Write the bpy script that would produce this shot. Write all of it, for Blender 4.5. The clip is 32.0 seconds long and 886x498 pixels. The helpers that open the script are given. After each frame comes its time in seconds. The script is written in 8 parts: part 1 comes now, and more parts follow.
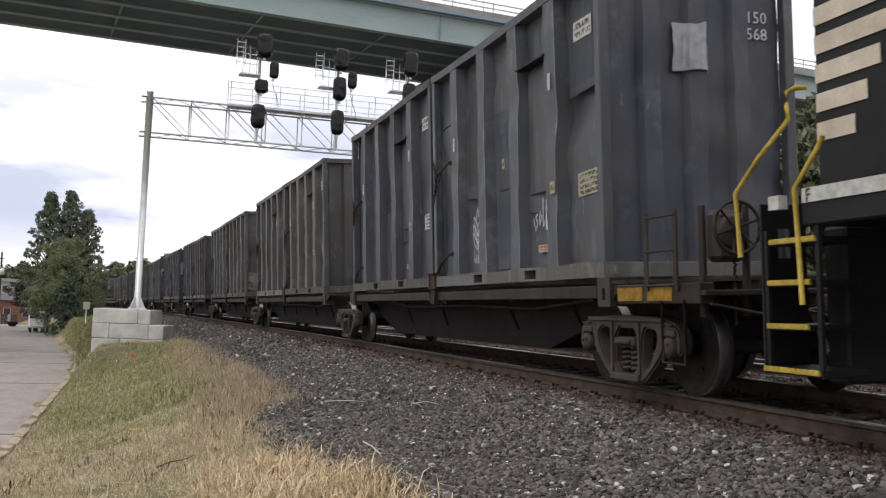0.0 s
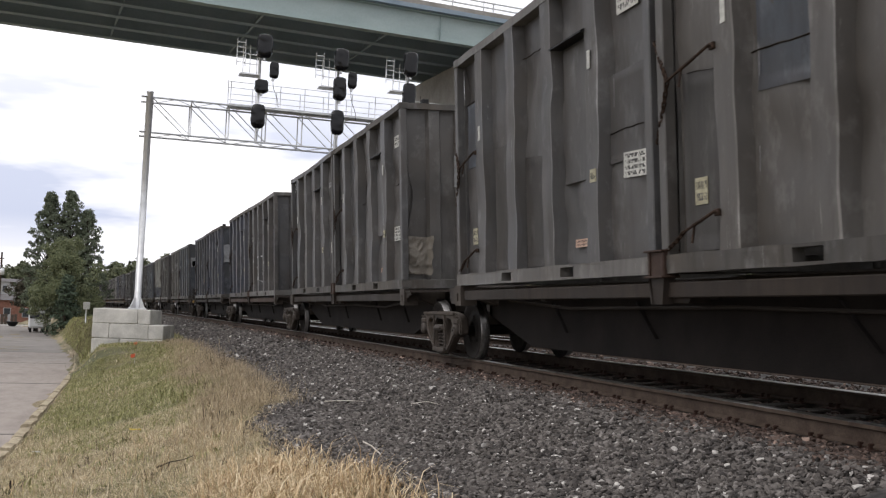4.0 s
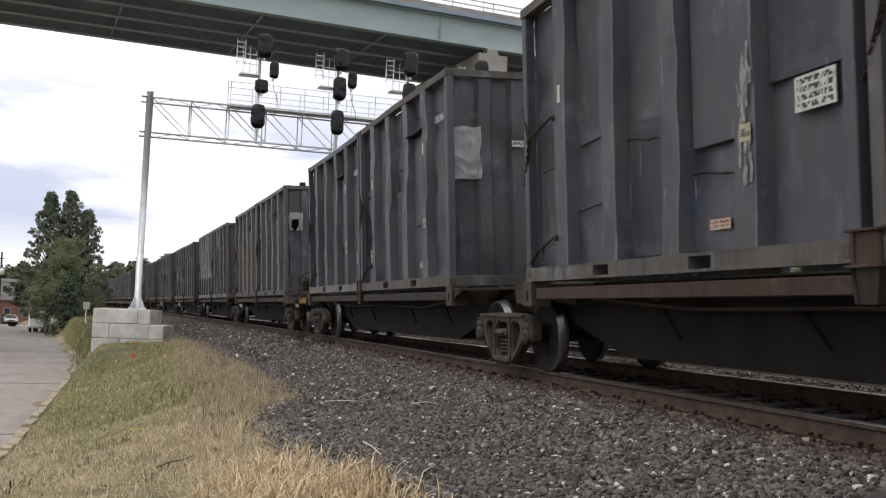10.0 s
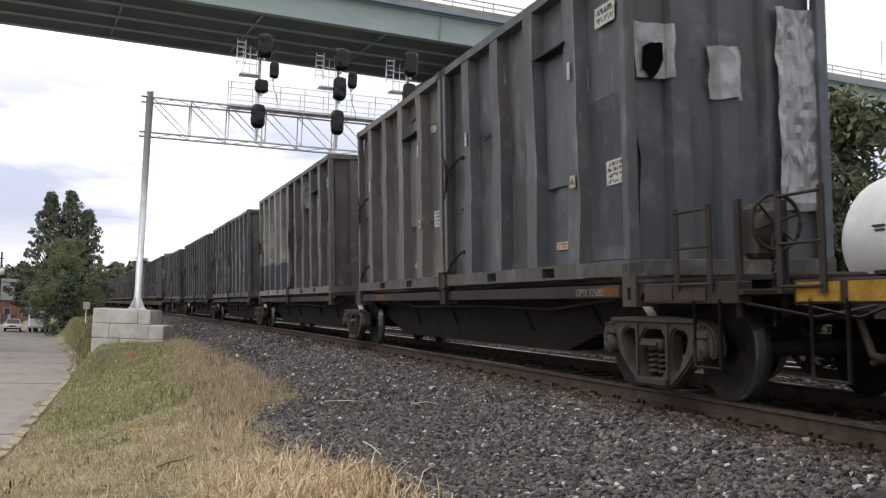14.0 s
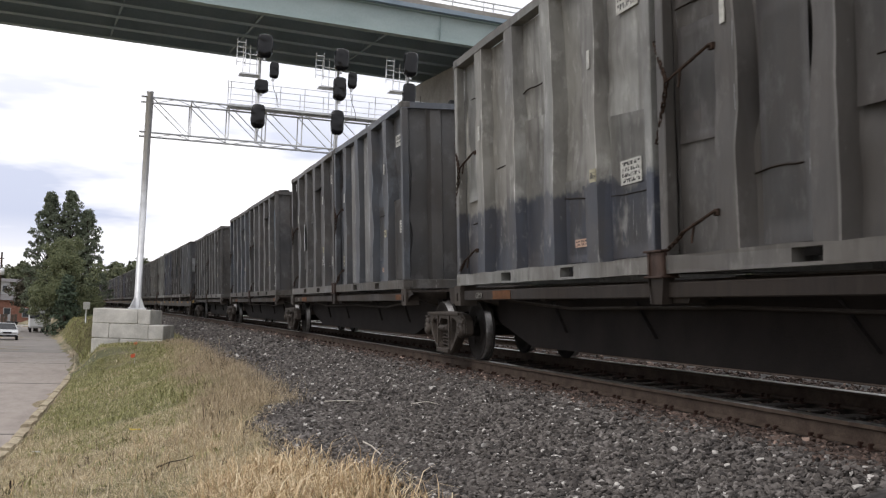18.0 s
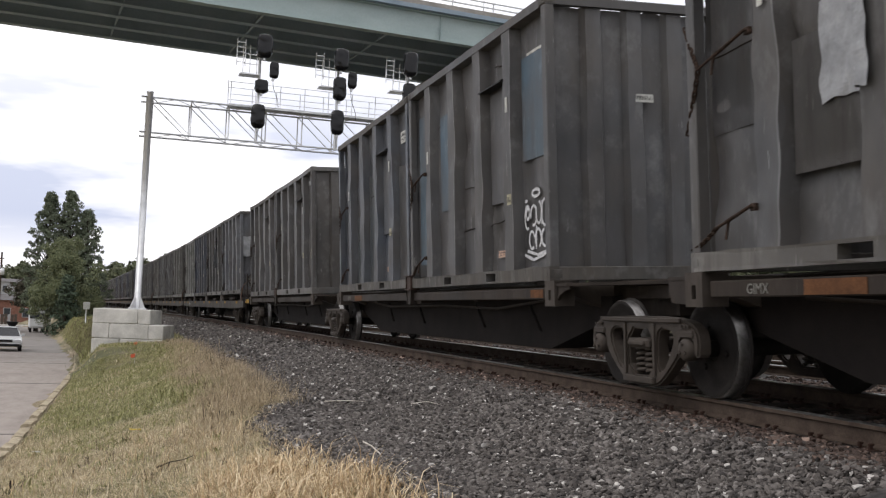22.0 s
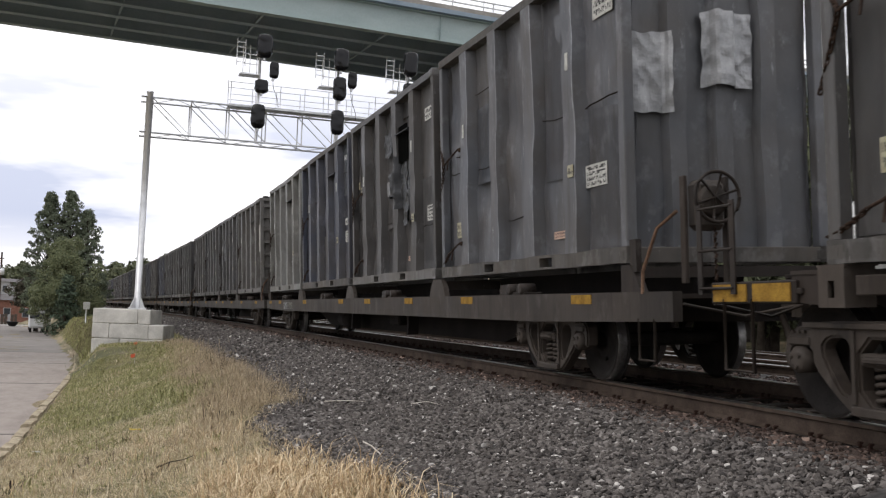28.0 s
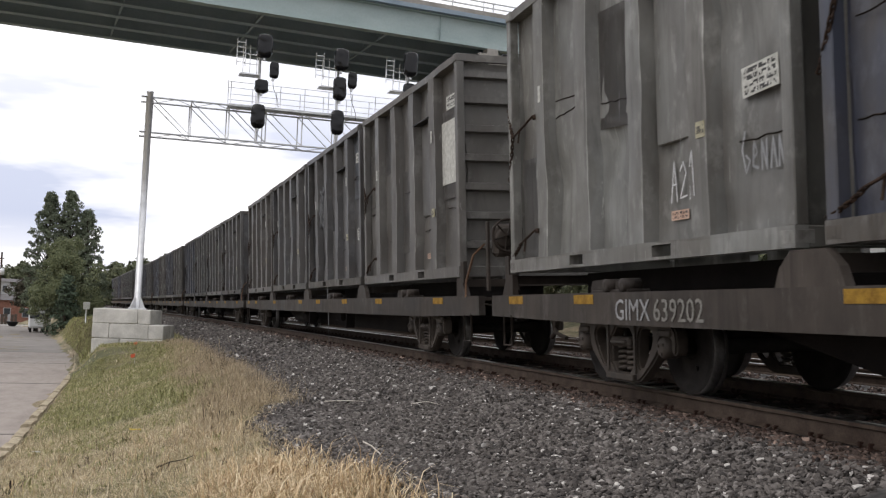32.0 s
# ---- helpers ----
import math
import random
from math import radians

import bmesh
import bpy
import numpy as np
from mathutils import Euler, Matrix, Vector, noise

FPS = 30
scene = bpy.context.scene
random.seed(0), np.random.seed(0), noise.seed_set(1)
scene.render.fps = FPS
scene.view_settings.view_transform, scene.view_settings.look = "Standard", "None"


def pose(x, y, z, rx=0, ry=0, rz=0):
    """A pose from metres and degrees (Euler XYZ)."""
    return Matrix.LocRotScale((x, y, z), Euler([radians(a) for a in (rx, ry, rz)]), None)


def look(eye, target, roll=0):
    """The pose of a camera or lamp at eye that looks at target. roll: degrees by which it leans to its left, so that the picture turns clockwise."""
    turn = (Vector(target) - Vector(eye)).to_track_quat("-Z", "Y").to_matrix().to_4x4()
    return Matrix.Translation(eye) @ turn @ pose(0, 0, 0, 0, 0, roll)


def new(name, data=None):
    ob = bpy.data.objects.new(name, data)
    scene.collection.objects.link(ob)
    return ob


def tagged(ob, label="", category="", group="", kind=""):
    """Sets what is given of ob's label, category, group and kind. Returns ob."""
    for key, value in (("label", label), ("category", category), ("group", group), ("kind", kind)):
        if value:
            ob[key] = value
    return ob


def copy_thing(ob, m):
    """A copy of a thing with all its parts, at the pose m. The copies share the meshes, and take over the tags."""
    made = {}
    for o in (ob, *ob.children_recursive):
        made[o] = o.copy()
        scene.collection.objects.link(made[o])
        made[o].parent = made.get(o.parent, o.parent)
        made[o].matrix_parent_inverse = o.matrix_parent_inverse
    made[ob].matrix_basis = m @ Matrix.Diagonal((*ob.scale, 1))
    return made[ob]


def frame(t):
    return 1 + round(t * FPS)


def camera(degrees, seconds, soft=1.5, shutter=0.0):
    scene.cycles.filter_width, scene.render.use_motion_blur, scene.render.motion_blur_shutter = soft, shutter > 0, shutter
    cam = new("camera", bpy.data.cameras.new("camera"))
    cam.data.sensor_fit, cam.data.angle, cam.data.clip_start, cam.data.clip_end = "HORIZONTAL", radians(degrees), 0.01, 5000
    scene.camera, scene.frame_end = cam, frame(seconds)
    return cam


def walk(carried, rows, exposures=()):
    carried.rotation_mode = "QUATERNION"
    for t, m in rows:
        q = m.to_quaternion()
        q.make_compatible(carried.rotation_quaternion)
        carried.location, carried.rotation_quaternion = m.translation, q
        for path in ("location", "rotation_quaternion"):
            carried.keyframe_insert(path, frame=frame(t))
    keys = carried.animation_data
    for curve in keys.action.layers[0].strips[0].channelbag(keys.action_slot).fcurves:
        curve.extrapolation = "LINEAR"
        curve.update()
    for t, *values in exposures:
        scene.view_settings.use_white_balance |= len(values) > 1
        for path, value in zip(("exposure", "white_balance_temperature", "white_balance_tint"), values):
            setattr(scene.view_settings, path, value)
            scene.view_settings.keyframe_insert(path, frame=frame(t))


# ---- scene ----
DEG = 48.218
EYE_Z = 0.610
cam = camera(DEG, 32.0, soft=1.25, shutter=0.12)
_yaw, _pit = radians(16.1219), radians(3.8816)
CAM_DIR = Vector((math.sin(_yaw) * math.cos(_pit), math.cos(_yaw) * math.cos(_pit), math.sin(_pit)))
CAM_POSE = look((0, 0, EYE_Z), Vector((0, 0, EYE_Z)) + CAM_DIR * 10, 2.2897)
walk(cam, [(0.0, CAM_POSE), (32.0, CAM_POSE)], [(0.0, 0.0, 6620.0, 12.5), (32.0, 0.0, 6620.0, 12.5)])

# ---- light: a bright, even overcast ----
SUN_EL, SUN_AZ = radians(52), radians(255)
world = bpy.data.worlds.new("overcast_sky")
scene.world = world
world.use_nodes = True
wn, wl = world.node_tree.nodes, world.node_tree.links
wn.clear()
w_out = wn.new("ShaderNodeOutputWorld")
w_bg = wn.new("ShaderNodeBackground")
w_sky = wn.new("ShaderNodeTexSky")
w_sky.sky_type = "NISHITA"
w_sky.sun_disc = False
w_sky.sun_elevation, w_sky.sun_rotation = SUN_EL, SUN_AZ
w_sky.dust_density = 3.0
w_cloud = wn.new("ShaderNodeTexNoise")
w_cloud.inputs["Scale"].default_value = 3.2
w_map, w_tc = wn.new("ShaderNodeMapping"), wn.new("ShaderNodeTexCoord")
w_map.inputs["Scale"].default_value = (1.0, 1.0, 4.5)
w_map.inputs["Location"].default_value = (0.0, 0.35, 0.2)
wl.new(w_tc.outputs["Generated"], w_map.inputs["Vector"])
wl.new(w_map.outputs["Vector"], w_cloud.inputs["Vector"])
w_cloud.inputs["Detail"].default_value = 5.0
w_cloud.inputs["Roughness"].default_value = 0.55
w_ramp = wn.new("ShaderNodeValToRGB")
w_ramp.color_ramp.elements[0].position, w_ramp.color_ramp.elements[0].color = 0.46, (5.9, 6.5, 8.2, 1)
w_ramp.color_ramp.elements[1].position, w_ramp.color_ramp.elements[1].color = 0.60, (11.8, 11.9, 12.0, 1)
w_mix = wn.new("ShaderNodeMix")
w_mix.data_type = "RGBA"
w_mix.inputs[0].default_value = 0.90
wl.new(w_cloud.outputs["Fac"], w_ramp.inputs["Fac"])
wl.new(w_sky.outputs["Color"], w_mix.inputs[6])
w_sep = wn.new("ShaderNodeSeparateXYZ")
wl.new(w_tc.outputs["Generated"], w_sep.inputs[0])
w_low = wn.new("ShaderNodeValToRGB")
while len(w_low.color_ramp.elements) < 4:
    w_low.color_ramp.elements.new(0.5)
for _e, (_p, _v) in zip(w_low.color_ramp.elements, ((0.03, 0.25), (0.08, 1.0), (0.15, 0.9), (0.24, 0.30))):
    _e.position, _e.color = _p, (_v, _v, _v, 1)
wl.new(w_sep.outputs["Z"], w_low.inputs["Fac"])
w_bank = wn.new("ShaderNodeMix")
w_bank.data_type = "RGBA"
w_bank.inputs[6].default_value = (11.3, 11.4, 11.5, 1)
wl.new(w_low.outputs["Color"], w_bank.inputs[0])
wl.new(w_ramp.outputs["Color"], w_bank.inputs[7])
wl.new(w_bank.outputs[2], w_mix.inputs[7])
wl.new(w_mix.outputs[2], w_bg.inputs["Color"])
w_bg.inputs["Strength"].default_value = 0.117
wl.new(w_bg.outputs["Background"], w_out.inputs["Surface"])
sun = new("sun", bpy.data.lights.new("sun", "SUN"))
sun.data.energy, sun.data.angle, sun.data.color = 0.7, radians(25), (1.0, 0.97, 0.93)
sun.matrix_world = look((0, 0, 60), Vector((0, 0, 60)) - Vector((math.sin(SUN_AZ) * math.cos(SUN_EL), math.cos(SUN_AZ) * math.cos(SUN_EL), math.sin(SUN_EL))))


# ---- the track's line and the train's travel ----
def heading(s):
    """Turn of the track to the left, radians, s metres along it."""
    if s < -20:
        return heading(-20)
    if s > 116:
        return heading(116)
    return 0.00151223 * s - 1.66773e-5 * s * s / 2 + 7.3824e-8 * s ** 3 / 6


S0, S1, STEP = -300.0, 520.0, 0.5
LINE = []
_x, _y, _n0 = 0.0, 0.0, int(-S0 / STEP)
for _k in range(int((S1 - S0) / STEP) + 1):
    _s = S0 + _k * STEP
    LINE.append((_x, _y))
    _h = heading(_s + STEP / 2)
    _x, _y = _x - math.sin(_h) * STEP, _y + math.cos(_h) * STEP
LINE = [(a - LINE[_n0][0] + 5.860, b - LINE[_n0][1]) for a, b in LINE]
CANT = -3.4427


def track_xy(s):
    k = min(max((s - S0) / STEP, 0), len(LINE) - 1.001)
    i, f = int(k), k - int(k)
    return (LINE[i][0] * (1 - f) + LINE[i + 1][0] * f, LINE[i][1] * (1 - f) + LINE[i + 1][1] * f)


def on_track(s):
    """Pose on the canted track: x to the far side, y along the line away from the camera, z up from the rail heads."""
    x, y = track_xy(s)
    return Matrix.Translation((x, y, 0)) @ Matrix.Rotation(heading(s), 4, "Z") @ Matrix.Rotation(radians(CANT), 4, "Y")


def on_chord(s, a, b):
    """Pose of a long body whose two supports, a and b metres along it, ride on the track."""
    (x0, y0), (x1, y1) = track_xy(s + a), track_xy(s + b)
    h = math.atan2(x0 - x1, y1 - y0)
    return Matrix.Translation((x0 + math.sin(h) * a, y0 - math.cos(h) * a, 0)) @ Matrix.Rotation(h, 4, "Z") @ Matrix.Rotation(radians(CANT), 4, "Y")


def track_x(y):
    return track_xy(y * 1.0015)[0]


def travel(t):
    u = t - 16
    return 5.53054 * u - 0.00747022 * u * u / 2 + 0.00079642 * u ** 3 / 6


# ---- ground heights ----
def road_edge(y):
    pts = ((-40, -2.2), (0, -2.2), (18, -2.26), (24, -2.44), (32.3, -2.69), (44.4, -3.12), (52.7, -3.67), (60, -4.36), (92, -7.7), (97, -8.1), (132, -12.4), (400, -60))
    for (a, b), (c, d) in zip(pts, pts[1:]):
        if y <= c:
            return b + (d - b) * (y - a) / (c - a)
    return -60.0


def road_z(y):
    return -1.63 - 0.014 * min(max(y, -30), 105)


def smooth(a, b, x):
    u = min(max((x - a) / (b - a), 0), 1)
    return u * u * (3 - 2 * u)


TOE_D, TOE_Z = 3.30, -0.86


def toe_edge(y):
    """How far from the track's middle the loose stone reaches onto the grass."""
    pts = ((-40, 3.6), (5, 3.6), (8, 3.82), (9.6, 4.10), (11.5, 4.30), (14, 4.38), (15.2, 3.95), (16.4, 3.50), (18, 3.62), (22, 3.62), (28, 3.52), (49, 3.36), (600, 3.36))
    for (a, b), (c, d) in zip(pts, pts[1:]):
        if y <= c:
            return b + (d - b) * (y - a) / (c - a) + 0.07 * math.sin(2.1 * y) * math.sin(0.83 * y + 1.0)
    return 3.36


def ground_z(x, y):
    d = track_x(max(min(y, 400), -200)) - x
    re, rz = road_edge(y), road_z(y)
    if d < 1.5:
        z = -0.34
        if d < -16:
            z += 7.0 * smooth(-16, -48, d) * smooth(10, 40, y)
        return z
    if d < TOE_D:
        return -0.34 + (TOE_Z - 0.06 + 0.34) * (d - 1.5) / (TOE_D - 1.5)
    w = track_x(max(min(y, 400), -200)) - re - TOE_D
    u = (d - TOE_D) / max(w, 0.5)
    if u < 1:
        far = smooth(34, 41, y)
        near = 0.25 * u + 0.75 * smooth(0.0, 1.0, u)
        return TOE_Z + (rz + 0.03 - TOE_Z) * (near * (1 - far) + far * (0.18 * u + 0.82 * smooth(0.72, 1.0, u)))
    return rz - 0.03 + 0.5 * smooth(9, 40, re - x)


# ---- materials ----
def shader(name):
    m = bpy.data.materials.new(name)
    m.use_nodes = True
    nt = m.node_tree
    return m, nt, nt.nodes["Principled BSDF"]


def noise_node(nt, scale, detail=6.0, rough=0.6, stretch=None, coord="Object"):
    tc = nt.nodes.new("ShaderNodeTexCoord")
    n = nt.nodes.new("ShaderNodeTexNoise")
    n.inputs["Scale"].default_value, n.inputs["Detail"].default_value, n.inputs["Roughness"].default_value = scale, detail, rough
    if stretch:
        mp = nt.nodes.new("ShaderNodeMapping")
        mp.inputs["Scale"].default_value = stretch
        nt.links.new(tc.outputs[coord], mp.inputs["Vector"])
        nt.links.new(mp.outputs["Vector"], n.inputs["Vector"])
    else:
        nt.links.new(tc.outputs[coord], n.inputs["Vector"])
    return n


def ramp_node(nt, src, stops):
    r = nt.nodes.new("ShaderNodeValToRGB")
    while len(r.color_ramp.elements) < len(stops):
        r.color_ramp.elements.new(0.5)
    for e, (p, c) in zip(r.color_ramp.elements, stops):
        e.position, e.color = p, (*c, 1) if len(c) == 3 else c
    nt.links.new(src, r.inputs["Fac"])
    return r


def mix_node(nt, fac, a, b, mode="MIX"):
    m = nt.nodes.new("ShaderNodeMix")
    m.data_type, m.blend_type = "RGBA", mode
    for sock, v in ((m.inputs[0], fac), (m.inputs[6], a), (m.inputs[7], b)):
        if isinstance(v, (int, float)):
            sock.default_value = v
        elif isinstance(v, tuple):
            sock.default_value = (*v, 1)
        else:
            nt.links.new(v, sock)
    return m.outputs[2]


def bump_to(nt, bsdf, src, strength, dist=0.02):
    b = nt.nodes.new("ShaderNodeBump")
    b.inputs["Strength"].default_value, b.inputs["Distance"].default_value = strength, dist
    nt.links.new(src, b.inputs["Height"])
    nt.links.new(b.outputs["Normal"], bsdf.inputs["Normal"])


def plain(name, c1, c2, scale=6.0, rough=0.7, metal=0.0, bump=0.15, fine=60.0, stretch=None, vary=0.0, coord="Object", grain=0.8, spec=None):
    """A surface of two mottled tones with a fine grain over them."""
    m, nt, b = shader(name)
    n1 = noise_node(nt, scale, 6, 0.6, stretch, coord)
    n2 = noise_node(nt, fine, 3, 0.6, None, coord)
    r1 = ramp_node(nt, n1.outputs["Fac"], [(0.35, c1), (0.65, c2)])
    r2 = ramp_node(nt, n2.outputs["Fac"], [(0.3, (0.72, 0.72, 0.72)), (0.7, (1.18, 1.18, 1.18))])
    col = mix_node(nt, grain, r1.outputs["Color"], r2.outputs["Color"], "MULTIPLY")
    if vary:
        oi = nt.nodes.new("ShaderNodeObjectInfo")
        r3 = ramp_node(nt, oi.outputs["Random"], [(0, (1 - vary,) * 3), (1, (1 + vary,) * 3)])
        col = mix_node(nt, 1.0, col, r3.outputs["Color"], "MULTIPLY")
    nt.links.new(col, b.inputs["Base Color"])
    b.inputs["Roughness"].default_value, b.inputs["Metallic"].default_value = rough, metal
    b.inputs["Specular IOR Level"].default_value = spec if spec is not None else 0.12 if rough >= 0.7 else 0.45
    if bump:
        bump_to(nt, b, n2.outputs["Fac"], bump)
    return m


def grimy(name, paint, paint2, grime=(0.034, 0.029, 0.025), rust=(0.10, 0.046, 0.025), amount=0.5, rough=0.60, pale=0.62, band=None, bay=True, dust=(0.072, 0.062, 0.053)):
    """Old sheet steel: paint faded bay by bay, a brown veil of road dust, runs of grime, rubbed and scraped places. band: a second colour below a ragged line."""
    m, nt, b = shader(name)
    oi = nt.nodes.new("ShaderNodeObjectInfo")
    tc = nt.nodes.new("ShaderNodeTexCoord")
    off = nt.nodes.new("ShaderNodeVectorMath")
    off.operation = "SCALE"
    off.inputs[0].default_value = (37.0, 11.0, 23.0)
    nt.links.new(oi.outputs["Random"], off.inputs["Scale"])
    at = nt.nodes.new("ShaderNodeVectorMath")
    nt.links.new(tc.outputs["Object"], at.inputs[0])
    nt.links.new(off.outputs[0], at.inputs[1])

    def cloud(scale, detail, rgh, stretch):
        mp = nt.nodes.new("ShaderNodeMapping")
        mp.inputs["Scale"].default_value = stretch
        nt.links.new(at.outputs[0], mp.inputs["Vector"])
        n = nt.nodes.new("ShaderNodeTexNoise")
        n.inputs["Scale"].default_value, n.inputs["Detail"].default_value, n.inputs["Roughness"].default_value = scale, detail, rgh
        nt.links.new(mp.outputs["Vector"], n.inputs["Vector"])
        return n.outputs["Fac"]

    sep = nt.nodes.new("ShaderNodeSeparateXYZ")
    nt.links.new(tc.outputs["Object"], sep.inputs[0])
    big = cloud(0.75, 4, 0.55, (1, 1, 0.8))
    base = ramp_node(nt, big, [(0.36, paint), (0.64, paint2)]).outputs["Color"]
    if band:
        wob = cloud(1.4, 6, 0.65, (1, 1, 0.35))
        ad = nt.nodes.new("ShaderNodeMath")
        ad.operation = "MULTIPLY_ADD"
        nt.links.new(wob, ad.inputs[0])
        ad.inputs[1].default_value = -0.9
        nt.links.new(sep.outputs["Z"], ad.inputs[2])
        fb = ramp_node(nt, ad.outputs[0], [(0.56, (1, 1, 1)), (0.62, (0, 0, 0))]).outputs["Color"]
        base = mix_node(nt, fb, base, band)
    if bay:
        ma = nt.nodes.new("ShaderNodeMath")
        ma.operation = "MULTIPLY_ADD"
        nt.links.new(sep.outputs["Y"], ma.inputs[0])
        ma.inputs[1].default_value, ma.inputs[2].default_value = 1 / 1.21, -0.96
        fl = nt.nodes.new("ShaderNodeMath")
        fl.operation = "FLOOR"
        nt.links.new(ma.outputs[0], fl.inputs[0])
        sd = nt.nodes.new("ShaderNodeMath")
        sd.operation = "MULTIPLY_ADD"
        nt.links.new(oi.outputs["Random"], sd.inputs[0])
        sd.inputs[1].default_value = 91.7
        nt.links.new(fl.outputs[0], sd.inputs[2])
        wn_ = nt.nodes.new("ShaderNodeTexWhiteNoise")
        wn_.noise_dimensions = "1D"
        nt.links.new(sd.outputs[0], wn_.inputs["W"])
        bv = ramp_node(nt, wn_.outputs["Value"], [(0, (0.80, 0.78, 0.76)), (0.5, (1, 1, 1)), (1, (1.14, 1.17, 1.22))]).outputs["Color"]
        base = mix_node(nt, 1.0, base, bv, "MULTIPLY")
    soft = ramp_node(nt, cloud(3.2, 5, 0.6, (1, 1.5, 0.6)), [(0.32, (0.74, 0.73, 0.72)), (0.68, (1.22, 1.21, 1.20))]).outputs["Color"]
    col = mix_node(nt, 0.8, base, soft, "MULTIPLY")
    veil = mix_node(nt, 1.0, ramp_node(nt, cloud(0.9, 4, 0.6, (1, 1, 1)), [(0.38, (0, 0, 0)), (0.66, (0.80, 0.80, 0.80))]).outputs["Color"],
                    ramp_node(nt, cloud(2.3, 6, 0.65, (1, 2.4, 0.20)), [(0.30, (0.35, 0.35, 0.35)), (0.65, (1, 1, 1))]).outputs["Color"], "MULTIPLY")
    col = mix_node(nt, veil, col, dust)
    run = ramp_node(nt, cloud(2.0, 7, 0.68, (1, 3.2, 0.22)), [(0.62 - 0.20 * amount, (0, 0, 0)), (0.84 - 0.2 * amount, (0.72, 0.72, 0.72))]).outputs["Color"]
    col = mix_node(nt, run, col, grime)
    light = tuple(min(1, 0.06 + 1.55 * v) for v in paint2)
    rub = ramp_node(nt, cloud(2.6, 8, 0.66, (1, 1.6, 0.8)), [(0.54, (0, 0, 0)), (0.72, (0.85 * pale,) * 3)]).outputs["Color"]
    col = mix_node(nt, rub, col, light)
    scrape = ramp_node(nt, cloud(5.0, 7, 0.75, (1, 5.0, 0.30)), [(0.635, (0, 0, 0)), (0.69, (0.9 * pale,) * 3)]).outputs["Color"]
    col = mix_node(nt, scrape, col, tuple(min(1, 0.04 + 1.2 * v) for v in light))
    fine = cloud(34, 4, 0.7, (1, 1, 1))
    spot = ramp_node(nt, fine, [(0.60, (0, 0, 0)), (0.72, (0.7, 0.7, 0.7))]).outputs["Color"]
    col = mix_node(nt, mix_node(nt, 1.0, spot, run, "MULTIPLY"), col, rust)
    v = ramp_node(nt, oi.outputs["Random"], [(0, (0.90, 0.90, 0.90)), (1, (1.10, 1.10, 1.10))]).outputs["Color"]
    col = mix_node(nt, 1.0, col, v, "MULTIPLY")
    nt.links.new(col, b.inputs["Base Color"])
    rr = ramp_node(nt, big, [(0.3, (rough - (0.18 if bay else 0.10),) * 3), (0.7, (min(1, rough + (0.06 if bay else 0.15)),) * 3)])
    nt.links.new(rr.outputs["Color"], b.inputs["Roughness"])
    b.inputs["Specular IOR Level"].default_value = 0.62 if bay else 0.22
    bump_to(nt, b, fine, 0.14, 0.008)
    return m


M = {}
for _n, _a, _b in (("charcoal", (0.050, 0.050, 0.052), (0.075, 0.074, 0.074)), ("navy", (0.032, 0.037, 0.057), (0.047, 0.054, 0.077)),
                   ("slate", (0.042, 0.051, 0.066), (0.074, 0.085, 0.102)), ("brown_grey", (0.054, 0.050, 0.046), (0.083, 0.078, 0.073)),
                   ("pale_grey", (0.142, 0.143, 0.131), (0.200, 0.201, 0.186)), ("teal", (0.034, 0.060, 0.082), (0.050, 0.086, 0.115)), ("soot", (0.036, 0.035, 0.036), (0.054, 0.053, 0.053)), ("steel_blue", (0.070, 0.076, 0.088), (0.112, 0.118, 0.130)), ("teal_grey", (0.044, 0.060, 0.070), (0.066, 0.084, 0.096)),
                   ("olive_grey", (0.080, 0.077, 0.071), (0.125, 0.120, 0.110)), ("two_tone", (0.115, 0.115, 0.105), (0.165, 0.165, 0.152))):
    _k = 1.55 if _n == "two_tone" else 0.88
    _a, _b = tuple(v * 1.02 * _k for v in _a), tuple(v * 1.12 * _k for v in _b)
    _band = (0.042, 0.050, 0.070) if _n == "two_tone" else None
    M[_n] = grimy("steel_" + _n, _a, _b, band=_band)
    _w = 1.25 if _n in ("pale_grey", "two_tone") else 1.75
    # Lighter copy for rib edges: rubbed paint plus a highlight put into the colour.
    M[_n + "_worn"] = grimy("steel_worn_" + _n, tuple(v * _w for v in _a), tuple(0.02 + v * (_w + 0.1) for v in _b), amount=0.32, pale=0.95, band=_band)
M["rail_grey"] = grimy("container_rail", (0.055, 0.054, 0.052), (0.10, 0.098, 0.094), rust=(0.13, 0.060, 0.034), amount=0.6, pale=0.7, bay=False, dust=(0.10, 0.085, 0.070))
M["frame"] = grimy("car_frame", (0.017, 0.013, 0.011), (0.033, 0.026, 0.021), (0.010, 0.009, 0.008), (0.035, 0.020, 0.014), amount=0.6, pale=0.25, bay=False, dust=(0.042, 0.032, 0.026))
M["frame_rust"] = grimy("rusty_frame", (0.036, 0.021, 0.016), (0.060, 0.036, 0.027), (0.014, 0.011, 0.010), amount=0.5, pale=0.35, bay=False, dust=(0.055, 0.035, 0.027))
M["bogie"] = grimy("bogie_steel", (0.036, 0.029, 0.024), (0.066, 0.054, 0.045), (0.010, 0.009, 0.008), (0.040, 0.024, 0.017), amount=0.45, pale=0.3, bay=False, dust=(0.060, 0.050, 0.042))
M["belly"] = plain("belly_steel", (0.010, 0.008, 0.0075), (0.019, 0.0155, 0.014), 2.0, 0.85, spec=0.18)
M["wheel"] = plain("wheel_steel", (0.016, 0.014, 0.013), (0.028, 0.025, 0.023), 6, 0.75)
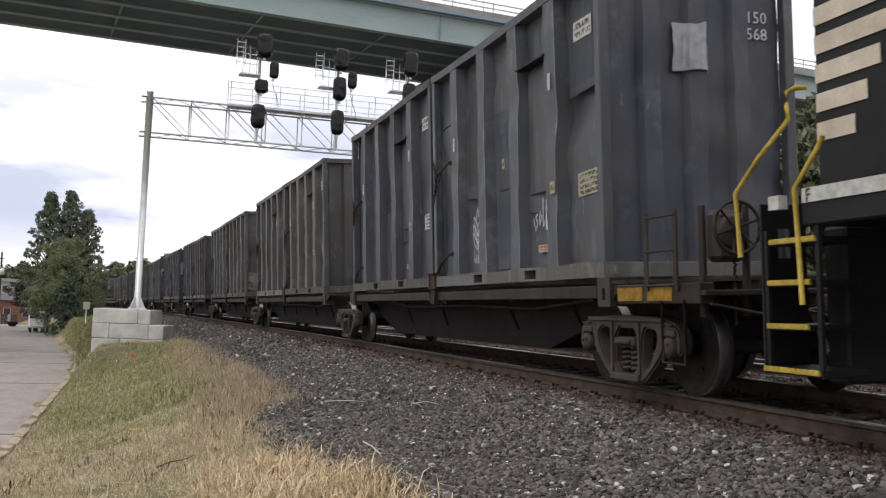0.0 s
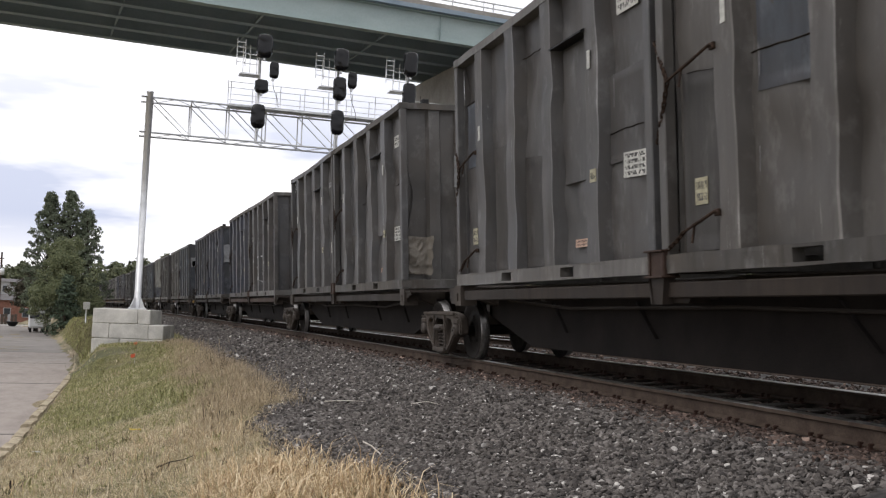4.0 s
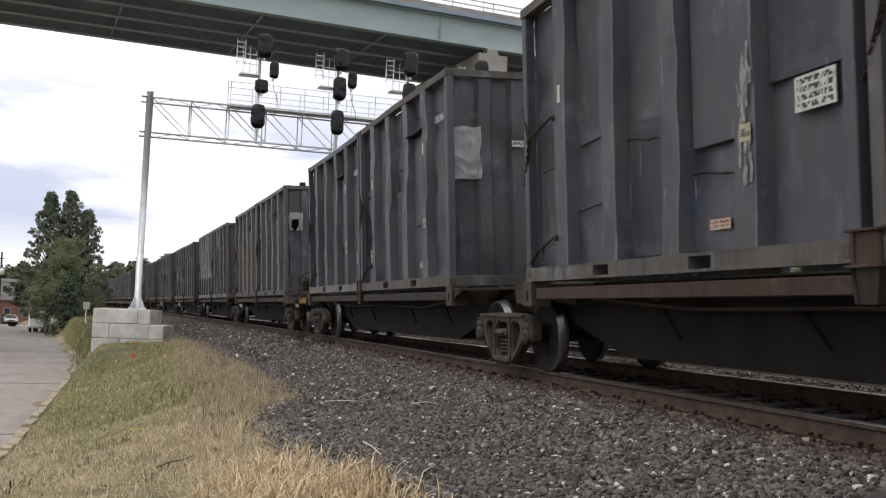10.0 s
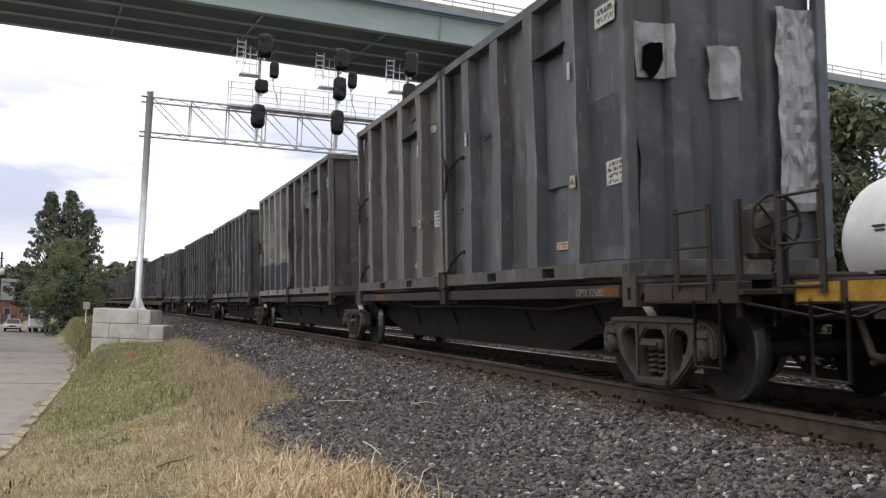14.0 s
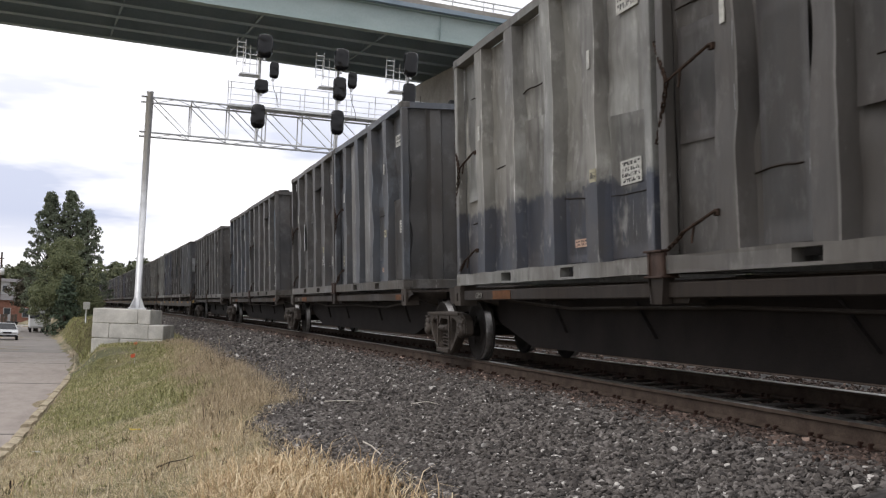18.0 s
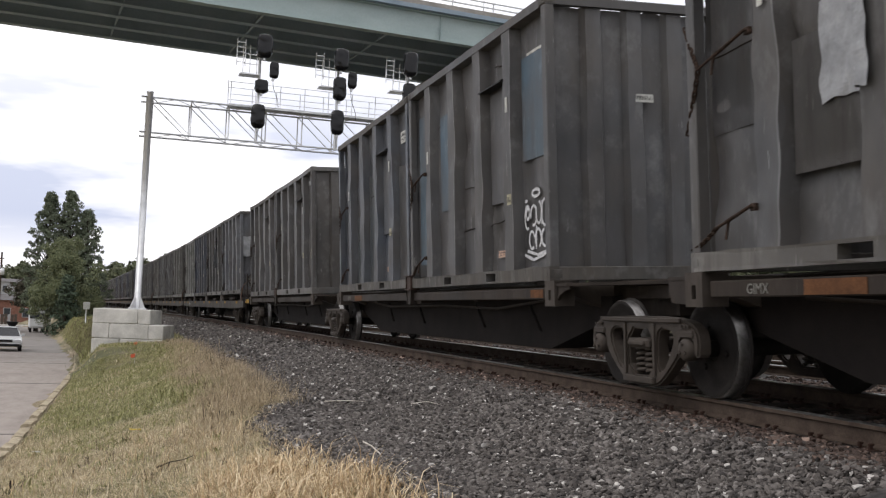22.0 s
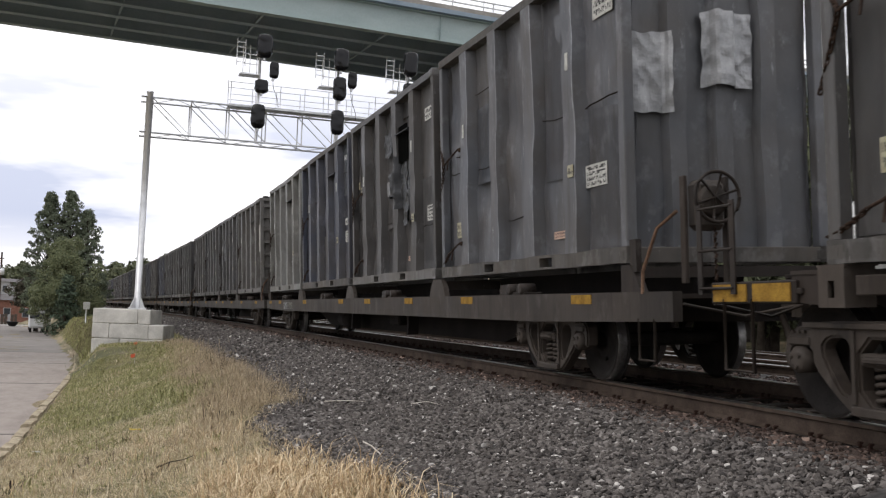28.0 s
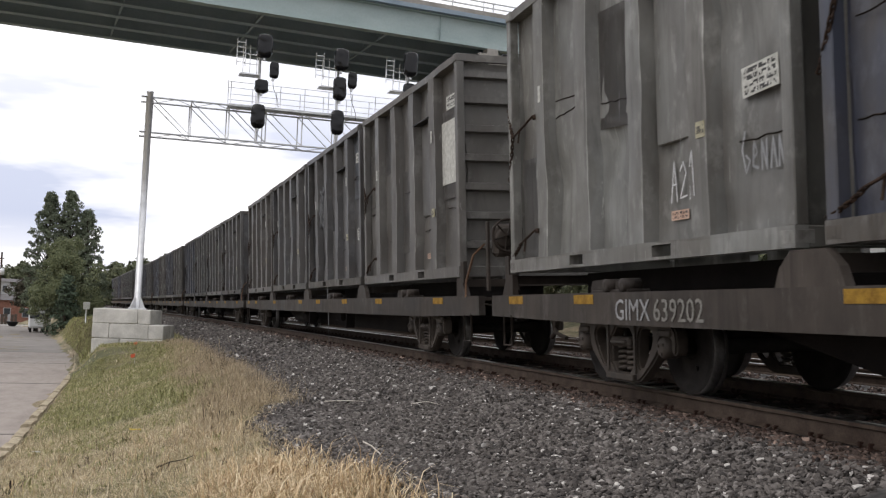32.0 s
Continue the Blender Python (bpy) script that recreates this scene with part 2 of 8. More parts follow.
M["cream_paint"] = plain("cream_stripe_paint", (0.46, 0.40, 0.31), (0.62, 0.55, 0.44), 3, 0.6, 0, 0.05, grain=0.4)
M["tread"] = plain("wheel_tread", (0.22, 0.21, 0.20), (0.34, 0.33, 0.32), 20, 0.42, 1.0, 0.05)
M["black"] = plain("black_paint", (0.006, 0.006, 0.0065), (0.012, 0.012, 0.012), 3, 0.55)
M["black"].node_tree.nodes["Principled BSDF"].inputs["Specular IOR Level"].default_value = 0.25
M["yellow"] = plain("yellow_paint", (0.37, 0.26, 0.03), (0.52, 0.38, 0.06), 8, 0.6)
M["dull_yellow"] = plain("worn_yellow_paint", (0.20, 0.11, 0.02), (0.34, 0.20, 0.035), 10, 0.7)
M["dull_orange"] = plain("worn_orange_paint", (0.085, 0.040, 0.020), (0.15, 0.068, 0.032), 5, 0.7)
M["white"] = plain("sticker_white", (0.36, 0.36, 0.33), (0.56, 0.56, 0.52), 14, 0.6, 0, 0.05, grain=0.4)
M["cream"] = plain("sticker_cream", (0.26, 0.24, 0.16), (0.42, 0.39, 0.27), 14, 0.6, 0, 0.05, grain=0.4)
M["orange"] = plain("sticker_orange", (0.42, 0.26, 0.19), (0.54, 0.38, 0.29), 14, 0.6, 0, 0.05, grain=0.5)
M["ink"] = plain("sticker_ink", (0.05, 0.05, 0.05), (0.09, 0.09, 0.09), 14, 0.7, 0, 0.0)
M["chalk"] = plain("graffiti_white", (0.46, 0.47, 0.48), (0.66, 0.67, 0.68), 20, 0.7, 0, 0.0)
M["patch"] = plain("bare_patch", (0.22, 0.225, 0.23), (0.36, 0.365, 0.37), 4, 0.40, 0.35, 0.1, 40, grain=0.3)
M["faded"] = plain("faded_lettering", (0.17, 0.165, 0.15), (0.24, 0.235, 0.215), 14, 0.8, 0, 0.0)
M["tan_sheet"] = plain("peeled_tan_sheet", (0.13, 0.115, 0.095), (0.20, 0.18, 0.15), 4, 0.6, 0.0, 0.1, 40, grain=0.4)
M["scuffed"] = plain("pale_scuff", (0.17, 0.175, 0.18), (0.34, 0.345, 0.35), 9, 0.7, 0, 0.0, 40, grain=0.4)
M["sheet"] = plain("torn_tarpaulin", (0.028, 0.030, 0.033), (0.065, 0.068, 0.072), 4, 0.45)
# Near-black, without gloss: paints the unlit inside of torn holes.
M["hole"] = plain("dark_inside", (0.004, 0.004, 0.004), (0.006, 0.006, 0.006), 4, 1.0, 0, 0)
M["hole"].node_tree.nodes["Principled BSDF"].inputs["Specular IOR Level"].default_value = 0.0
M["scoured"] = grimy("scoured_steel", (0.16, 0.165, 0.17), (0.27, 0.275, 0.28), (0.075, 0.078, 0.082), amount=0.55, pale=0.9, bay=False, dust=(0.15, 0.14, 0.13))
M["chain"] = plain("rusty_chain", (0.026, 0.019, 0.015), (0.060, 0.038, 0.028), 30, 0.75, 0.2)
M["rust_iron"] = plain("rusty_iron", (0.10, 0.06, 0.04), (0.17, 0.105, 0.07), 20, 0.75)
M["galv"] = plain("galvanised_steel", (0.60, 0.61, 0.62), (0.74, 0.75, 0.76), 3, 0.38, 0.55, 0.03, 40, grain=0.25)
M["bag"] = plain("black_plastic_bag", (0.004, 0.004, 0.005), (0.008, 0.008, 0.009), 5, 0.24, 0, 0.35, 7, spec=0.32)
M["concrete"] = plain("block_concrete", (0.43, 0.42, 0.39), (0.64, 0.625, 0.58), 1.3, 0.85, 0, 0.3, 22, vary=0.08, grain=0.4)
M["girder"] = plain("green_girder_paint", (0.31, 0.385, 0.385), (0.38, 0.455, 0.45), 0.35, 0.6, 0, 0.03, 8, (1, 1, 3), grain=0.2)
# Bluer copy of the girder paint: the underside's shade is put into its colour.
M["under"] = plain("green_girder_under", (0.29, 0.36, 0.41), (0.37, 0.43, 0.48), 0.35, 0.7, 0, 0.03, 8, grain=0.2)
# Slab concrete coloured dark blue-grey for the shade under the deck.
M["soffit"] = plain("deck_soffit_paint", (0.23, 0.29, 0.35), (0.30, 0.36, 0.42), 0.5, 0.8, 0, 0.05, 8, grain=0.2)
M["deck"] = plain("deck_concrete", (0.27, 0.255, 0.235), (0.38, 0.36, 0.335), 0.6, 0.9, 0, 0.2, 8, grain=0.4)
M["flat_sill"] = grimy("flat_car_sill", (0.026, 0.022, 0.019), (0.052, 0.044, 0.038), (0.012, 0.010, 0.009), amount=0.5, pale=0.5, bay=False, dust=(0.070, 0.058, 0.049))
M["rail_side"] = plain("rail_rust", (0.050, 0.036, 0.028), (0.088, 0.066, 0.052), 5, 0.85, 0.0)
M["rail_head"] = plain("rail_shine", (0.34, 0.33, 0.32), (0.52, 0.51, 0.50), 9, 0.28, 1.0, 0.02)
M["sleeper"] = plain("old_timber", (0.020, 0.016, 0.013), (0.040, 0.032, 0.027), 8, 0.9, 0, 0.5)


# ---- mesh helpers ----
def part(name, bm, material, parent=None, label="", at=None):
    """Links a bmesh as one mesh object under a thing or a part."""
    if not isinstance(bm, bpy.types.Mesh):
        me = bpy.data.meshes.new(name)
        bm.normal_update()
        bm.to_mesh(me)
        bm.free()
        for mm in (material if isinstance(material, (list, tuple)) else [material]):
            me.materials.append(mm)
    else:
        me = bm
    ob = new(name, me)
    if parent:
        ob.parent = parent
    if at is not None:
        ob.matrix_basis = at
    if label:
        tagged(ob, label)
    return ob


def thing(name, label, category, group="", kind="", m=None):
    ob = new(name)
    ob.empty_display_size = 0.2
    tagged(ob, label, category, group, kind)
    if m is not None:
        ob.matrix_basis = m
    return ob


def box(bm, x0, x1, y0, y1, z0, z1, bevel=0.0, mi=0):
    vs = [bm.verts.new((x, y, z)) for z in (z0, z1) for x, y in ((x0, y0), (x1, y0), (x1, y1), (x0, y1))]
    fs = [bm.faces.new([vs[i] for i in q]) for q in ((3, 2, 1, 0), (4, 5, 6, 7), (0, 1, 5, 4), (1, 2, 6, 5), (2, 3, 7, 6), (3, 0, 4, 7))]
    for f in fs:
        f.material_index = mi
    if bevel:
        es = {e for f in fs for e in f.edges}
        bmesh.ops.bevel(bm, geom=list(es), offset=bevel, segments=1, affect="EDGES")
    return vs


def prism(bm, pts, a, b, axis="x", mi=0):
    """A polygon of (u, v) pulled from a to b along an axis. x: (y, z); y: (x, z); z: (x, y)."""
    put = {"x": lambda u, v, w: (w, u, v), "y": lambda u, v, w: (u, w, v), "z": lambda u, v, w: (u, v, w)}[axis]
    lo, hi = [bm.verts.new(put(u, v, a)) for u, v in pts], [bm.verts.new(put(u, v, b)) for u, v in pts]
    n = len(pts)
    fs = [bm.faces.new(lo[::-1]), bm.faces.new(hi)] + [bm.faces.new((lo[i], lo[(i + 1) % n], hi[(i + 1) % n], hi[i])) for i in range(n)]
    for f in fs:
        f.material_index = mi
    bmesh.ops.recalc_face_normals(bm, faces=fs)
    return fs


def tube(bm, pts, r, n=8, mi=0, r2=None):
    """A round bar through the points."""
    pts = [Vector(p) for p in pts]
    rings = []
    up = Vector((0.31, 0.17, 0.93))
    for i, p in enumerate(pts):
        d = (pts[min(i + 1, len(pts) - 1)] - pts[max(i - 1, 0)]).normalized()
        u = d.cross(up if abs(d.dot(up)) < 0.95 else Vector((1, 0, 0))).normalized()
        v = d.cross(u)
        rr = r if r2 is None else r + (r2 - r) * i / (len(pts) - 1)
        rings.append([bm.verts.new(p + (u * math.cos(2 * math.pi * k / n) + v * math.sin(2 * math.pi * k / n)) * rr) for k in range(n)])
    for a, b in zip(rings, rings[1:]):
        for k in range(n):
            f = bm.faces.new((a[k], a[(k + 1) % n], b[(k + 1) % n], b[k]))
            f.smooth, f.material_index = True, mi
    for ring, flip in ((rings[0], False), (rings[-1], True)):
        f = bm.faces.new(ring[::-1] if flip else ring)
        f.material_index = mi


def lathe(bm, prof, n=24, axis="x", centre=(0, 0, 0), mi=0, caps=True):
    """A profile of (along, radius) turned about an axis."""
    cx, cy, cz = centre
    rings = []
    for a, r in prof:
        ring = []
        for k in range(n):
            c, s = math.cos(2 * math.pi * k / n) * r, math.sin(2 * math.pi * k / n) * r
            ring.append(bm.verts.new({"x": (cx + a, cy + c, cz + s), "y": (cx + c, cy + a, cz + s), "z": (cx + c, cy + s, cz + a)}[axis]))
        rings.append(ring)
    fs = []
    for a, b in zip(rings, rings[1:]):
        for k in range(n):
            f = bm.faces.new((a[k], a[(k + 1) % n], b[(k + 1) % n], b[k]))
            f.smooth, f.material_index = True, mi
            fs.append(f)
    for ring in (rings[0], rings[-1]) if caps else ():
        if (ring[0].co - ring[n // 2].co).length > 1e-4:
            f = bm.faces.new(ring)
            f.material_index = mi
            fs.append(f)
    bmesh.ops.recalc_face_normals(bm, faces=fs)
    return fs


def arrays_mesh(name, verts, faces, material, smooth=False):
    """A mesh from numpy arrays of triangles or quads."""
    me = bpy.data.meshes.new(name)
    me.vertices.add(len(verts))
    me.vertices.foreach_set("co", np.asarray(verts, np.float32).ravel())
    n = faces.shape[1]
    me.loops.add(faces.size)
    me.loops.foreach_set("vertex_index", faces.astype(np.int32).ravel())
    me.polygons.add(len(faces))
    me.polygons.foreach_set("loop_start", np.arange(0, faces.size, n, dtype=np.int32))
    me.polygons.foreach_set("use_smooth", np.full(len(faces), smooth))
    for mm in (material if isinstance(material, (list, tuple)) else [material]):
        me.materials.append(mm)
    me.update(calc_edges=True)
    return me


# ---- ground, ballast and road ----
def graded(a, b, near, far, start):
    out, v, st = [a], a, None
    while v < b:
        st = near if abs(v - start) < 40 else near + (abs(v - start) - 40) * far
        v += st
        out.append(min(v, b))
    return out


def sheet(name, xs, ys, zf, material, xf=None):
    vs = np.array([((xf(x, y) if xf else x), y, zf((xf(x, y) if xf else x), y, x)) for y in ys for x in xs])
    nx, ny = len(xs), len(ys)
    idx = np.arange(nx * ny).reshape(ny, nx)
    fs = np.stack([idx[:-1, :-1].ravel(), idx[:-1, 1:].ravel(), idx[1:, 1:].ravel(), idx[1:, :-1].ravel()], 1)
    return new(name, arrays_mesh(name, vs, fs, material, True))


def verge_material():
    m, nt, b = shader("verge_soil_and_grass")
    n1, n2, n3 = noise_node(nt, 0.35, 6, 0.65), noise_node(nt, 2.6, 8, 0.7), noise_node(nt, 30, 4, 0.7)
    straw = ramp_node(nt, n2.outputs["Fac"], [(0.3, (0.22, 0.17, 0.105)), (0.7, (0.46, 0.37, 0.235))]).outputs["Color"]
    green = ramp_node(nt, n2.outputs["Fac"], [(0.3, (0.085, 0.09, 0.042)), (0.7, (0.17, 0.165, 0.075))]).outputs["Color"]
    f = ramp_node(nt, n1.outputs["Fac"], [(0.42, (0, 0, 0)), (0.58, (1, 1, 1))]).outputs["Color"]
    col = mix_node(nt, f, straw, green)
    g = ramp_node(nt, n3.outputs["Fac"], [(0.3, (0.42, 0.42, 0.42)), (0.7, (1.3, 1.3, 1.3))]).outputs["Color"]
    nt.links.new(mix_node(nt, 1.0, col, g, "MULTIPLY"), b.inputs["Base Color"])
    b.inputs["Roughness"].default_value = 0.95
    bump_to(nt, b, n3.outputs["Fac"], 0.8, 0.05)
    return m


def stone_material(name, island, dust=(1.0, 1.0, 1.0)):
    m, nt, b = shader(name)
    src = nt.nodes.new("ShaderNodeNewGeometry").outputs["Random Per Island"] if island else nt.nodes.new("ShaderNodeObjectInfo").outputs["Random"]
    base = ramp_node(nt, src, [(0.0, (0.032, 0.028, 0.026)), (0.40, (0.088, 0.078, 0.071)), (0.80, (0.155, 0.140, 0.129)), (0.968, (0.23, 0.212, 0.198)), (0.987, (0.56, 0.54, 0.51))]).outputs["Color"]
    n = noise_node(nt, 45, 5, 0.7)
    g = ramp_node(nt, n.outputs["Fac"], [(0.3, (0.7, 0.7, 0.7)), (0.7, (1.2, 1.18, 1.16))]).outputs["Color"]
    base = mix_node(nt, 1.0, base, dust, "MULTIPLY")
    nt.links.new(mix_node(nt, 0.9, base, g, "MULTIPLY"), b.inputs["Base Color"])
    b.inputs["Roughness"].default_value = 0.85
    bump_to(nt, b, n.outputs["Fac"], 0.4, 0.01)
    return m


def ballast_bed_material():
    m, nt, b = shader("ballast_bed")
    tc = nt.nodes.new("ShaderNodeTexCoord")
    v = nt.nodes.new("ShaderNodeTexVoronoi")
    v.inputs["Scale"].default_value = 17.0
    nt.links.new(tc.outputs["Object"], v.inputs["Vector"])
    sep = nt.nodes.new("ShaderNodeSeparateColor")
    nt.links.new(v.outputs["Color"], sep.inputs[0])
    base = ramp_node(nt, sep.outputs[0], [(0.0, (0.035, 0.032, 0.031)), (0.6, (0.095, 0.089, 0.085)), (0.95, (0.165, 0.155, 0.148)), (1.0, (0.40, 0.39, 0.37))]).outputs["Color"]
    # Darkens each cell towards its rim: the shade between stones, put into the colour.
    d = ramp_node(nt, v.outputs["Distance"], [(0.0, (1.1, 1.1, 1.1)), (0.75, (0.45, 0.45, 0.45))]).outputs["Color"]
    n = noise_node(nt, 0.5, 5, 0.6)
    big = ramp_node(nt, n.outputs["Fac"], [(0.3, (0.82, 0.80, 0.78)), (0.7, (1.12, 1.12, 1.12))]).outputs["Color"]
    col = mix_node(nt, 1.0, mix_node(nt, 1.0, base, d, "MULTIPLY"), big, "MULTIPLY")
    nt.links.new(col, b.inputs["Base Color"])
    b.inputs["Roughness"].default_value = 0.9
    bump_to(nt, b, v.outputs["Distance"], -0.9, 0.05)
    return m


M["verge"], M["bed"] = verge_material(), ballast_bed_material()
M["stone"], M["stones"] = stone_material("ballast_stone", False), stone_material("ballast_stones", True)
M["rusty_stones"] = stone_material("rust_dusted_stones", True, (0.66, 0.50, 0.43))

gx = [-2600, -1200, -600, -300, -160, -100] + [-70 + 2.5 * i for i in range(22)] + [-15 + 0.5 * i for i in range(58)] + [14 + 2 * i for i in range(14)] + [44, 50, 60, 80, 120, 200, 400, 900, 2600]
gy = [-600, -200, -80, -40, -20] + [-10 + 0.8 * i for i in range(60)] + [38 + 1.5 * i for i in range(40)] + [98 + 4 * i for i in range(30)] + [220, 235, 260, 300, 360, 450, 600, 900, 1500, 2800]
ground = sheet("ground", gx, gy, lambda x, y, u: ground_z(x, y) + 0.05 * noise.noise((x * 0.9, y * 0.9, 0)) * (0 if abs(x - track_x(min(max(y, -200), 400))) < 3.35 else 1), M["verge"])
tagged(ground, "uneven verge of green and straw-dry grass", "ground", kind="structure")


def bed_z(d):
    """Height of the ballast at d metres to the near side of the track's middle."""
    if d < 1.55:
        return -0.19 - 0.06 * max(0.0, d)
    return -0.283 + (TOE_Z - 0.01 + 0.283) * (d - 1.55) / (TOE_D - 1.55)


def rough_ground(x, y):
    return ground_z(x, y) + 0.05 * noise.noise((x * 0.9, y * 0.9, 0)) * (0 if abs(x - track_x(min(max(y, -200), 400))) < 3.35 else 1)


FOOT = [9.4, 9.3, 9.2, 9.1, 9.0]  # columns of loose stone spilt over the grass: the fraction of the way out
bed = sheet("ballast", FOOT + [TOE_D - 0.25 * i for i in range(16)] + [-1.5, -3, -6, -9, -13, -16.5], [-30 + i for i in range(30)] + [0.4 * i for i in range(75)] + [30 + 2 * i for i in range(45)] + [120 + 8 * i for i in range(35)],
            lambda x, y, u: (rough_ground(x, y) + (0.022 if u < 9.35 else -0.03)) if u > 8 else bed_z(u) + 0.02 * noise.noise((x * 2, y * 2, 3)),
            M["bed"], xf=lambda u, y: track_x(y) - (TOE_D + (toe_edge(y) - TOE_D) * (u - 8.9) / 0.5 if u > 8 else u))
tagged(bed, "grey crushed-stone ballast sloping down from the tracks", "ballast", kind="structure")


def road_material():
    m, nt, b = shader("concrete_road")
    n1, n2, n3 = noise_node(nt, 0.25, 6, 0.6), noise_node(nt, 3, 8, 0.7, (1, 0.25, 1)), noise_node(nt, 60, 4, 0.7)
    base = ramp_node(nt, n1.outputs["Fac"], [(0.35, (0.290, 0.250, 0.220)), (0.65, (0.365, 0.322, 0.288))]).outputs["Color"]
    st = ramp_node(nt, n2.outputs["Fac"], [(0.35, (0.82, 0.81, 0.80)), (0.6, (1.05, 1.05, 1.05))]).outputs["Color"]
    g = ramp_node(nt, n3.outputs["Fac"], [(0.3, (0.86, 0.86, 0.86)), (0.7, (1.1, 1.1, 1.1))]).outputs["Color"]
    nt.links.new(mix_node(nt, 1.0, mix_node(nt, 1.0, base, st, "MULTIPLY"), g, "MULTIPLY"), b.inputs["Base Color"])
    b.inputs["Roughness"].default_value = 0.85
    bump_to(nt, b, n3.outputs["Fac"], 0.2, 0.01)
    return m


M["road"] = road_material()
M["asphalt"] = plain("worn_asphalt", (0.20, 0.185, 0.172), (0.27, 0.25, 0.232), 0.4, 0.9, 0, 0.3, 50)
M["curb"] = plain("weathered_curb", (0.30, 0.25, 0.175), (0.50, 0.43, 0.31), 2.5, 0.9, 0, 0.5, 20)
M["joint"] = plain("tar_joint", (0.09, 0.085, 0.08), (0.14, 0.13, 0.12), 4, 0.9, 0, 0.2)
JOINTS = [-22, -8, 6, 20, 34.8, 49.6, 63.5]


def road():
    bed_ys = [60 + 4 * i for i in range(29)]
    w = 7.0
    ob = sheet("road", [0, 1.7, 3.5, 5.2, 7.0], [-40 + 2 * i for i in range(50)] + bed_ys[1:], lambda x, y, u: road_z(y) - 0.004 * u, M["asphalt"], xf=lambda u, y: road_edge(y) - u)
    tagged(ob, "worn grey road running beside the railway", "road", kind="structure")
    for a, b in zip(JOINTS, JOINTS[1:]):
        bm = bmesh.new()
        n = 6
        for lane in ((0.0, 7.0),):
            rows = []
            for i in range(n + 1):
                y = a + 0.02 + (b - a - 0.04) * i / n
                e, z = road_edge(y), road_z(y)
                rows.append([bm.verts.new((e - u, y, z + h - 0.004 * u)) for u, h in ((lane[0], -0.05), (lane[0] + 0.01, 0.02), (lane[1] - 0.01, 0.02), (lane[1], -0.05))])
            for p, q in zip(rows, rows[1:]):
                for k in range(3):
                    bm.faces.new((p[k], q[k], q[k + 1], p[k + 1]))
            for r in (rows[0], rows[-1]):
                bm.faces.new(r)
        bmesh.ops.recalc_face_normals(bm, faces=bm.faces)
        part("slab", bm, M["road"], ob)
    for y in JOINTS[1:-1]:
        bm = bmesh.new()
        z = road_z(y) + 0.022
        e = road_edge(y)
        pts = [(e - 6.9 + 0.69 * i, 0.12 * noise.noise((i * 0.8, y, 0))) for i in range(11)]
        rows = [[bm.verts.new((x, y + o + dy + 0.15 * (e - x) * -0.05, z - 0.004 * (e - x) + h)) for dy, h in ((-0.05, -0.01), (-0.03, 0.006), (0.03, 0.006), (0.05, -0.01))] for x, o in pts]
        for p, q in zip(rows, rows[1:]):
            for k in range(3):
                bm.faces.new((p[k], q[k], q[k + 1], p[k + 1]))
        bmesh.ops.recalc_face_normals(bm, faces=bm.faces)
        part("joint", bm, M["joint"], ob, "dark tar joint")
    # broken concrete curb along the grass
    curb = thing("curb", "low weathered concrete curb between road and grass", "curb", kind="structure")
    rng = random.Random(5)
    y = -8.0
    while y < 66:
        ln = rng.uniform(0.7, 1.3)
        bm = bmesh.new()
        e0, e1 = road_edge(y), road_edge(y + ln)
        h = rng.uniform(0.08, 0.14)
        z = road_z(y)
        pr = [(0.02, -0.1), (0.02, h * 0.7), (0.06, h), (0.20, h * 0.9), (0.24, -0.1)]
        r0 = [bm.verts.new((e0 + u + rng.uniform(-.012, .012), y + 0.015, z + v)) for u, v in pr]
        r1 = [bm.verts.new((e1 + u + rng.uniform(-.012, .012), y + ln - 0.015, road_z(y + ln) + v + rng.uniform(-.01, .01))) for u, v in pr]
        for k in range(4):
            bm.faces.new((r0[k], r1[k], r1[k + 1], r0[k + 1]))
        bm.faces.new(r0), bm.faces.new(r1)
        bmesh.ops.recalc_face_normals(bm, faces=bm.faces)
        part("curb_stone", bm, M["curb"], curb)
        y += ln


road()

# ---- rails and sleepers ----
RAIL = [(-0.070, -0.171), (0.070, -0.171), (0.070, -0.160), (0.012, -0.140), (0.010, -0.050), (0.036, -0.038), (0.036, -0.008), (0.026, 0.0), (-0.026, 0.0), (-0.036, -0.008), (-0.036, -0.038), (-0.010, -0.050), (-0.012, -0.140), (-0.070, -0.160)]


def rail(name, lat, label):
    bm = bmesh.new()
    rings = []
    ss = [-30 + 2 * i for i in range(50)] + [70 + 5 * i for i in range(60)]
    for s in ss:
        m = on_track(s) if abs(lat) < 1 else on_flat(s)
        rings.append([bm.verts.new(m @ Vector((lat + u, 0, v))) for u, v in RAIL])
    n = len(RAIL)
    for a, b in zip(rings, rings[1:]):
        for k in range(n):
            f = bm.faces.new((a[k], b[k], b[(k + 1) % n], a[(k + 1) % n]))
            f.material_index = 1 if k in (6, 7, 8) else 0
    bmesh.ops.recalc_face_normals(bm, faces=bm.faces)
    ob = part(name, bm, [M["rail_side"], M["rail_head"]])
    tagged(ob, label, "rail", "rails", "structure")


def on_flat(s):
    x, y = track_xy(s)
    return Matrix.Translation((x, y, 0.02)) @ Matrix.Rotation(heading(s), 4, "Z")


rail("rail", -0.755, "rusty steel rail with a worn running surface")
rail("rail", 0.755, "rusty steel rail with a polished head")
for _l in (4.35, 5.86, 8.75, 10.26):
    rail("rail", _l, "steel rail of a neighbouring track")
_bm = bmesh.new()
box(_bm, -1.3, 1.3, -0.115, 0.115, -0.34, -0.176, 0.012)
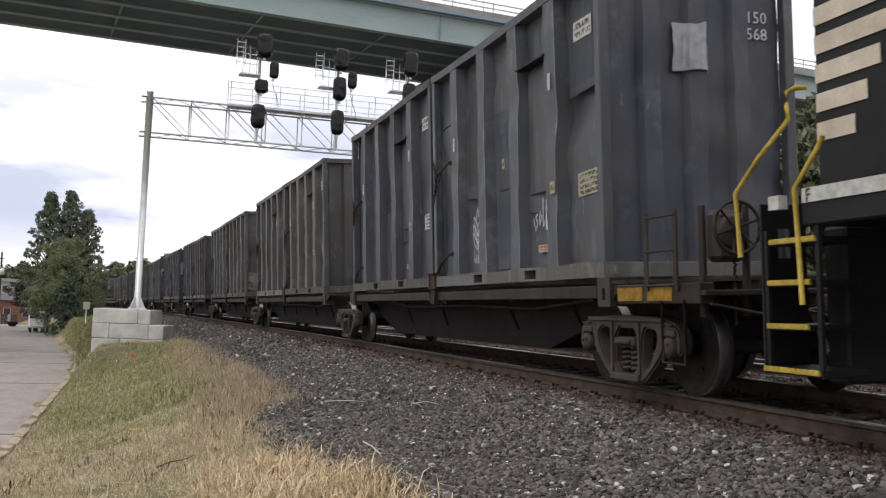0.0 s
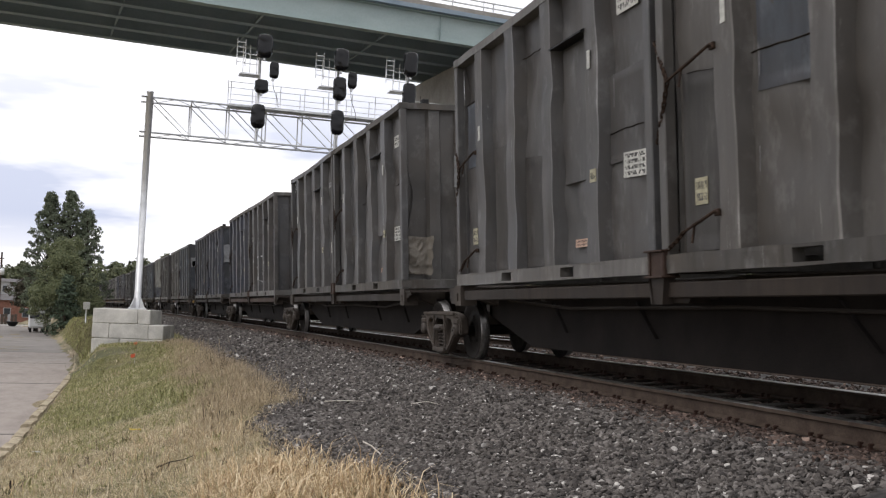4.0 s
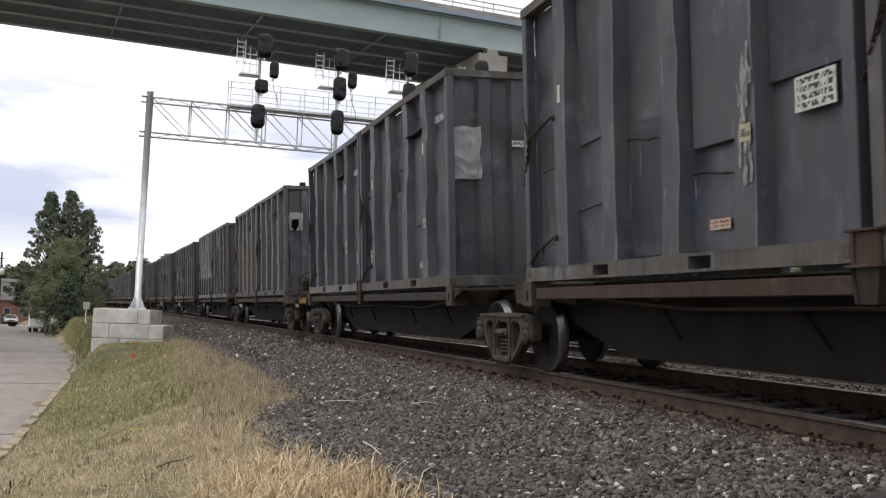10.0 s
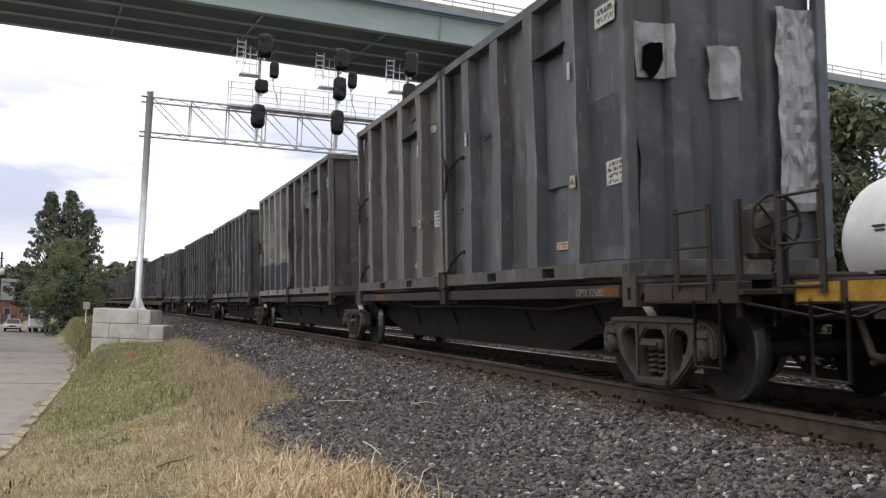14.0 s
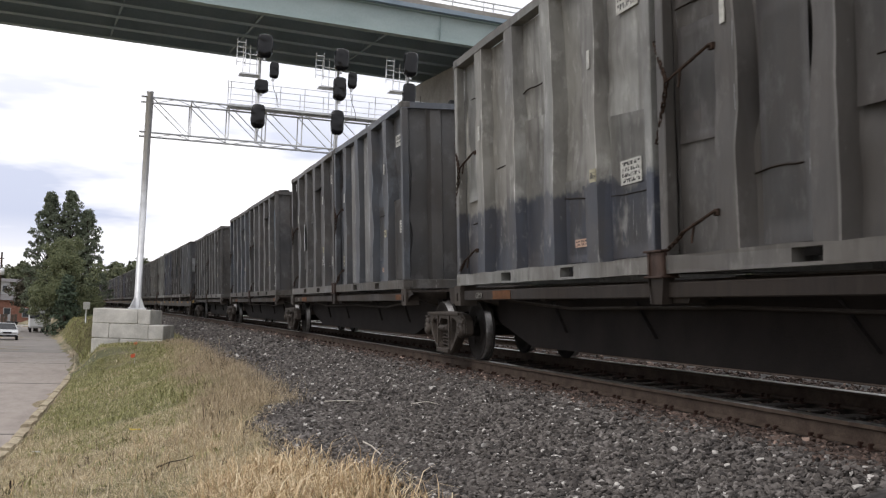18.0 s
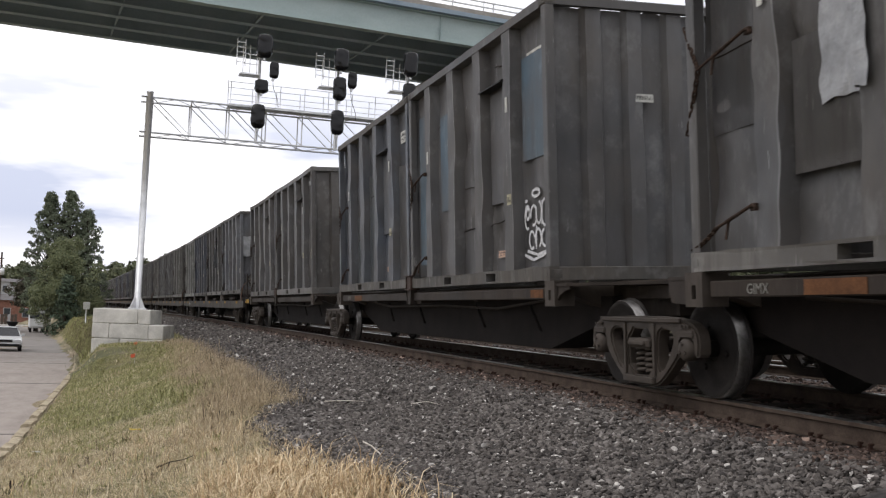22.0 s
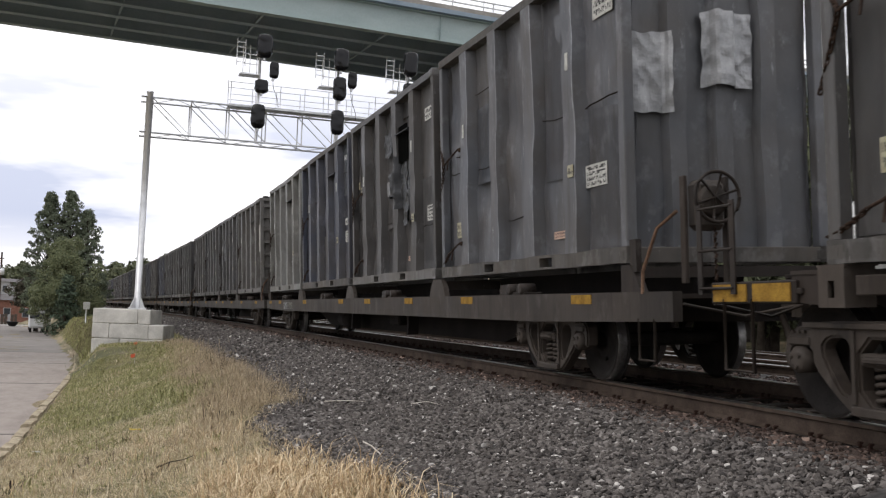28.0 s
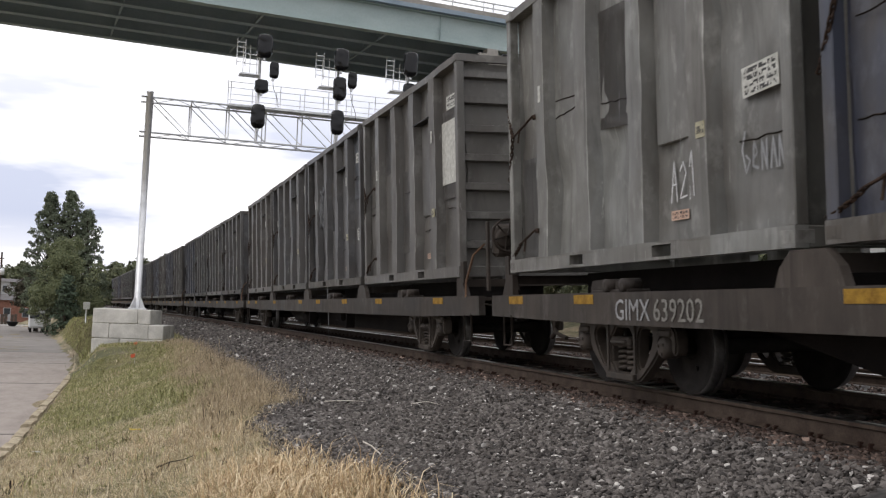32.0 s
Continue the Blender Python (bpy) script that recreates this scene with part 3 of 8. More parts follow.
_sl = part("sleeper", _bm, M["sleeper"])
tagged(_sl, "dark weathered timber sleeper bedded in ballast", "sleeper", "sleepers of the track")


def tie_plate(bm):
    box(bm, -0.20, 0.20, -0.10, 0.10, -0.178, -0.168, 0.003)
    for x in (-0.105, 0.105):
        for y in (-0.055, 0.055):
            box(bm, x - 0.016, x + 0.016, y - 0.010, y + 0.010, -0.20, -0.128, 0.003)
            box(bm, x - 0.026 if x > 0 else x - 0.012, x + 0.012 if x > 0 else x + 0.026, y - 0.016, y + 0.016, -0.142, -0.126, 0.004)


M["crusted_iron"] = plain("crusted_iron", (0.034, 0.020, 0.015), (0.060, 0.034, 0.026), 20, 0.9, 0, 0.5)
for _x in (-0.755, 0.755):
    _bm = bmesh.new()
    tie_plate(_bm)
    part("tie_plate", _bm, M["crusted_iron"], _sl, "rusty tie plate with spikes", Matrix.Translation((_x, 0, 0)))
for _i in range(150):
    _s = -4 + 0.56 * _i
    if _i == 0:
        _sl.matrix_basis = on_track(_s)
    else:
        copy_thing(_sl, on_track(_s))

# ---- containers ----
CL, CW, CH = 6.06, 1.22, 3.44
RIBS = (1.32, 2.51, 3.73, 4.94)
INSET = 0.15
FLANK = 0.03


def side_sheet(bm, x_out, rng, dent=1.0):
    """Pressed steel side: flat panels between broad trapezoid ribs, dented; the second material paints a rubbed,
    highlighted strip down each rib's front edge.
    """
    sgn = 1 if x_out > 0 else -1
    cols = [(0.12, INSET)]
    for r in RIBS:
        cols += [(r - 0.15 - FLANK, INSET), (r - 0.15, 0.0), (r - 0.122, 0.0), (r + 0.15, 0.0), (r + 0.15 + FLANK, INSET)]
    cols.append((CL - 0.12, INSET))
    full = []
    for (a, i), (b, j) in zip(cols, cols[1:]):
        k = 8 if b - a > 0.4 else 3 if b - a > 0.2 else 1
        full += [(a + (b - a) * t / k, i + (j - i) * t / k) for t in range(k)]
    full.append(cols[-1])
    nz = 30
    sd = rng.uniform(0, 100)
    knocks = [(rng.uniform(0.3, CL - 0.3), rng.uniform(0.4, CH - 0.5), rng.uniform(0.10, 0.34), rng.uniform(0.16, 0.55), rng.uniform(0.02, 0.07)) for _ in range(int(5 + 5 * dent))]
    grid = []
    for y, ins in full:
        col = []
        for k in range(nz + 1):
            z = 0.16 + (CH - 0.16 - 0.10) * k / nz
            edge = max(0.0, math.sin(math.pi * k / nz)) ** 0.6
            d = noise.noise((y * 0.9 + sd, z * 0.8, 1.7)) * 0.08 + noise.noise((y * 2.6, z * 2.0 + sd, 5.1)) * 0.06 + noise.noise((y * 5.5, z * 3.2 + sd, 2.4)) * 0.022 - 0.012
            for ky, kz, ry, rz, dp in knocks:
                q = ((y - ky) / ry) ** 2 + ((z - kz) / rz) ** 2
                if q < 6:
                    d -= dp * math.exp(-q * 1.4)
            d = min(d * dent * edge * (1.0 if ins > 0.03 else 0.42), 0.012 if ins > 0.03 else 0.003)
            yy = y + (noise.noise((y * 0.5 + sd, z * 0.5, 9.0)) * 0.062 + noise.noise((y * 1.3, z * 1.9 + sd, 4.0)) * 0.026) * edge * dent
            col.append(bm.verts.new((sgn * (abs(x_out) - ins + d), yy, z)))
        grid.append(col)
    for i in range(len(full) - 1):
        a, b = grid[i], grid[i + 1]
        rub = full[i][1] == 0 and full[i + 1][1] == 0 and full[i + 1][0] - full[i][0] < 0.03
        for k in range(nz):
            f = bm.faces.new((a[k], b[k], b[k + 1], a[k + 1]))
            f.smooth = True
            f.material_index = 1 if rub else 0
    bmesh.ops.recalc_face_normals(bm, faces=bm.faces)
    bm.faces.ensure_lookup_table()
    if (sum(f.normal.x for f in bm.faces) > 0) != (sgn > 0):
        bmesh.ops.reverse_faces(bm, faces=bm.faces)


def side_x(y):
    """Depth of the pressed side at y, before its dents."""
    for r in RIBS:
        if abs(y - r) < 0.15:
            return -CW
        if abs(y - r) < 0.15 + FLANK:
            return -CW + INSET * (abs(y - r) - 0.15) / FLANK
    return -CW + INSET


END_RIBS, END_INSET = (-0.56, 0.0, 0.56), 0.09


def end_y(x):
    """How far the pressed end lies behind its ribs at x."""
    for r in END_RIBS:
        if abs(x - r) < 0.10:
            return 0.0
        if abs(x - r) < 0.15:
            return END_INSET * (abs(x - r) - 0.10) / 0.05
    return END_INSET


def end_sheet(bm, y_out, rng, horizontal=False, dent=1.0):
    sgn = -1 if y_out < CL / 2 else 1
    sd = rng.uniform(0, 100)
    cols = [(-1.10, END_INSET), (-0.9, END_INSET)]
    for r in END_RIBS:
        cols += [(r - 0.15, END_INSET), (r - 0.10, 0.0), (r + 0.10, 0.0), (r + 0.15, END_INSET), (r + 0.28, END_INSET)]
    cols.append((1.10, END_INSET))
    if horizontal:
        cols = [(0.16, 0.10)]
        for r in (0.5, 0.95, 1.4, 1.85, 2.3, 2.75, 3.15):
            cols += [(r - 0.07, 0.10), (r - 0.05, 0.0), (r + 0.05, 0.0), (r + 0.07, 0.10)]
        cols.append((CH - 0.1, 0.10))
    n = 20
    grid = []
    for u, ins in cols:
        col = []
        for k in range(n + 1):
            if horizontal:
                x, z = -1.10 + 2.2 * k / n, u
            else:
                x, z = u, 0.16 + (CH - 0.26) * k / n
            edge = max(0.0, math.sin(math.pi * k / n)) ** 0.6
            d = (noise.noise((x * 1.1 + sd, z * 0.9, 3.3)) * 0.05 + noise.noise((x * 3.0 + sd, z * 2.4, 7.1)) * 0.035) * dent * edge
            col.append(bm.verts.new((x, y_out + sgn * (-ins + min(d, 0.02)), z)))
        grid.append(col)
    for a, b in zip(grid, grid[1:]):
        for k in range(n):
            bm.faces.new((a[k], b[k], b[k + 1], a[k + 1])).smooth = True
    bmesh.ops.recalc_face_normals(bm, faces=bm.faces)


def slab_with_holes(bm, us, vs, holes, put):
    """A slab of a grid of cells, some of them left open; put maps (u, v, side) to a place."""
    g = [[[bm.verts.new(put(u, v, k)) for k in (0, 1)] for v in vs] for u in us]
    nu, nv = len(us) - 1, len(vs) - 1
    solid = lambda i, j: 0 <= i < nu and 0 <= j < nv and (i, j) not in holes
    for i in range(nu):
        for j in range(nv):
            if not solid(i, j):
                continue
            q = [g[i][j], g[i + 1][j], g[i + 1][j + 1], g[i][j + 1]]
            bm.faces.new([p[0] for p in q])
            bm.faces.new([p[1] for p in q][::-1])
            for (di, dj), (a, b) in (((0, -1), (0, 1)), ((1, 0), (1, 2)), ((0, 1), (2, 3)), ((-1, 0), (3, 0))):
                if not solid(i + di, j + dj):
                    bm.faces.new((q[a][0], q[a][1], q[b][1], q[b][0]))
    bmesh.ops.recalc_face_normals(bm, faces=bm.faces)


def base_rail(bm, sgn, kind=0):
    """Bottom side rail with two open fork pockets, knocked about along its lips."""
    xs = (sgn * (CW + 0.012), sgn * (CW - 0.11))
    us = sorted({0.0, 1.83, 2.19, 3.77, 4.13, CL} | {round(0.30 * k, 2) for k in range(1, 20) if not any(a - 0.06 < 0.30 * k < b + 0.06 for a, b in ((1.83, 2.19), (3.77, 4.13)))})
    holes = {(us.index(1.83), 1), (us.index(3.77), 1)}

    def put(u, v, k):
        lip = 1.0 if v in (0.0, 0.17) and 0.1 < u < CL - 0.1 else 0.0
        dz = lip * (0.016 * noise.noise((u * 1.7, kind * 7.3, v * 9)) + 0.020 * min(0.0, noise.noise((u * 3.1, kind * 3.3, 5 + v * 20)) + 0.25))
        dx = 0.016 * noise.noise((u * 1.3, v * 5, kind * 5.7)) if k == 0 and 0.1 < u < CL - 0.1 else 0.0
        return (xs[k] - sgn * abs(dx), u, max(0.0, v + (dz if v > 0.1 else abs(dz))))
    slab_with_holes(bm, us, [0.0, 0.03, 0.14, 0.17], holes, put)


MESHES = {}


def shared(key, build, material):
    if key not in MESHES:
        bm = bmesh.new()
        build(bm)
        me = bpy.data.meshes.new(key)
        bm.normal_update()
        bm.to_mesh(me)
        bm.free()
        for mm in (material if isinstance(material, (list, tuple)) else [material]):
            me.materials.append(mm)
        MESHES[key] = me
    return MESHES[key]


def casting(bm):
    box(bm, -0.09, 0.09, -0.09, 0.09, -0.06, 0.06, 0.012)
    box(bm, -0.094, -0.085, -0.03, 0.03, -0.032, 0.032)
    box(bm, -0.03, 0.03, -0.094, -0.085, -0.03, 0.03)


def plate(bm, put, u0, u1, v0, v1, t, bars, rng):
    """A thin plate whose print is inked cells of its face: put maps (u, v, depth) to a place."""
    nu, nv = (29, 3 * bars + 1) if bars else (1, 1)
    us = [u0 + (u1 - u0) * i / nu for i in range(nu + 1)]
    vs = [v0 + (v1 - v0) * i / nv for i in range(nv + 1)]
    g = [[bm.verts.new(put(u, v, t)) for v in vs] for u in us]
    for j in range(nv):
        for i in range(nu):
            f = bm.faces.new((g[i][j], g[i + 1][j], g[i + 1][j + 1], g[i][j + 1]))
            if bars and j % 3 and 1 < i < nu - 2:
                f.material_index = 1 if rng.random() < (0.62 if i % 5 else 0.25) else 0
    ring = [g[i][0] for i in range(nu)] + [g[nu][j] for j in range(nv)] + [g[i][nv] for i in range(nu, 0, -1)] + [g[0][j] for j in range(nv, 0, -1)]
    back = [bm.verts.new(put(*uv, 0.0)) for uv in [(us[i], v0) for i in range(nu)] + [(u1, vs[j]) for j in range(nv)] + [(us[i], v1) for i in range(nu, 0, -1)] + [(u0, vs[j]) for j in range(nv, 0, -1)]]
    n = len(ring)
    for k in range(n):
        bm.faces.new((ring[k], back[k], back[(k + 1) % n], ring[(k + 1) % n]))
    bmesh.ops.recalc_face_normals(bm, faces=bm.faces)


SET_BACK = 0.9  # how far along the side a mark sits when its panel is recessed


def sticker(parent, name, y0, y1, z0, z1, material, bars=0, label="", tilt=0.0, ink=None, x=None):
    """A thin printed plate on the near side; unreadable print is drawn as bars."""
    bm = bmesh.new()
    xx = side_x((y0 + y1) / 2) - 0.018 if x is None else x
    if xx < -CW - 0.01:
        xx = -CW - 0.004
    dy = SET_BACK * max(0.0, xx + 1.2)
    y0, y1 = y0 + dy, y1 + dy
    plate(bm, lambda u, v, t: (xx - t, u, v), y0, y1, z0, z1, 0.006, bars, random.Random(int(abs(y0) * 1000) + bars))
    c = Matrix.Translation((0, (y0 + y1) / 2, (z0 + z1) / 2))
    return part(name, bm, [material, ink or M["ink"]], parent, label, c @ Matrix.Rotation(radians(tilt), 4, "X") @ c.inverted())


def end_sticker(parent, name, x0, x1, z0, z1, material, bars=0, label="", tilt=0.0, ink=None, y=-0.004):
    bm = bmesh.new()
    plate(bm, lambda u, v, t: (u, y + 0.024 + end_y((x0 + x1) / 2) - t, v), x0, x1, z0, z1, 0.006, bars, random.Random(int(abs(x0) * 1000) + bars))
    c = Matrix.Translation(((x0 + x1) / 2, 0, (z0 + z1) / 2))
    return part(name, bm, [material, ink or M["ink"]], parent, label, c @ Matrix.Rotation(radians(tilt), 4, "Y") @ c.inverted())


def crumpled(parent, name, on_end, u0, u1, v0, v1, material, seed, depth=0.03, label="", ragged=0.06):
    """A loose or welded sheet with folds and a ragged edge, on the side (u = y) or on the end (u = x)."""
    bm = bmesh.new()
    n, m = 18, 26
    g = []
    for i in range(n + 1):
        row = []
        for j in range(m + 1):
            u, v = u0 + (u1 - u0) * i / n, v0 + (v1 - v0) * j / m
            e = noise.noise((u * 7, v * 5, seed)) * ragged
            uu = u + (e if i in (0, n) else e * 0.4)
            vv = v + (noise.noise((u * 6, v * 6, seed + 4)) * ragged if j in (0, m) else 0)
            fold = abs(noise.noise((u * 4.2 + 1.3 * v, v * 3.1, seed))) + 0.6 * abs(noise.noise((u * 9.0 - 2.0 * v, v * 6.5, seed + 2)))
            d = 0.012 + 0.5 * depth * (1 + noise.noise((u * 2.4, v * 1.8, seed + 9))) + min(depth, 0.05) * 1.3 * (0.45 - fold)
            d = max(d, 0.006)
            row.append(bm.verts.new((uu, end_y(u) + 0.024 - d, vv) if on_end else (side_x(min(max(u, 0), CL)) - 0.012 - d, uu, vv)))
        g.append(row)
    for i in range(n):
        for j in range(m):
            bm.faces.new((g[i][j], g[i + 1][j], g[i + 1][j + 1], g[i][j + 1]))
    bmesh.ops.triangulate(bm, faces=list(bm.faces))
    bmesh.ops.solidify(bm, geom=list(bm.faces), thickness=0.006)
    bmesh.ops.recalc_face_normals(bm, faces=bm.faces)
    return part(name, bm, material, parent, label)


def strokes(parent, name, lines, y0, z0, size, material, width=0.03, label="spray-painted graffiti"):
    """Sprayed lines that follow the pressed side: points in a unit square, u towards the front of the train."""
    bm = bmesh.new()
    for ln in lines:
        pts = []
        for (a, b), (c, d) in zip(ln, ln[1:]):
            k = max(2, int(math.hypot(c - a, d - b) * size / 0.05))
            pts += [(a + (c - a) * t / k, b + (d - b) * t / k) for t in range(k)]
        pts.append(ln[-1])
        prev = None
        for i, (a, b) in enumerate(pts):
            q, r = pts[min(i + 1, len(pts) - 1)], pts[max(i - 1, 0)]
            dx, dz = q[0] - r[0], q[1] - r[1]
            L = math.hypot(dx, dz) or 1
            w = width * (0.7 + 0.5 * abs(noise.noise((a * 5, b * 5, size))))
            y, z = y0 - a * size, z0 + b * size
            y += SET_BACK * max(0.0, side_x(y) + 1.2)
            x = side_x(y) - 0.019 if side_x(y) > -CW + 0.01 else -CW - 0.006
            cur = [bm.verts.new((x, y - s * w * dz / L, z - s * w * dx / L)) for s in (-0.5, 0.5)]
            if prev:
                bm.faces.new((prev[0], cur[0], cur[1], prev[1]))
            prev = cur
    bmesh.ops.recalc_face_normals(bm, faces=bm.faces)
    return part(name, bm, material, parent, label)


def lettering(parent, name, text, size, material, m, label=""):
    cu = bpy.data.curves.new(name, "FONT")
    cu.body, cu.size, cu.extrude, cu.align_x = text, size, 0.002, "CENTER"
    cu.resolution_u = 2
    tmp = bpy.data.objects.new(name, cu)
    me = bpy.data.meshes.new_from_object(tmp)
    bpy.data.objects.remove(tmp)
    me.materials.clear()
    me.materials.append(material)
    return part(name, me, None, parent, label, m)


SIDE_TEXT = Matrix.Rotation(radians(-90), 4, "Z") @ Matrix.Rotation(radians(90), 4, "X")
END_TEXT = Matrix.Rotation(radians(90), 4, "X")


def container(label, paint, seed, end=None, rails=None, dent=1.0, ribbed_end=False, panel=True, posts=None):
    rng = random.Random(seed)
    c = thing("container", label, "container", "refuse containers of the train")
    paint, worn, end, rails = M[paint], M[paint + "_worn"], M[end or paint], M[rails or "rail_grey"]
    for sgn in (-1, 1):
        bm = bmesh.new()
        side_sheet(bm, sgn * CW, rng, dent)
        wall = part("side_wall", bm, [paint, worn], c)
        wall.data.set_sharp_from_angle(angle=radians(28))
    for y in (0.05, CL - 0.05):
        bm = bmesh.new()
        end_sheet(bm, y, rng, ribbed_end and y < 1, dent)
        wall = part("end_wall", bm, end if y < 1 else paint, c)
        wall.data.set_sharp_from_angle(angle=radians(28))
    for sgn in (-1, 1):
        part("bottom_rail", shared("bottom_rail_%d_%d_%s" % (sgn, seed % 4, rails.name), lambda bm: base_rail(bm, sgn, seed % 4), rails), None, c)
    for y in (0.0, CL):
        def beam(bm, y=y):
            a, b = (0.002, 0.10) if y < 1 else (CL - 0.10, CL - 0.002)
            box(bm, -CW + 0.11, CW - 0.11, a, b, 0.0, 0.165, 0.008)
        part("end_beam", shared("end_beam_%d_%s" % (y, rails.name), beam, rails), None, c)
    bm = bmesh.new()
    sag = rng.uniform(-0.03, 0.02)
    for x0, x1 in ((-CW - 0.005, -CW + 0.15), (CW - 0.15, CW + 0.005)):
        ring = None
        for k in range(9):
            y = CL * k / 8
            z = CH + sag * math.sin(math.pi * k / 8) + rng.uniform(-0.006, 0.006)
            o = rng.uniform(-0.012, 0.012)
            r = [bm.verts.new(p) for p in ((x0 + o, y, z - 0.11), (x1 + o, y, z - 0.11), (x1 + o, y, z), (x0 + o, y, z))]
            if ring:
                for q in range(4):
                    bm.faces.new((ring[q], r[q], r[(q + 1) % 4], ring[(q + 1) % 4]))
            else:
                bm.faces.new(r)
            ring = r
        bm.faces.new(ring)
    for y in (0.0, CL - 0.09):
        box(bm, -CW + 0.09, CW - 0.09, y, y + 0.09, CH - 0.11, CH)
    bmesh.ops.recalc_face_normals(bm, faces=bm.faces)
    part("top_rail", bm, rails if rng.random() < 0.5 else paint, c)
    for sx in (-1, 1):
        for y in (0.0, CL):
            def post(bm, sx=sx, y=y):
                a, b = (0.0, 0.13) if y < 1 else (CL - 0.13, CL)
                box(bm, *sorted((sx * CW, sx * (CW - 0.12))), a, b, 0.165, CH - 0.11, 0.01)
            part("corner_post", shared("corner_post_%d_%d_%s" % (sx, y, paint.name), post, M[posts] if posts else paint), None, c)
            for z in (0.083, CH - 0.05):
                part("corner_casting", shared("corner_casting_" + rails.name, casting, rails), None, c, "", Matrix.Translation((sx * (CW - 0.078), 0.088 if y < 1 else CL - 0.088, z)) @ (Matrix.Rotation(math.pi if sx > 0 else 0, 4, "Z") if y < 1 else Matrix.Rotation(math.pi / 2 if sx > 0 else -math.pi / 2, 4, "Z")))
    if panel:
        def access(bm):
            box(bm, -CW + INSET - 0.024, -CW + INSET + 0.03, 1.56, 2.27, 1.10, 2.66, 0.008)
        part("access_panel", shared("access_panel_" + paint.name, access, paint), None, c)

        def ledge(bm):
            prism(bm, [(-CW - 0.03, 2.71), (-CW + 0.14, 2.79), (-CW + 0.14, 2.70), (-CW - 0.03, 2.69)], 1.45, 2.33, "y")
        part("ledge", shared("ledge", ledge, M["black"]), None, c)
    # a heap of covering mesh and the roof bows show just above the rim
    bm = bmesh.new()
    for k in range(5):
        y = 0.5 + k * 1.25
        tube(bm, [(-CW + 0.05, y, CH - 0.06), (0, y + 0.02, CH - 0.03), (CW - 0.05, y, CH - 0.06)], 0.025, 6)
    part("roof_bow", bm, M["black"], c)
    return c


def dress(c, seed, placard=(0.24, 0.72, 1.0, 1.26), num="", numz=2.72, numy=0.55, plate_mat="cream", chains=True):
    """The stickers, scrapes and numbers on the near side."""
    rng = random.Random(seed * 7 + 1)
    if placard:
        sticker(c, "placard", *placard, M[plate_mat], 4, "weathered printed placard", rng.uniform(-3, 3))
    sticker(c, "warning_sticker", 1.62, 1.93, 0.36, 0.45, M["orange"], 2, "faded orange warning strip", 0, None, -CW + INSET - 0.02)
    sticker(c, "inspection_sticker", 1.20, 1.34, 1.02, 1.16, M["cream"], 1)
    sticker(c, "reflector", 1.28, 1.35, 2.25, 2.45, M["white"])
    sticker(c, "reflector", 4.90, 4.97, 2.05, 2.25, M["white"])
    if rng.random() < 0.25:
        sticker(c, "inspection_sticker", 5.35, 5.55, 0.6, 0.84, M["cream"], 2)
    for k in range(rng.randint(7, 13)):
        y, z = rng.uniform(0.3, 5.6), rng.uniform(0.4, 3.0)
        strokes(c, "scrape", [[(0, 0), (0.02, 0.5), (rng.uniform(-.05, .05), 1.0)]], y, z, rng.uniform(0.12, 0.35), M["scuffed"], 0.012, "pale scrape in the paint")
    if num:
        lettering(c, "container_number", num, 0.17, M["chalk"], Matrix.Translation((-CW + INSET - 0.022, numy + 0.25, numz)) @ SIDE_TEXT, "white stencilled number")
    else:
        sticker(c, "number_plate", 0.33, 0.79, 2.72, 2.94, M["white"], 2, "small white printed plate")


BAYS = ((0.15, 1.13), (1.51, 2.32), (2.70, 3.54), (3.92, 4.75), (5.13, 5.91))


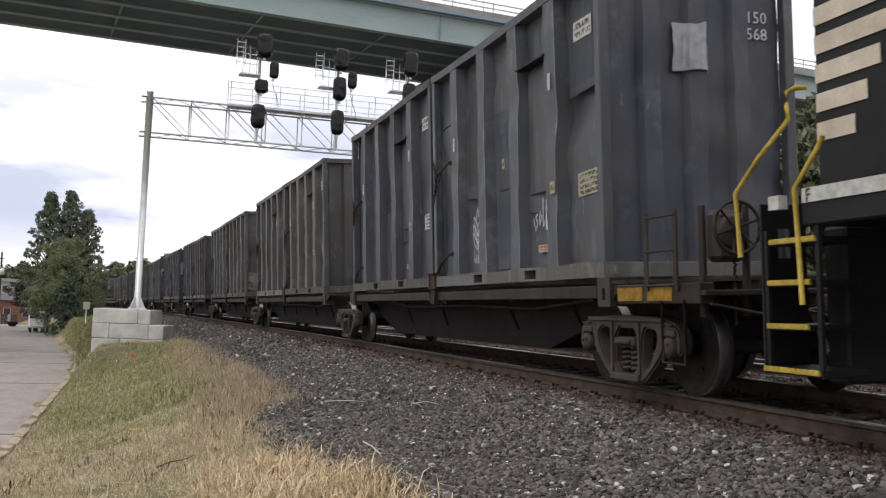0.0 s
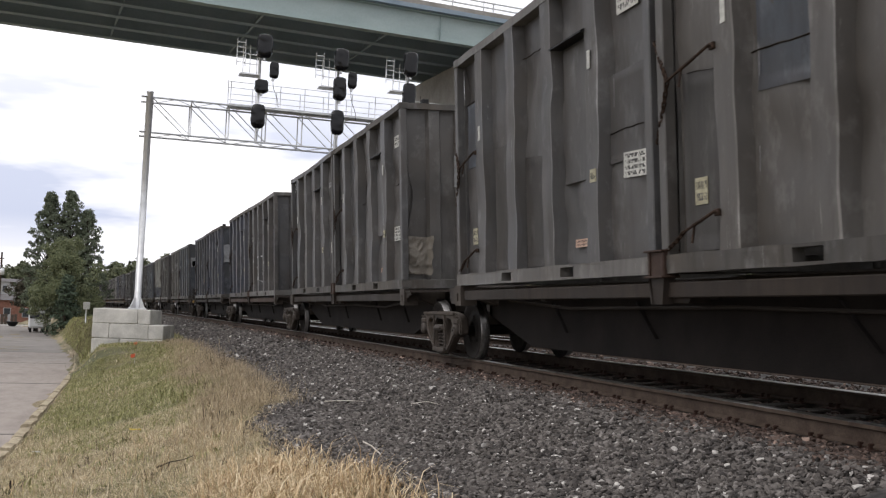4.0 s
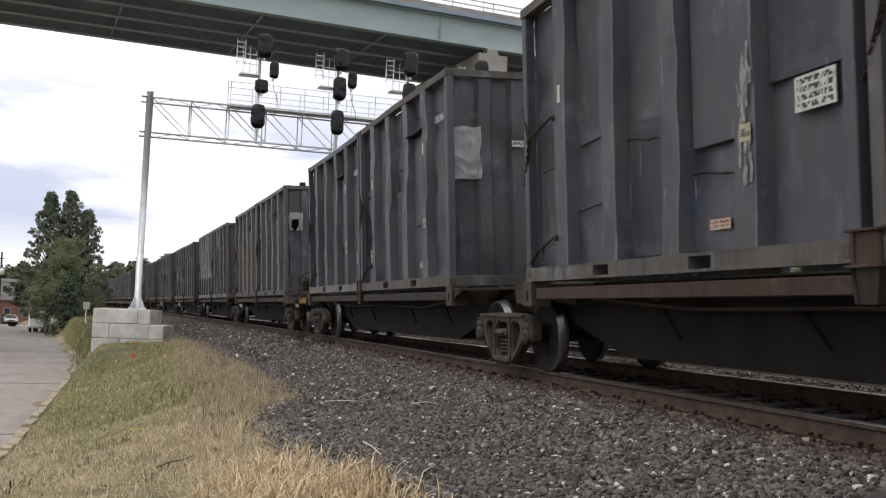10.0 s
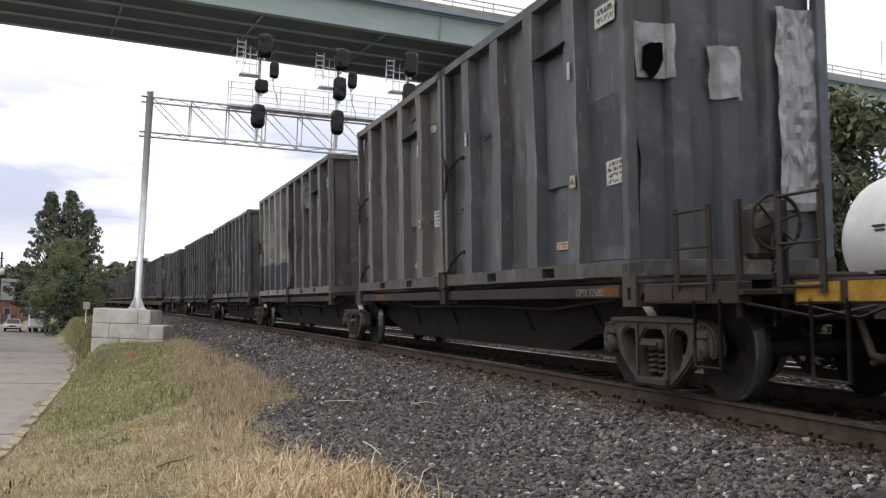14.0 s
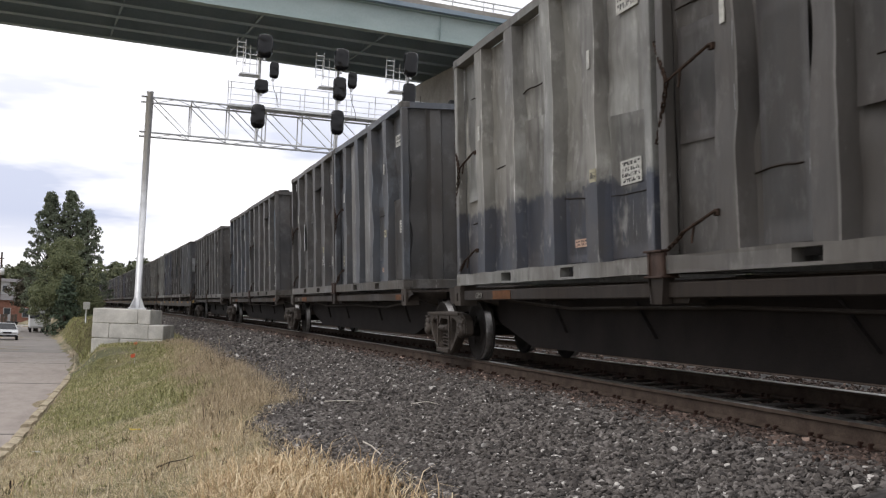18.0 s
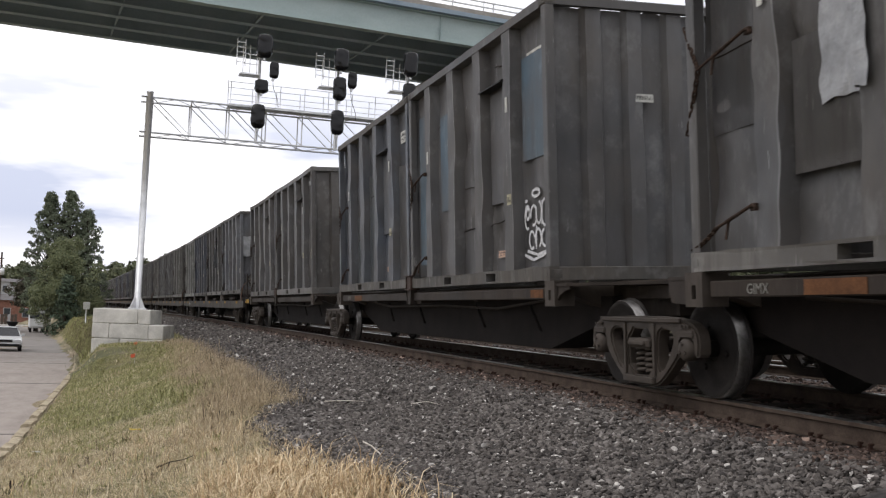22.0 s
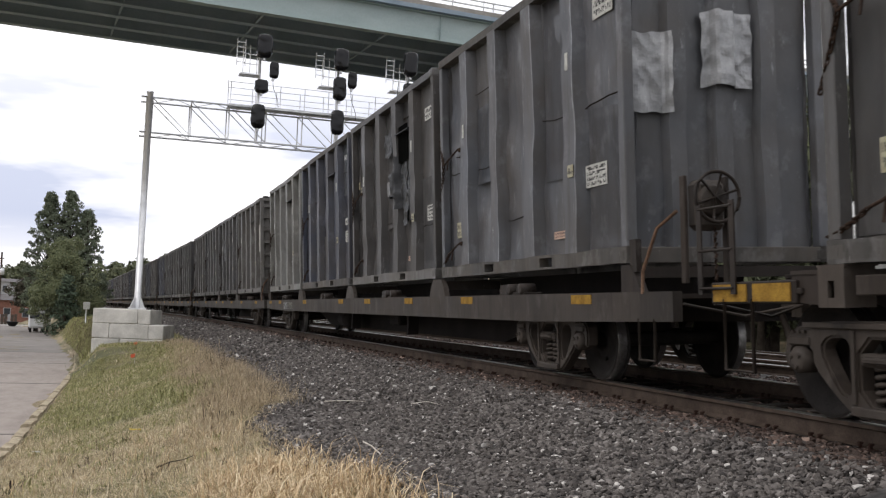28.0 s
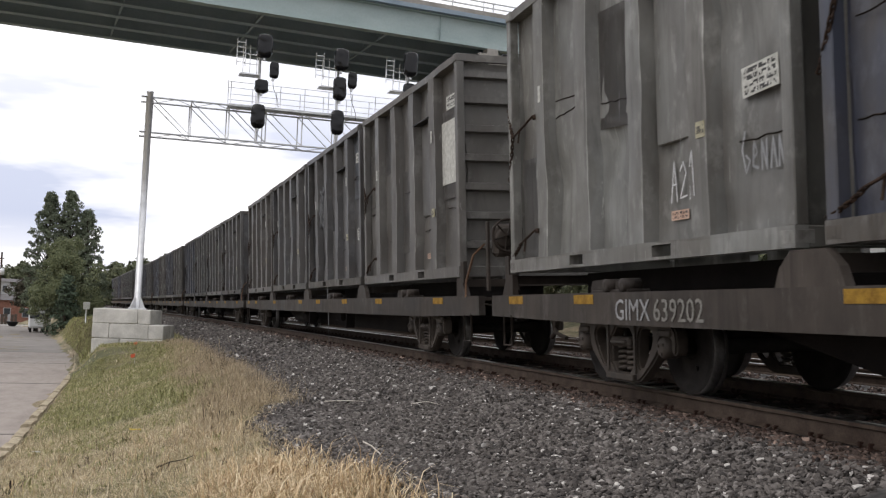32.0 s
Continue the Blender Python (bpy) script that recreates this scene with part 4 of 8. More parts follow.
def repairs(c, seed, paint, panel):
    """Sheets let into the side between the ribs, each with its own tone and a lipped welded edge."""
    rng = random.Random(seed * 13 + 5)
    near = {"charcoal": ("brown_grey", "charcoal", "slate"), "slate": ("slate", "charcoal", "teal_grey"), "navy": ("navy", "slate", "charcoal"), "brown_grey": ("brown_grey", "charcoal", "slate"),
            "pale_grey": ("pale_grey", "olive_grey"), "olive_grey": ("olive_grey", "brown_grey"), "two_tone": ("two_tone",), "soot": ("soot", "charcoal"), "steel_blue": ("steel_blue", "slate")}[paint]
    for k, (a, b) in enumerate(BAYS):
        if (panel and k == 1) or rng.random() < 0.30:
            continue
        cutz = rng.uniform(1.0, 2.5)
        z0, z1 = (0.19, cutz) if rng.random() < 0.6 else (cutz, 3.29)
        if rng.random() < 0.3:
            z0, z1 = max(0.19, cutz - rng.uniform(0.5, 1.0)), min(3.29, cutz + rng.uniform(0.3, 0.8))
        a2, b2 = a + rng.uniform(0.0, 0.12), b - rng.uniform(0.0, 0.10)
        skew, sd = rng.uniform(-0.05, 0.09), rng.uniform(0, 50)
        bm = bmesh.new()
        n, m = 6, 10
        g = []
        for i in range(n + 1):
            row = []
            for j in range(m + 1):
                y = a2 + (b2 - a2) * i / n
                z = z0 + (z1 - z0) * j / m + (skew * (i / n - 0.5) if 0.2 < (z0 if j < m / 2 else z1) < 3.28 else 0)
                d = 0.004 * noise.noise((y * 3, z * 2, sd)) + (0.007 if j in (0, m) else 0.0)
                row.append(bm.verts.new((-CW + INSET - 0.013 - d, y, z)))
            g.append(row)
        for i in range(n):
            for j in range(m):
                bm.faces.new((g[i][j], g[i + 1][j], g[i + 1][j + 1], g[i][j + 1])).smooth = True
        bmesh.ops.solidify(bm, geom=list(bm.faces), thickness=0.010)
        bmesh.ops.recalc_face_normals(bm, faces=bm.faces)
        part("repair_plate", bm, M[rng.choice(near)], c)
    for k, (a, b) in enumerate(BAYS):
        for q in range(rng.choice((0, 1, 1, 2))):
            z, dz, w = rng.uniform(0.7, 2.9), rng.uniform(-0.05, 0.08), rng.uniform(0.006, 0.011)
            a2, b2 = a + rng.uniform(0.0, 0.3) * (rng.random() < 0.5), b - rng.uniform(0.0, 0.3) * (rng.random() < 0.5)
            if panel and k == 1:
                z = rng.choice((0.85, 3.0))
            bm = bmesh.new()
            pts = [(a2 + (b2 - a2) * i / 6, z + dz * (i / 6 - 0.5) + rng.uniform(-0.012, 0.012)) for i in range(7)]
            rows = [[bm.verts.new((-CW + INSET - 0.012 - e, y, h + f)) for e, f in ((0.0, -w), (0.014, 0.0), (0.0, w))] for y, h in pts]
            for p, r in zip(rows, rows[1:]):
                for i in range(2):
                    bm.faces.new((p[i], r[i], r[i + 1], p[i + 1]))
            bmesh.ops.recalc_face_normals(bm, faces=bm.faces)
            part("weld_seam", bm, M["frame"], c)


def chain_links(bm, a, b, sag, r=0.010):
    """Welded links hung from a to b, every other one turned."""
    a, b = Vector(a), Vector(b)
    n = max(2, int((b - a).length / 0.046))
    at = lambda t: a.lerp(b, t) - Vector((0, 0, sag * 4 * t * (1 - t)))
    for k in range(n):
        p, q = at(k / n), at((k + 1) / n)
        d = (q - p).normalized()
        s = d.cross(Vector((1, 0, 0))).normalized() if k % 2 else d.cross(d.cross(Vector((1, 0, 0)))).normalized()
        e, w = d * 0.010, s * 0.016
        tube(bm, [p - e, p + w, q + w, q + e, q - w, p - w, p - e], r, 4)


def lashing(c, z, low):
    """A load binder hooked to the side, chained across the gap to the next container."""
    bm = bmesh.new()
    x = -CW - 0.03
    if low:
        j, hook, ends = (x, CL - 0.46, z - 0.09), (x, CL - 0.96, z + 0.05), [(x + 0.06, CL + 0.03, z - 0.25)]
    else:
        j, hook, ends = (x, CL - 0.24, z - 0.10), (x, CL - 0.95, z + 0.06), [(x + 0.06, CL + 0.06, z + 0.34), (x + 0.06, CL + 0.06, z - 0.62)]
    for e in ends:
        chain_links(bm, j, e, 0.02)
    part("lashing_chain", bm, M["chain"], c, "rusty lashing chain")
    bm = bmesh.new()
    p, q = Vector(j), Vector(hook)
    tube(bm, [p, p.lerp(q, 0.3), p.lerp(q, 0.32), p.lerp(q, 0.72)], 0.013, 6)
    tube(bm, [p.lerp(q, 0.30), p.lerp(q, 0.68)], 0.017, 6)
    tube(bm, [p.lerp(q, 0.35), p.lerp(q, 0.36) + Vector((-0.02, 0.02, -0.16))], 0.012, 6)
    tube(bm, [p.lerp(q, 0.72), q, q + Vector((0.05, -0.03, -0.02))], 0.015, 6)
    box(bm, x + 0.01, x + 0.05, hook[1] - 0.035, hook[1] + 0.04, hook[2] - 0.04, hook[2] + 0.02, 0.006)
    part("load_binder", bm, M["chain"], c, "rusty ratchet load binder")


# ---- freight car running gear ----
WR = 0.457


def wheel_mesh(bm):
    lathe(bm, [(-0.02, 0.11), (-0.05, 0.13), (-0.03, 0.20), (-0.005, 0.34), (-0.06, 0.395), (-0.065, 0.43)], 40, "x", (0, 0, 0), 0, False)
    lathe(bm, [(-0.02, 0.01), (-0.02, 0.11)], 40, "x", (0, 0, 0), 0, False)
    lathe(bm, [(-0.065, 0.43), (-0.062, WR - 0.006)], 40, "x", (0, 0, 0), 0, False)
    lathe(bm, [(-0.062, WR - 0.006), (-0.05, WR), (0.045, WR)], 40, "x", (0, 0, 0), 1, False)
    lathe(bm, [(0.045, WR), (0.055, WR + 0.026), (0.075, WR + 0.024), (0.078, 0.39), (0.03, 0.34), (0.03, 0.01)], 40, "x", (0, 0, 0), 0, False)
    for k in range(3):
        a = 2 * math.pi * k / 3
        box(bm, -0.052, -0.03, 0.22 * math.cos(a) - 0.02, 0.22 * math.cos(a) + 0.02, 0.22 * math.sin(a) - 0.02, 0.22 * math.sin(a) + 0.02)


def wheelset(parent, y):
    w = new("wheelset")
    w.parent = parent
    w.matrix_basis = Matrix.Translation((0, y, WR))
    me = shared("wheel", wheel_mesh, [M["wheel"], M["tread"]])
    part("wheel", me, None, w, "", Matrix.Translation((-0.755, 0, 0)))
    part("wheel", me, None, w, "", Matrix.Translation((0.755, 0, 0)) @ Matrix.Rotation(math.pi, 4, "Z"))
    part("axle", shared("axle", lambda bm: tube(bm, [(-1.05, 0, 0), (1.05, 0, 0)], 0.08, 12), M["wheel"]), None, w)
    part("bearing_cap", shared("bearing_cap", lambda bm: (lathe(bm, [(-1.12, 0.04), (-1.115, 0.08), (-1.09, 0.105), (-0.95, 0.105), (-0.95, 0.05)], 14, "x"), [box(bm, -1.132, -1.115, 0.05 * math.cos(a) - .014, 0.055 * math.cos(a) + .014, 0.055 * math.sin(a) - .014, 0.055 * math.sin(a) + .014) for a in (0.3, 2.4, 4.5)]), M["bogie"]), None, w)
    return w


def rounded(pts, times=2):
    """A closed outline with its corners cut and cut again."""
    for _ in range(times):
        out = []
        for (a, b), (c, d) in zip(pts, pts[1:] + pts[:1]):
            out += [(0.78 * a + 0.22 * c, 0.78 * b + 0.22 * d), (0.22 * a + 0.78 * c, 0.22 * b + 0.78 * d)]
        pts = out
    return pts


def frame_side(bm, x0, x1):
    """Cast truck side: arched top chord over two bearings, a spring window and two rounded side windows."""
    half = [(0.0, 0.755), (0.56, 0.755), (0.92, 0.715), (1.06, 0.64), (1.095, 0.52), (1.08, 0.39), (1.0, 0.39), (0.99, 0.56), (0.77, 0.56), (0.75, 0.40), (0.56, 0.24), (0.38, 0.11), (0.26, 0.07), (0.0, 0.07)]
    outer = rounded(half[1:] + [(-a, b) for a, b in half[::-1][1:-1]], 1)
    spring = rounded([(-0.25, 0.63), (0.25, 0.63), (0.24, 0.17), (-0.24, 0.17)], 1)
    side = [(0.36, 0.635), (0.58, 0.63), (0.66, 0.54), (0.46, 0.25), (0.36, 0.22), (0.33, 0.36)]
    edges = []
    for ring in (outer, spring, rounded(side), rounded([(-a, b) for a, b in side])):
        vs = [bm.verts.new((x0, u, v)) for u, v in ring]
        edges += [bm.edges.new((p, q)) for p, q in zip(vs, vs[1:] + vs[:1])]
    bmesh.ops.triangle_fill(bm, use_beauty=True, edges=edges)
    ext = bmesh.ops.extrude_face_region(bm, geom=[f for f in bm.faces])
    for v in ext["geom"]:
        if isinstance(v, bmesh.types.BMVert):
            v.co.x = x1
    bmesh.ops.recalc_face_normals(bm, faces=bm.faces)
    bmesh.ops.bevel(bm, geom=[e for e in bm.edges if len(e.link_faces) == 2 and e.calc_face_angle(0) > 1.2], offset=0.020, segments=2, affect="EDGES")
    xo = x0 if abs(x0) > abs(x1) else x1
    s = -1 if xo < 0 else 1
    # raised flanges round the chords and the spring seat
    box(bm, *sorted((xo + s * 0.035, xo)), -0.82, 0.82, 0.700, 0.742, 0.006)
    box(bm, *sorted((xo + s * 0.045, xo)), -0.30, 0.30, 0.095, 0.160, 0.008)
    for y in (-0.315, 0.275):
        box(bm, *sorted((xo + s * 0.022, xo)), y, y + 0.04, 0.17, 0.69, 0.005)
    for y in (-0.89, 0.89):
        box(bm, *sorted((xo + s * 0.02, xo - s * 0.10)), y - 0.12, y + 0.12, 0.565, 0.63, 0.01)
        for q in (-0.06, 0.0, 0.06):
            box(bm, *sorted((xo + s * 0.028, xo)), y + q - 0.016, y + q + 0.016, 0.655, 0.68, 0.003)


def springs(bm):
    for yy in (-0.13, 0.06):
        pts = []
        for k in range(41):
            a = 2 * math.pi * k / 8
            pts.append((-0.99 + 0.07 * math.cos(a), yy + 0.075 * math.sin(a), 0.19 + 0.27 * k / 40))
        tube(bm, pts, 0.019, 5)


def bogie(s_off, label="cast-steel freight bogie on two worn wheelsets"):
    b = thing("bogie", label, "bogie", "bogies under the train")
    for sx in (-1, 1):
        part("side_frame", shared("side_frame_%d" % sx, lambda bm: frame_side(bm, sx * 1.07, sx * 0.93), M["bogie"]), None, b)
    part("bolster", shared("bogie_bolster", lambda bm: (box(bm, -1.10, 1.10, -0.21, 0.21, 0.44, 0.535, 0.02), box(bm, -1.13, -1.05, -0.16, 0.16, 0.465, 0.51, 0.012), box(bm, -0.5, 0.5, -0.24, 0.24, 0.5, 0.70, 0.02)), M["bogie"]), None, b)
    for sx in (-1, 1):
        part("spring_nest", shared("spring_nest_%d" % sx, lambda bm: (springs(bm), [setattr(v, "co", Vector((v.co.x * (1 if sx < 0 else -1), v.co.y, v.co.z))) for v in bm.verts]), M["bogie"]), None, b)
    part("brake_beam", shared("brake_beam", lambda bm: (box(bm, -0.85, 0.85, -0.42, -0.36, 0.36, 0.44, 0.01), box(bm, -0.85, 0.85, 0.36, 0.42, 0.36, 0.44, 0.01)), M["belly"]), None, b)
    for y in (-0.89, 0.89):
        WHEELS.append(wheelset(b, y))
    MOVERS.append((b, s_off, (-0.89, 0.89), Matrix()))
    return b


MOVERS, WHEELS = [], []


# ---- cars ----
def bracket(bm, y0, y1, x=-1.24, z0=0.853, z1=1.14):
    """A container seat: a slotted side plate on a hollow box."""
    s = 1 if x < 0 else -1
    slab_with_holes(bm, [y0, (y0 + y1) / 2 - 0.035, (y0 + y1) / 2 + 0.035, y1], [z0, z0 + 0.07, z0 + 0.19, z1], {(1, 1)}, lambda u, v, k: (x + s * 0.03 * k, u, v))
    for a, b in ((y0, y0 + 0.02), (y1 - 0.02, y1)):
        box(bm, *sorted((x + s * 0.03, x + s * 0.26)), a, b, z0, z1)
    box(bm, *sorted((x, x + s * 0.28)), y0 - 0.01, y1 + 0.01, z1, z1 + 0.014)
    box(bm, *sorted((x + s * 0.03, x + s * 0.26)), y0 + 0.02, y1 - 0.02, z0, z0 + 0.02)


def brake_stand(parent, y, zc=1.68):
    at = Matrix.Translation((-0.38, y, zc - 1.45))
    part("brake_housing", shared("brake_housing", lambda bm: (box(bm, -0.62, -0.30, -0.10, 0.10, 1.15, 1.62, 0.05), lathe(bm, [(-0.16, 0.03), (-0.16, 0.13), (-0.095, 0.16)], 16, "y", (-0.46, 0, 1.42))), M["bogie"]), None, parent, "", at)
    for x in (-0.70, -0.25):
        part("stand_post", shared("stand_post", lambda bm: box(bm, -0.02, 0.02, -0.04, 0.04, 0.66, 1.66, 0.006), M["frame"]), None, parent, "", at @ Matrix.Translation((x, 0, 0)))

    def rim(bm):
        tube(bm, [(-0.46 + 0.235 * math.cos(a), -0.19, 1.45 + 0.235 * math.sin(a)) for a in [2 * math.pi * k / 24 for k in range(25)]], 0.018, 6)
    w = part("brake_wheel", shared("brake_wheel", rim, M["frame"]), None, parent, "spoked hand-brake wheel", at)
    for k in range(6):
        a = 2 * math.pi * k / 6 + 0.3
        part("spoke", shared("spoke_%d" % k, lambda bm: tube(bm, [(-0.46, -0.16, 1.45), (-0.46 + 0.235 * math.cos(a), -0.19, 1.45 + 0.235 * math.sin(a))], 0.012, 5), M["frame"]), None, w)

    def chain(bm):
        for k in range(12):
            z = 1.18 - 0.05 * k
            tube(bm, [(-0.42 + 0.012 * (k % 2), -0.08, z), (-0.42 - 0.012 * (k % 2), -0.08 + 0.02 * ((k + 1) % 2), z - 0.045)], 0.014, 5)
    part("brake_chain", shared("brake_chain", chain, M["chain"]), None, parent, "", at)


def ladder(bm, y0, y1, x=-1.26, z0=0.98, z1=1.79):
    for y in (y0, y1):
        box(bm, x, x + 0.015, y - 0.035, y + 0.035, z0, z1)
    for z in (z0 + 0.05, z0 + 0.37, z1 - 0.04):
        tube(bm, [(x, y0, z), (x, y1, z)], 0.012, 6)


def stirrup(bm, y0, y1, x=-1.25, z0=0.34, z1=0.92):
    tube(bm, [(x, y0, z1), (x, y0, z0), (x, y1, z0), (x, y1, z1)], 0.018, 6)


def coupler(parent, y, d):
    def knuckle(bm):
        box(bm, -0.08, 0.08, *sorted((-d * 0.3, d * 0.30)), 0.78, 0.95, 0.02)
        prism(bm, [(-0.17, d * 0.25), (0.17, d * 0.25), (0.19, d * 0.46), (0.02, d * 0.50), (-0.12, d * 0.48)], 0.74, 1.0, "z")
        tube(bm, [(-0.2, d * 0.1, 0.78), (-0.2, d * 0.25, 0.45), (-0.15, d * 0.5, 0.38)], 0.035, 6)
        tube(bm, [(-1.2, d * 0.03, 0.88), (-0.6, d * 0.1, 0.76), (-0.1, d * 0.3, 0.86)], 0.014, 5)
    part("coupler", shared("coupler_%d" % d, knuckle, M["bogie"]), None, parent, "", Matrix.Translation((0, y, 0)))


def spine_unit(s_front, front_end, rear_end, rng, stripe="dull_yellow"):
    """One platform of an articulated spine car, carrying two containers. y from the first container's front."""
    u = thing("spine_car", "dark grimy spine car platform with a deep fish-belly", "freight car", "articulated freight cars")
    R = CL + 6.18
    ya, yb = (-1.75 if front_end else -1.55), R + 1.45
    bm = bmesh.new()
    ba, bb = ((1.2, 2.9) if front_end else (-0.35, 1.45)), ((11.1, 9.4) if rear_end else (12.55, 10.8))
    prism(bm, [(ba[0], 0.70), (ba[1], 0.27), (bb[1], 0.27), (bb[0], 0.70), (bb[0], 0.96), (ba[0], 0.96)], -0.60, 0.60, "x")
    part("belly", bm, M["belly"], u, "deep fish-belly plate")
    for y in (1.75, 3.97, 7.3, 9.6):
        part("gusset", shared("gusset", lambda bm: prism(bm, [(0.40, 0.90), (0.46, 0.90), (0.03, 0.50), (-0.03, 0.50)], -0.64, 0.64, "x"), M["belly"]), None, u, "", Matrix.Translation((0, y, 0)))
    bm = bmesh.new()
    box(bm, -0.33, 0.33, ya + 0.2, yb - 0.2, 0.72, 1.14, 0.02)
    part("centre_sill", bm, M["frame"], u)
    for sx in (-1, 1):
        bm = bmesh.new()
        box(bm, *sorted((sx * 1.20, sx * 1.08)), 0.25, 12.0, 0.934, 1.075, 0.01)
        part("side_sill", bm, M["frame_rust"] if rng.random() < 0.18 else M["frame"], u)
    for y in (3.0, 6.12, 9.2):
        part("cross_beam", shared("cross_beam", lambda bm: box(bm, -1.1, 1.1, -0.08, 0.08, 0.91, 1.06, 0.01), M["frame"]), None, u, "", Matrix.Translation((0, y, 0)))
    for y in (0.16, 12.22):
        def end_bolster(bm):
            prism(bm, [(-1.0, 1.12), (1.0, 1.12), (1.0, 0.99), (0.5, 0.80), (-0.5, 0.80), (-1.0, 0.99)], -0.22, 0.06, "y")
        for sx in (-1, 1):
            part("container_seat", shared("container_seat_%d" % sx, lambda bm: bracket(bm, -0.30, -0.02, sx * 1.24), M["bogie"]), None, u, "", Matrix.Translation((0, y + (0.0 if y < 1 else 0.14), 0)))
        part("bolster", shared("end_bolster", end_bolster, M["bogie"]), None, u, "", Matrix.Translation((0, y + (0.0 if y < 1 else 0.14), 0)))

    def front_arm(bm):
        # a thin plate over an arched web, towards the unit ahead
        prism(bm, [(-1.22, 0.0), (1.22, 0.0), (1.22, -0.35), (0.75, -0.75), (0.45, -1.5), (-0.45, -1.5), (-0.75, -0.75), (-1.22, -0.35)], 1.085, 1.12, "z")
        for x in (-1.20, 1.17):
            prism(bm, [(0.0, 1.085), (0.0, 0.88), (-0.10, 0.98), (-0.24, 1.03), (-0.36, 1.05), (-0.36, 1.085)], x, x + 0.03, "x")
        box(bm, -0.45, 0.45, -1.5, 0.0, 0.92, 1.085, 0.01)

    def rear_arm(bm):
        # a deep box closing towards the joint with the unit behind
        prism(bm, [(-1.22, 0.0), (1.22, 0.0), (1.22, 0.34), (0.70, 0.70), (0.45, 1.5), (-0.45, 1.5), (-0.70, 0.70), (-1.22, 0.34)], 1.095, 1.125, "z")
        for x in (-1.21, 1.18):
            prism(bm, [(0.0, 1.095), (0.0, 0.87), (0.30, 0.89), (0.34, 1.00), (0.34, 1.095)], x, x + 0.03, "x")
        prism(bm, [(-1.18, 0.34), (-1.18, 0.0), (1.18, 0.0), (1.18, 0.34), (0.70, 0.68), (-0.70, 0.68)], 0.95, 1.095, "z")
        box(bm, -0.45, 0.45, 0.3, 1.5, 0.92, 1.095, 0.01)
    part("end_platform", shared("front_arm", front_arm, M["frame"]), None, u, "", Matrix.Translation((0, -0.10, 0)))
    part("end_platform", shared("rear_arm", rear_arm, M["frame"]), None, u, "", Matrix.Translation((0, R + 0.10, 0)))

    def guide(bm):
        box(bm, -1.27, -1.10, -0.17, 0.12, 1.125, 1.365, 0.012)
        box(bm, -1.30, -1.10, -0.19, 0.14, 1.358, 1.378, 0.004)
        box(bm, -1.30, -1.10, -0.19, 0.14, 1.118, 1.138, 0.004)
        box(bm, -1.285, -1.27, 0.055, 0.09, 1.14, 1.36)
    part("container_guide", shared("guide", guide, M["frame_rust"]), None, u, "rust-red container guide", Matrix.Translation((0, CL + 0.06, 0)))

    def guide_leg(bm):
        prism(bm, [(-0.16, 1.12), (0.12, 1.12), (0.09, 0.875), (-0.12, 0.875)], -1.26, -1.14, "x")
        prism(bm, [(-0.52, 1.06), (-0.16, 1.10), (-0.12, 0.885), (-0.40, 0.885)], -1.15, -0.95, "x")
        tube(bm, [(-1.265, 0.09, 1.11), (-1.265, 0.06, 0.88)], 0.012, 5)
    part("guide_leg", shared("guide_leg", guide_leg, M["frame"]), None, u, "", Matrix.Translation((0, CL + 0.06, 0)))
    bm = bmesh.new()
    tube(bm, [(-0.75, 1.2, 0.92), (-0.78, 3.0, 0.80), (-0.76, 5.6, 0.84), (-0.84, 9.0, 0.82), (-0.75, 11.3, 0.92)], 0.02, 5)
    part("brake_pipe", bm, M["frame"], u)
    if front_end:
        bm = bmesh.new()
        box(bm, -1.24, 1.24, -1.92, -0.35, 0.95, 1.0, 0.008)
        box(bm, -1.25, -1.10, -1.85, -0.32, 0.88, 1.07, 0.01)
        part("end_deck", bm, M["frame"], u)
        bm = bmesh.new()
        box(bm, -1.262, -1.25, -0.85, -0.35, 0.91, 1.04)
        part("painted_stripe", bm, M[stripe], u, "worn painted sill stripe")
        bm = bmesh.new()
        box(bm, -1.262, -1.25, -1.40, -0.95, 0.91, 1.04)
        part("painted_stripe", bm, M[stripe], u, "worn painted sill stripe")
        bm = bmesh.new()
        ladder(bm, -1.50, -0.97, -1.28, 1.0, 1.73)
        part("ladder", bm, M["frame"], u)
        bm = bmesh.new()
        stirrup(bm, -1.60, -1.2)
        part("step", bm, M["frame"], u)
        brake_stand(u, -1.64, 1.55)
        coupler(u, -1.9, -1)
    if rear_end:
        bm = bmesh.new()
        box(bm, -1.24, 1.24, R + 0.3, R + 1.5, 0.95, 1.0, 0.008)
        box(bm, -1.25, -1.12, R + 0.35, R + 1.5, 0.88, 1.06, 0.01)
        part("end_deck", bm, M["frame"], u)
        for a, b in ((0.40, 0.88), (0.97, 1.45)):
            bm = bmesh.new()
            box(bm, -1.262, -1.25, R + a, R + b, 0.90, 1.04)
            part("painted_stripe", bm, M["dull_yellow"], u, "worn yellow sill stripe")
        bm = bmesh.new()
        ladder(bm, R + 1.12, R + 1.62, -1.28, 0.96, 1.73)
        part("ladder", bm, M["frame"], u)
        bm = bmesh.new()
        stirrup(bm, R + 0.9, R + 1.3)
        part("step", bm, M["frame"], u)
        coupler(u, R + 1.5, 1)
    MOVERS.append((u, s_front, (0.0, 12.2), Matrix()))
    return u


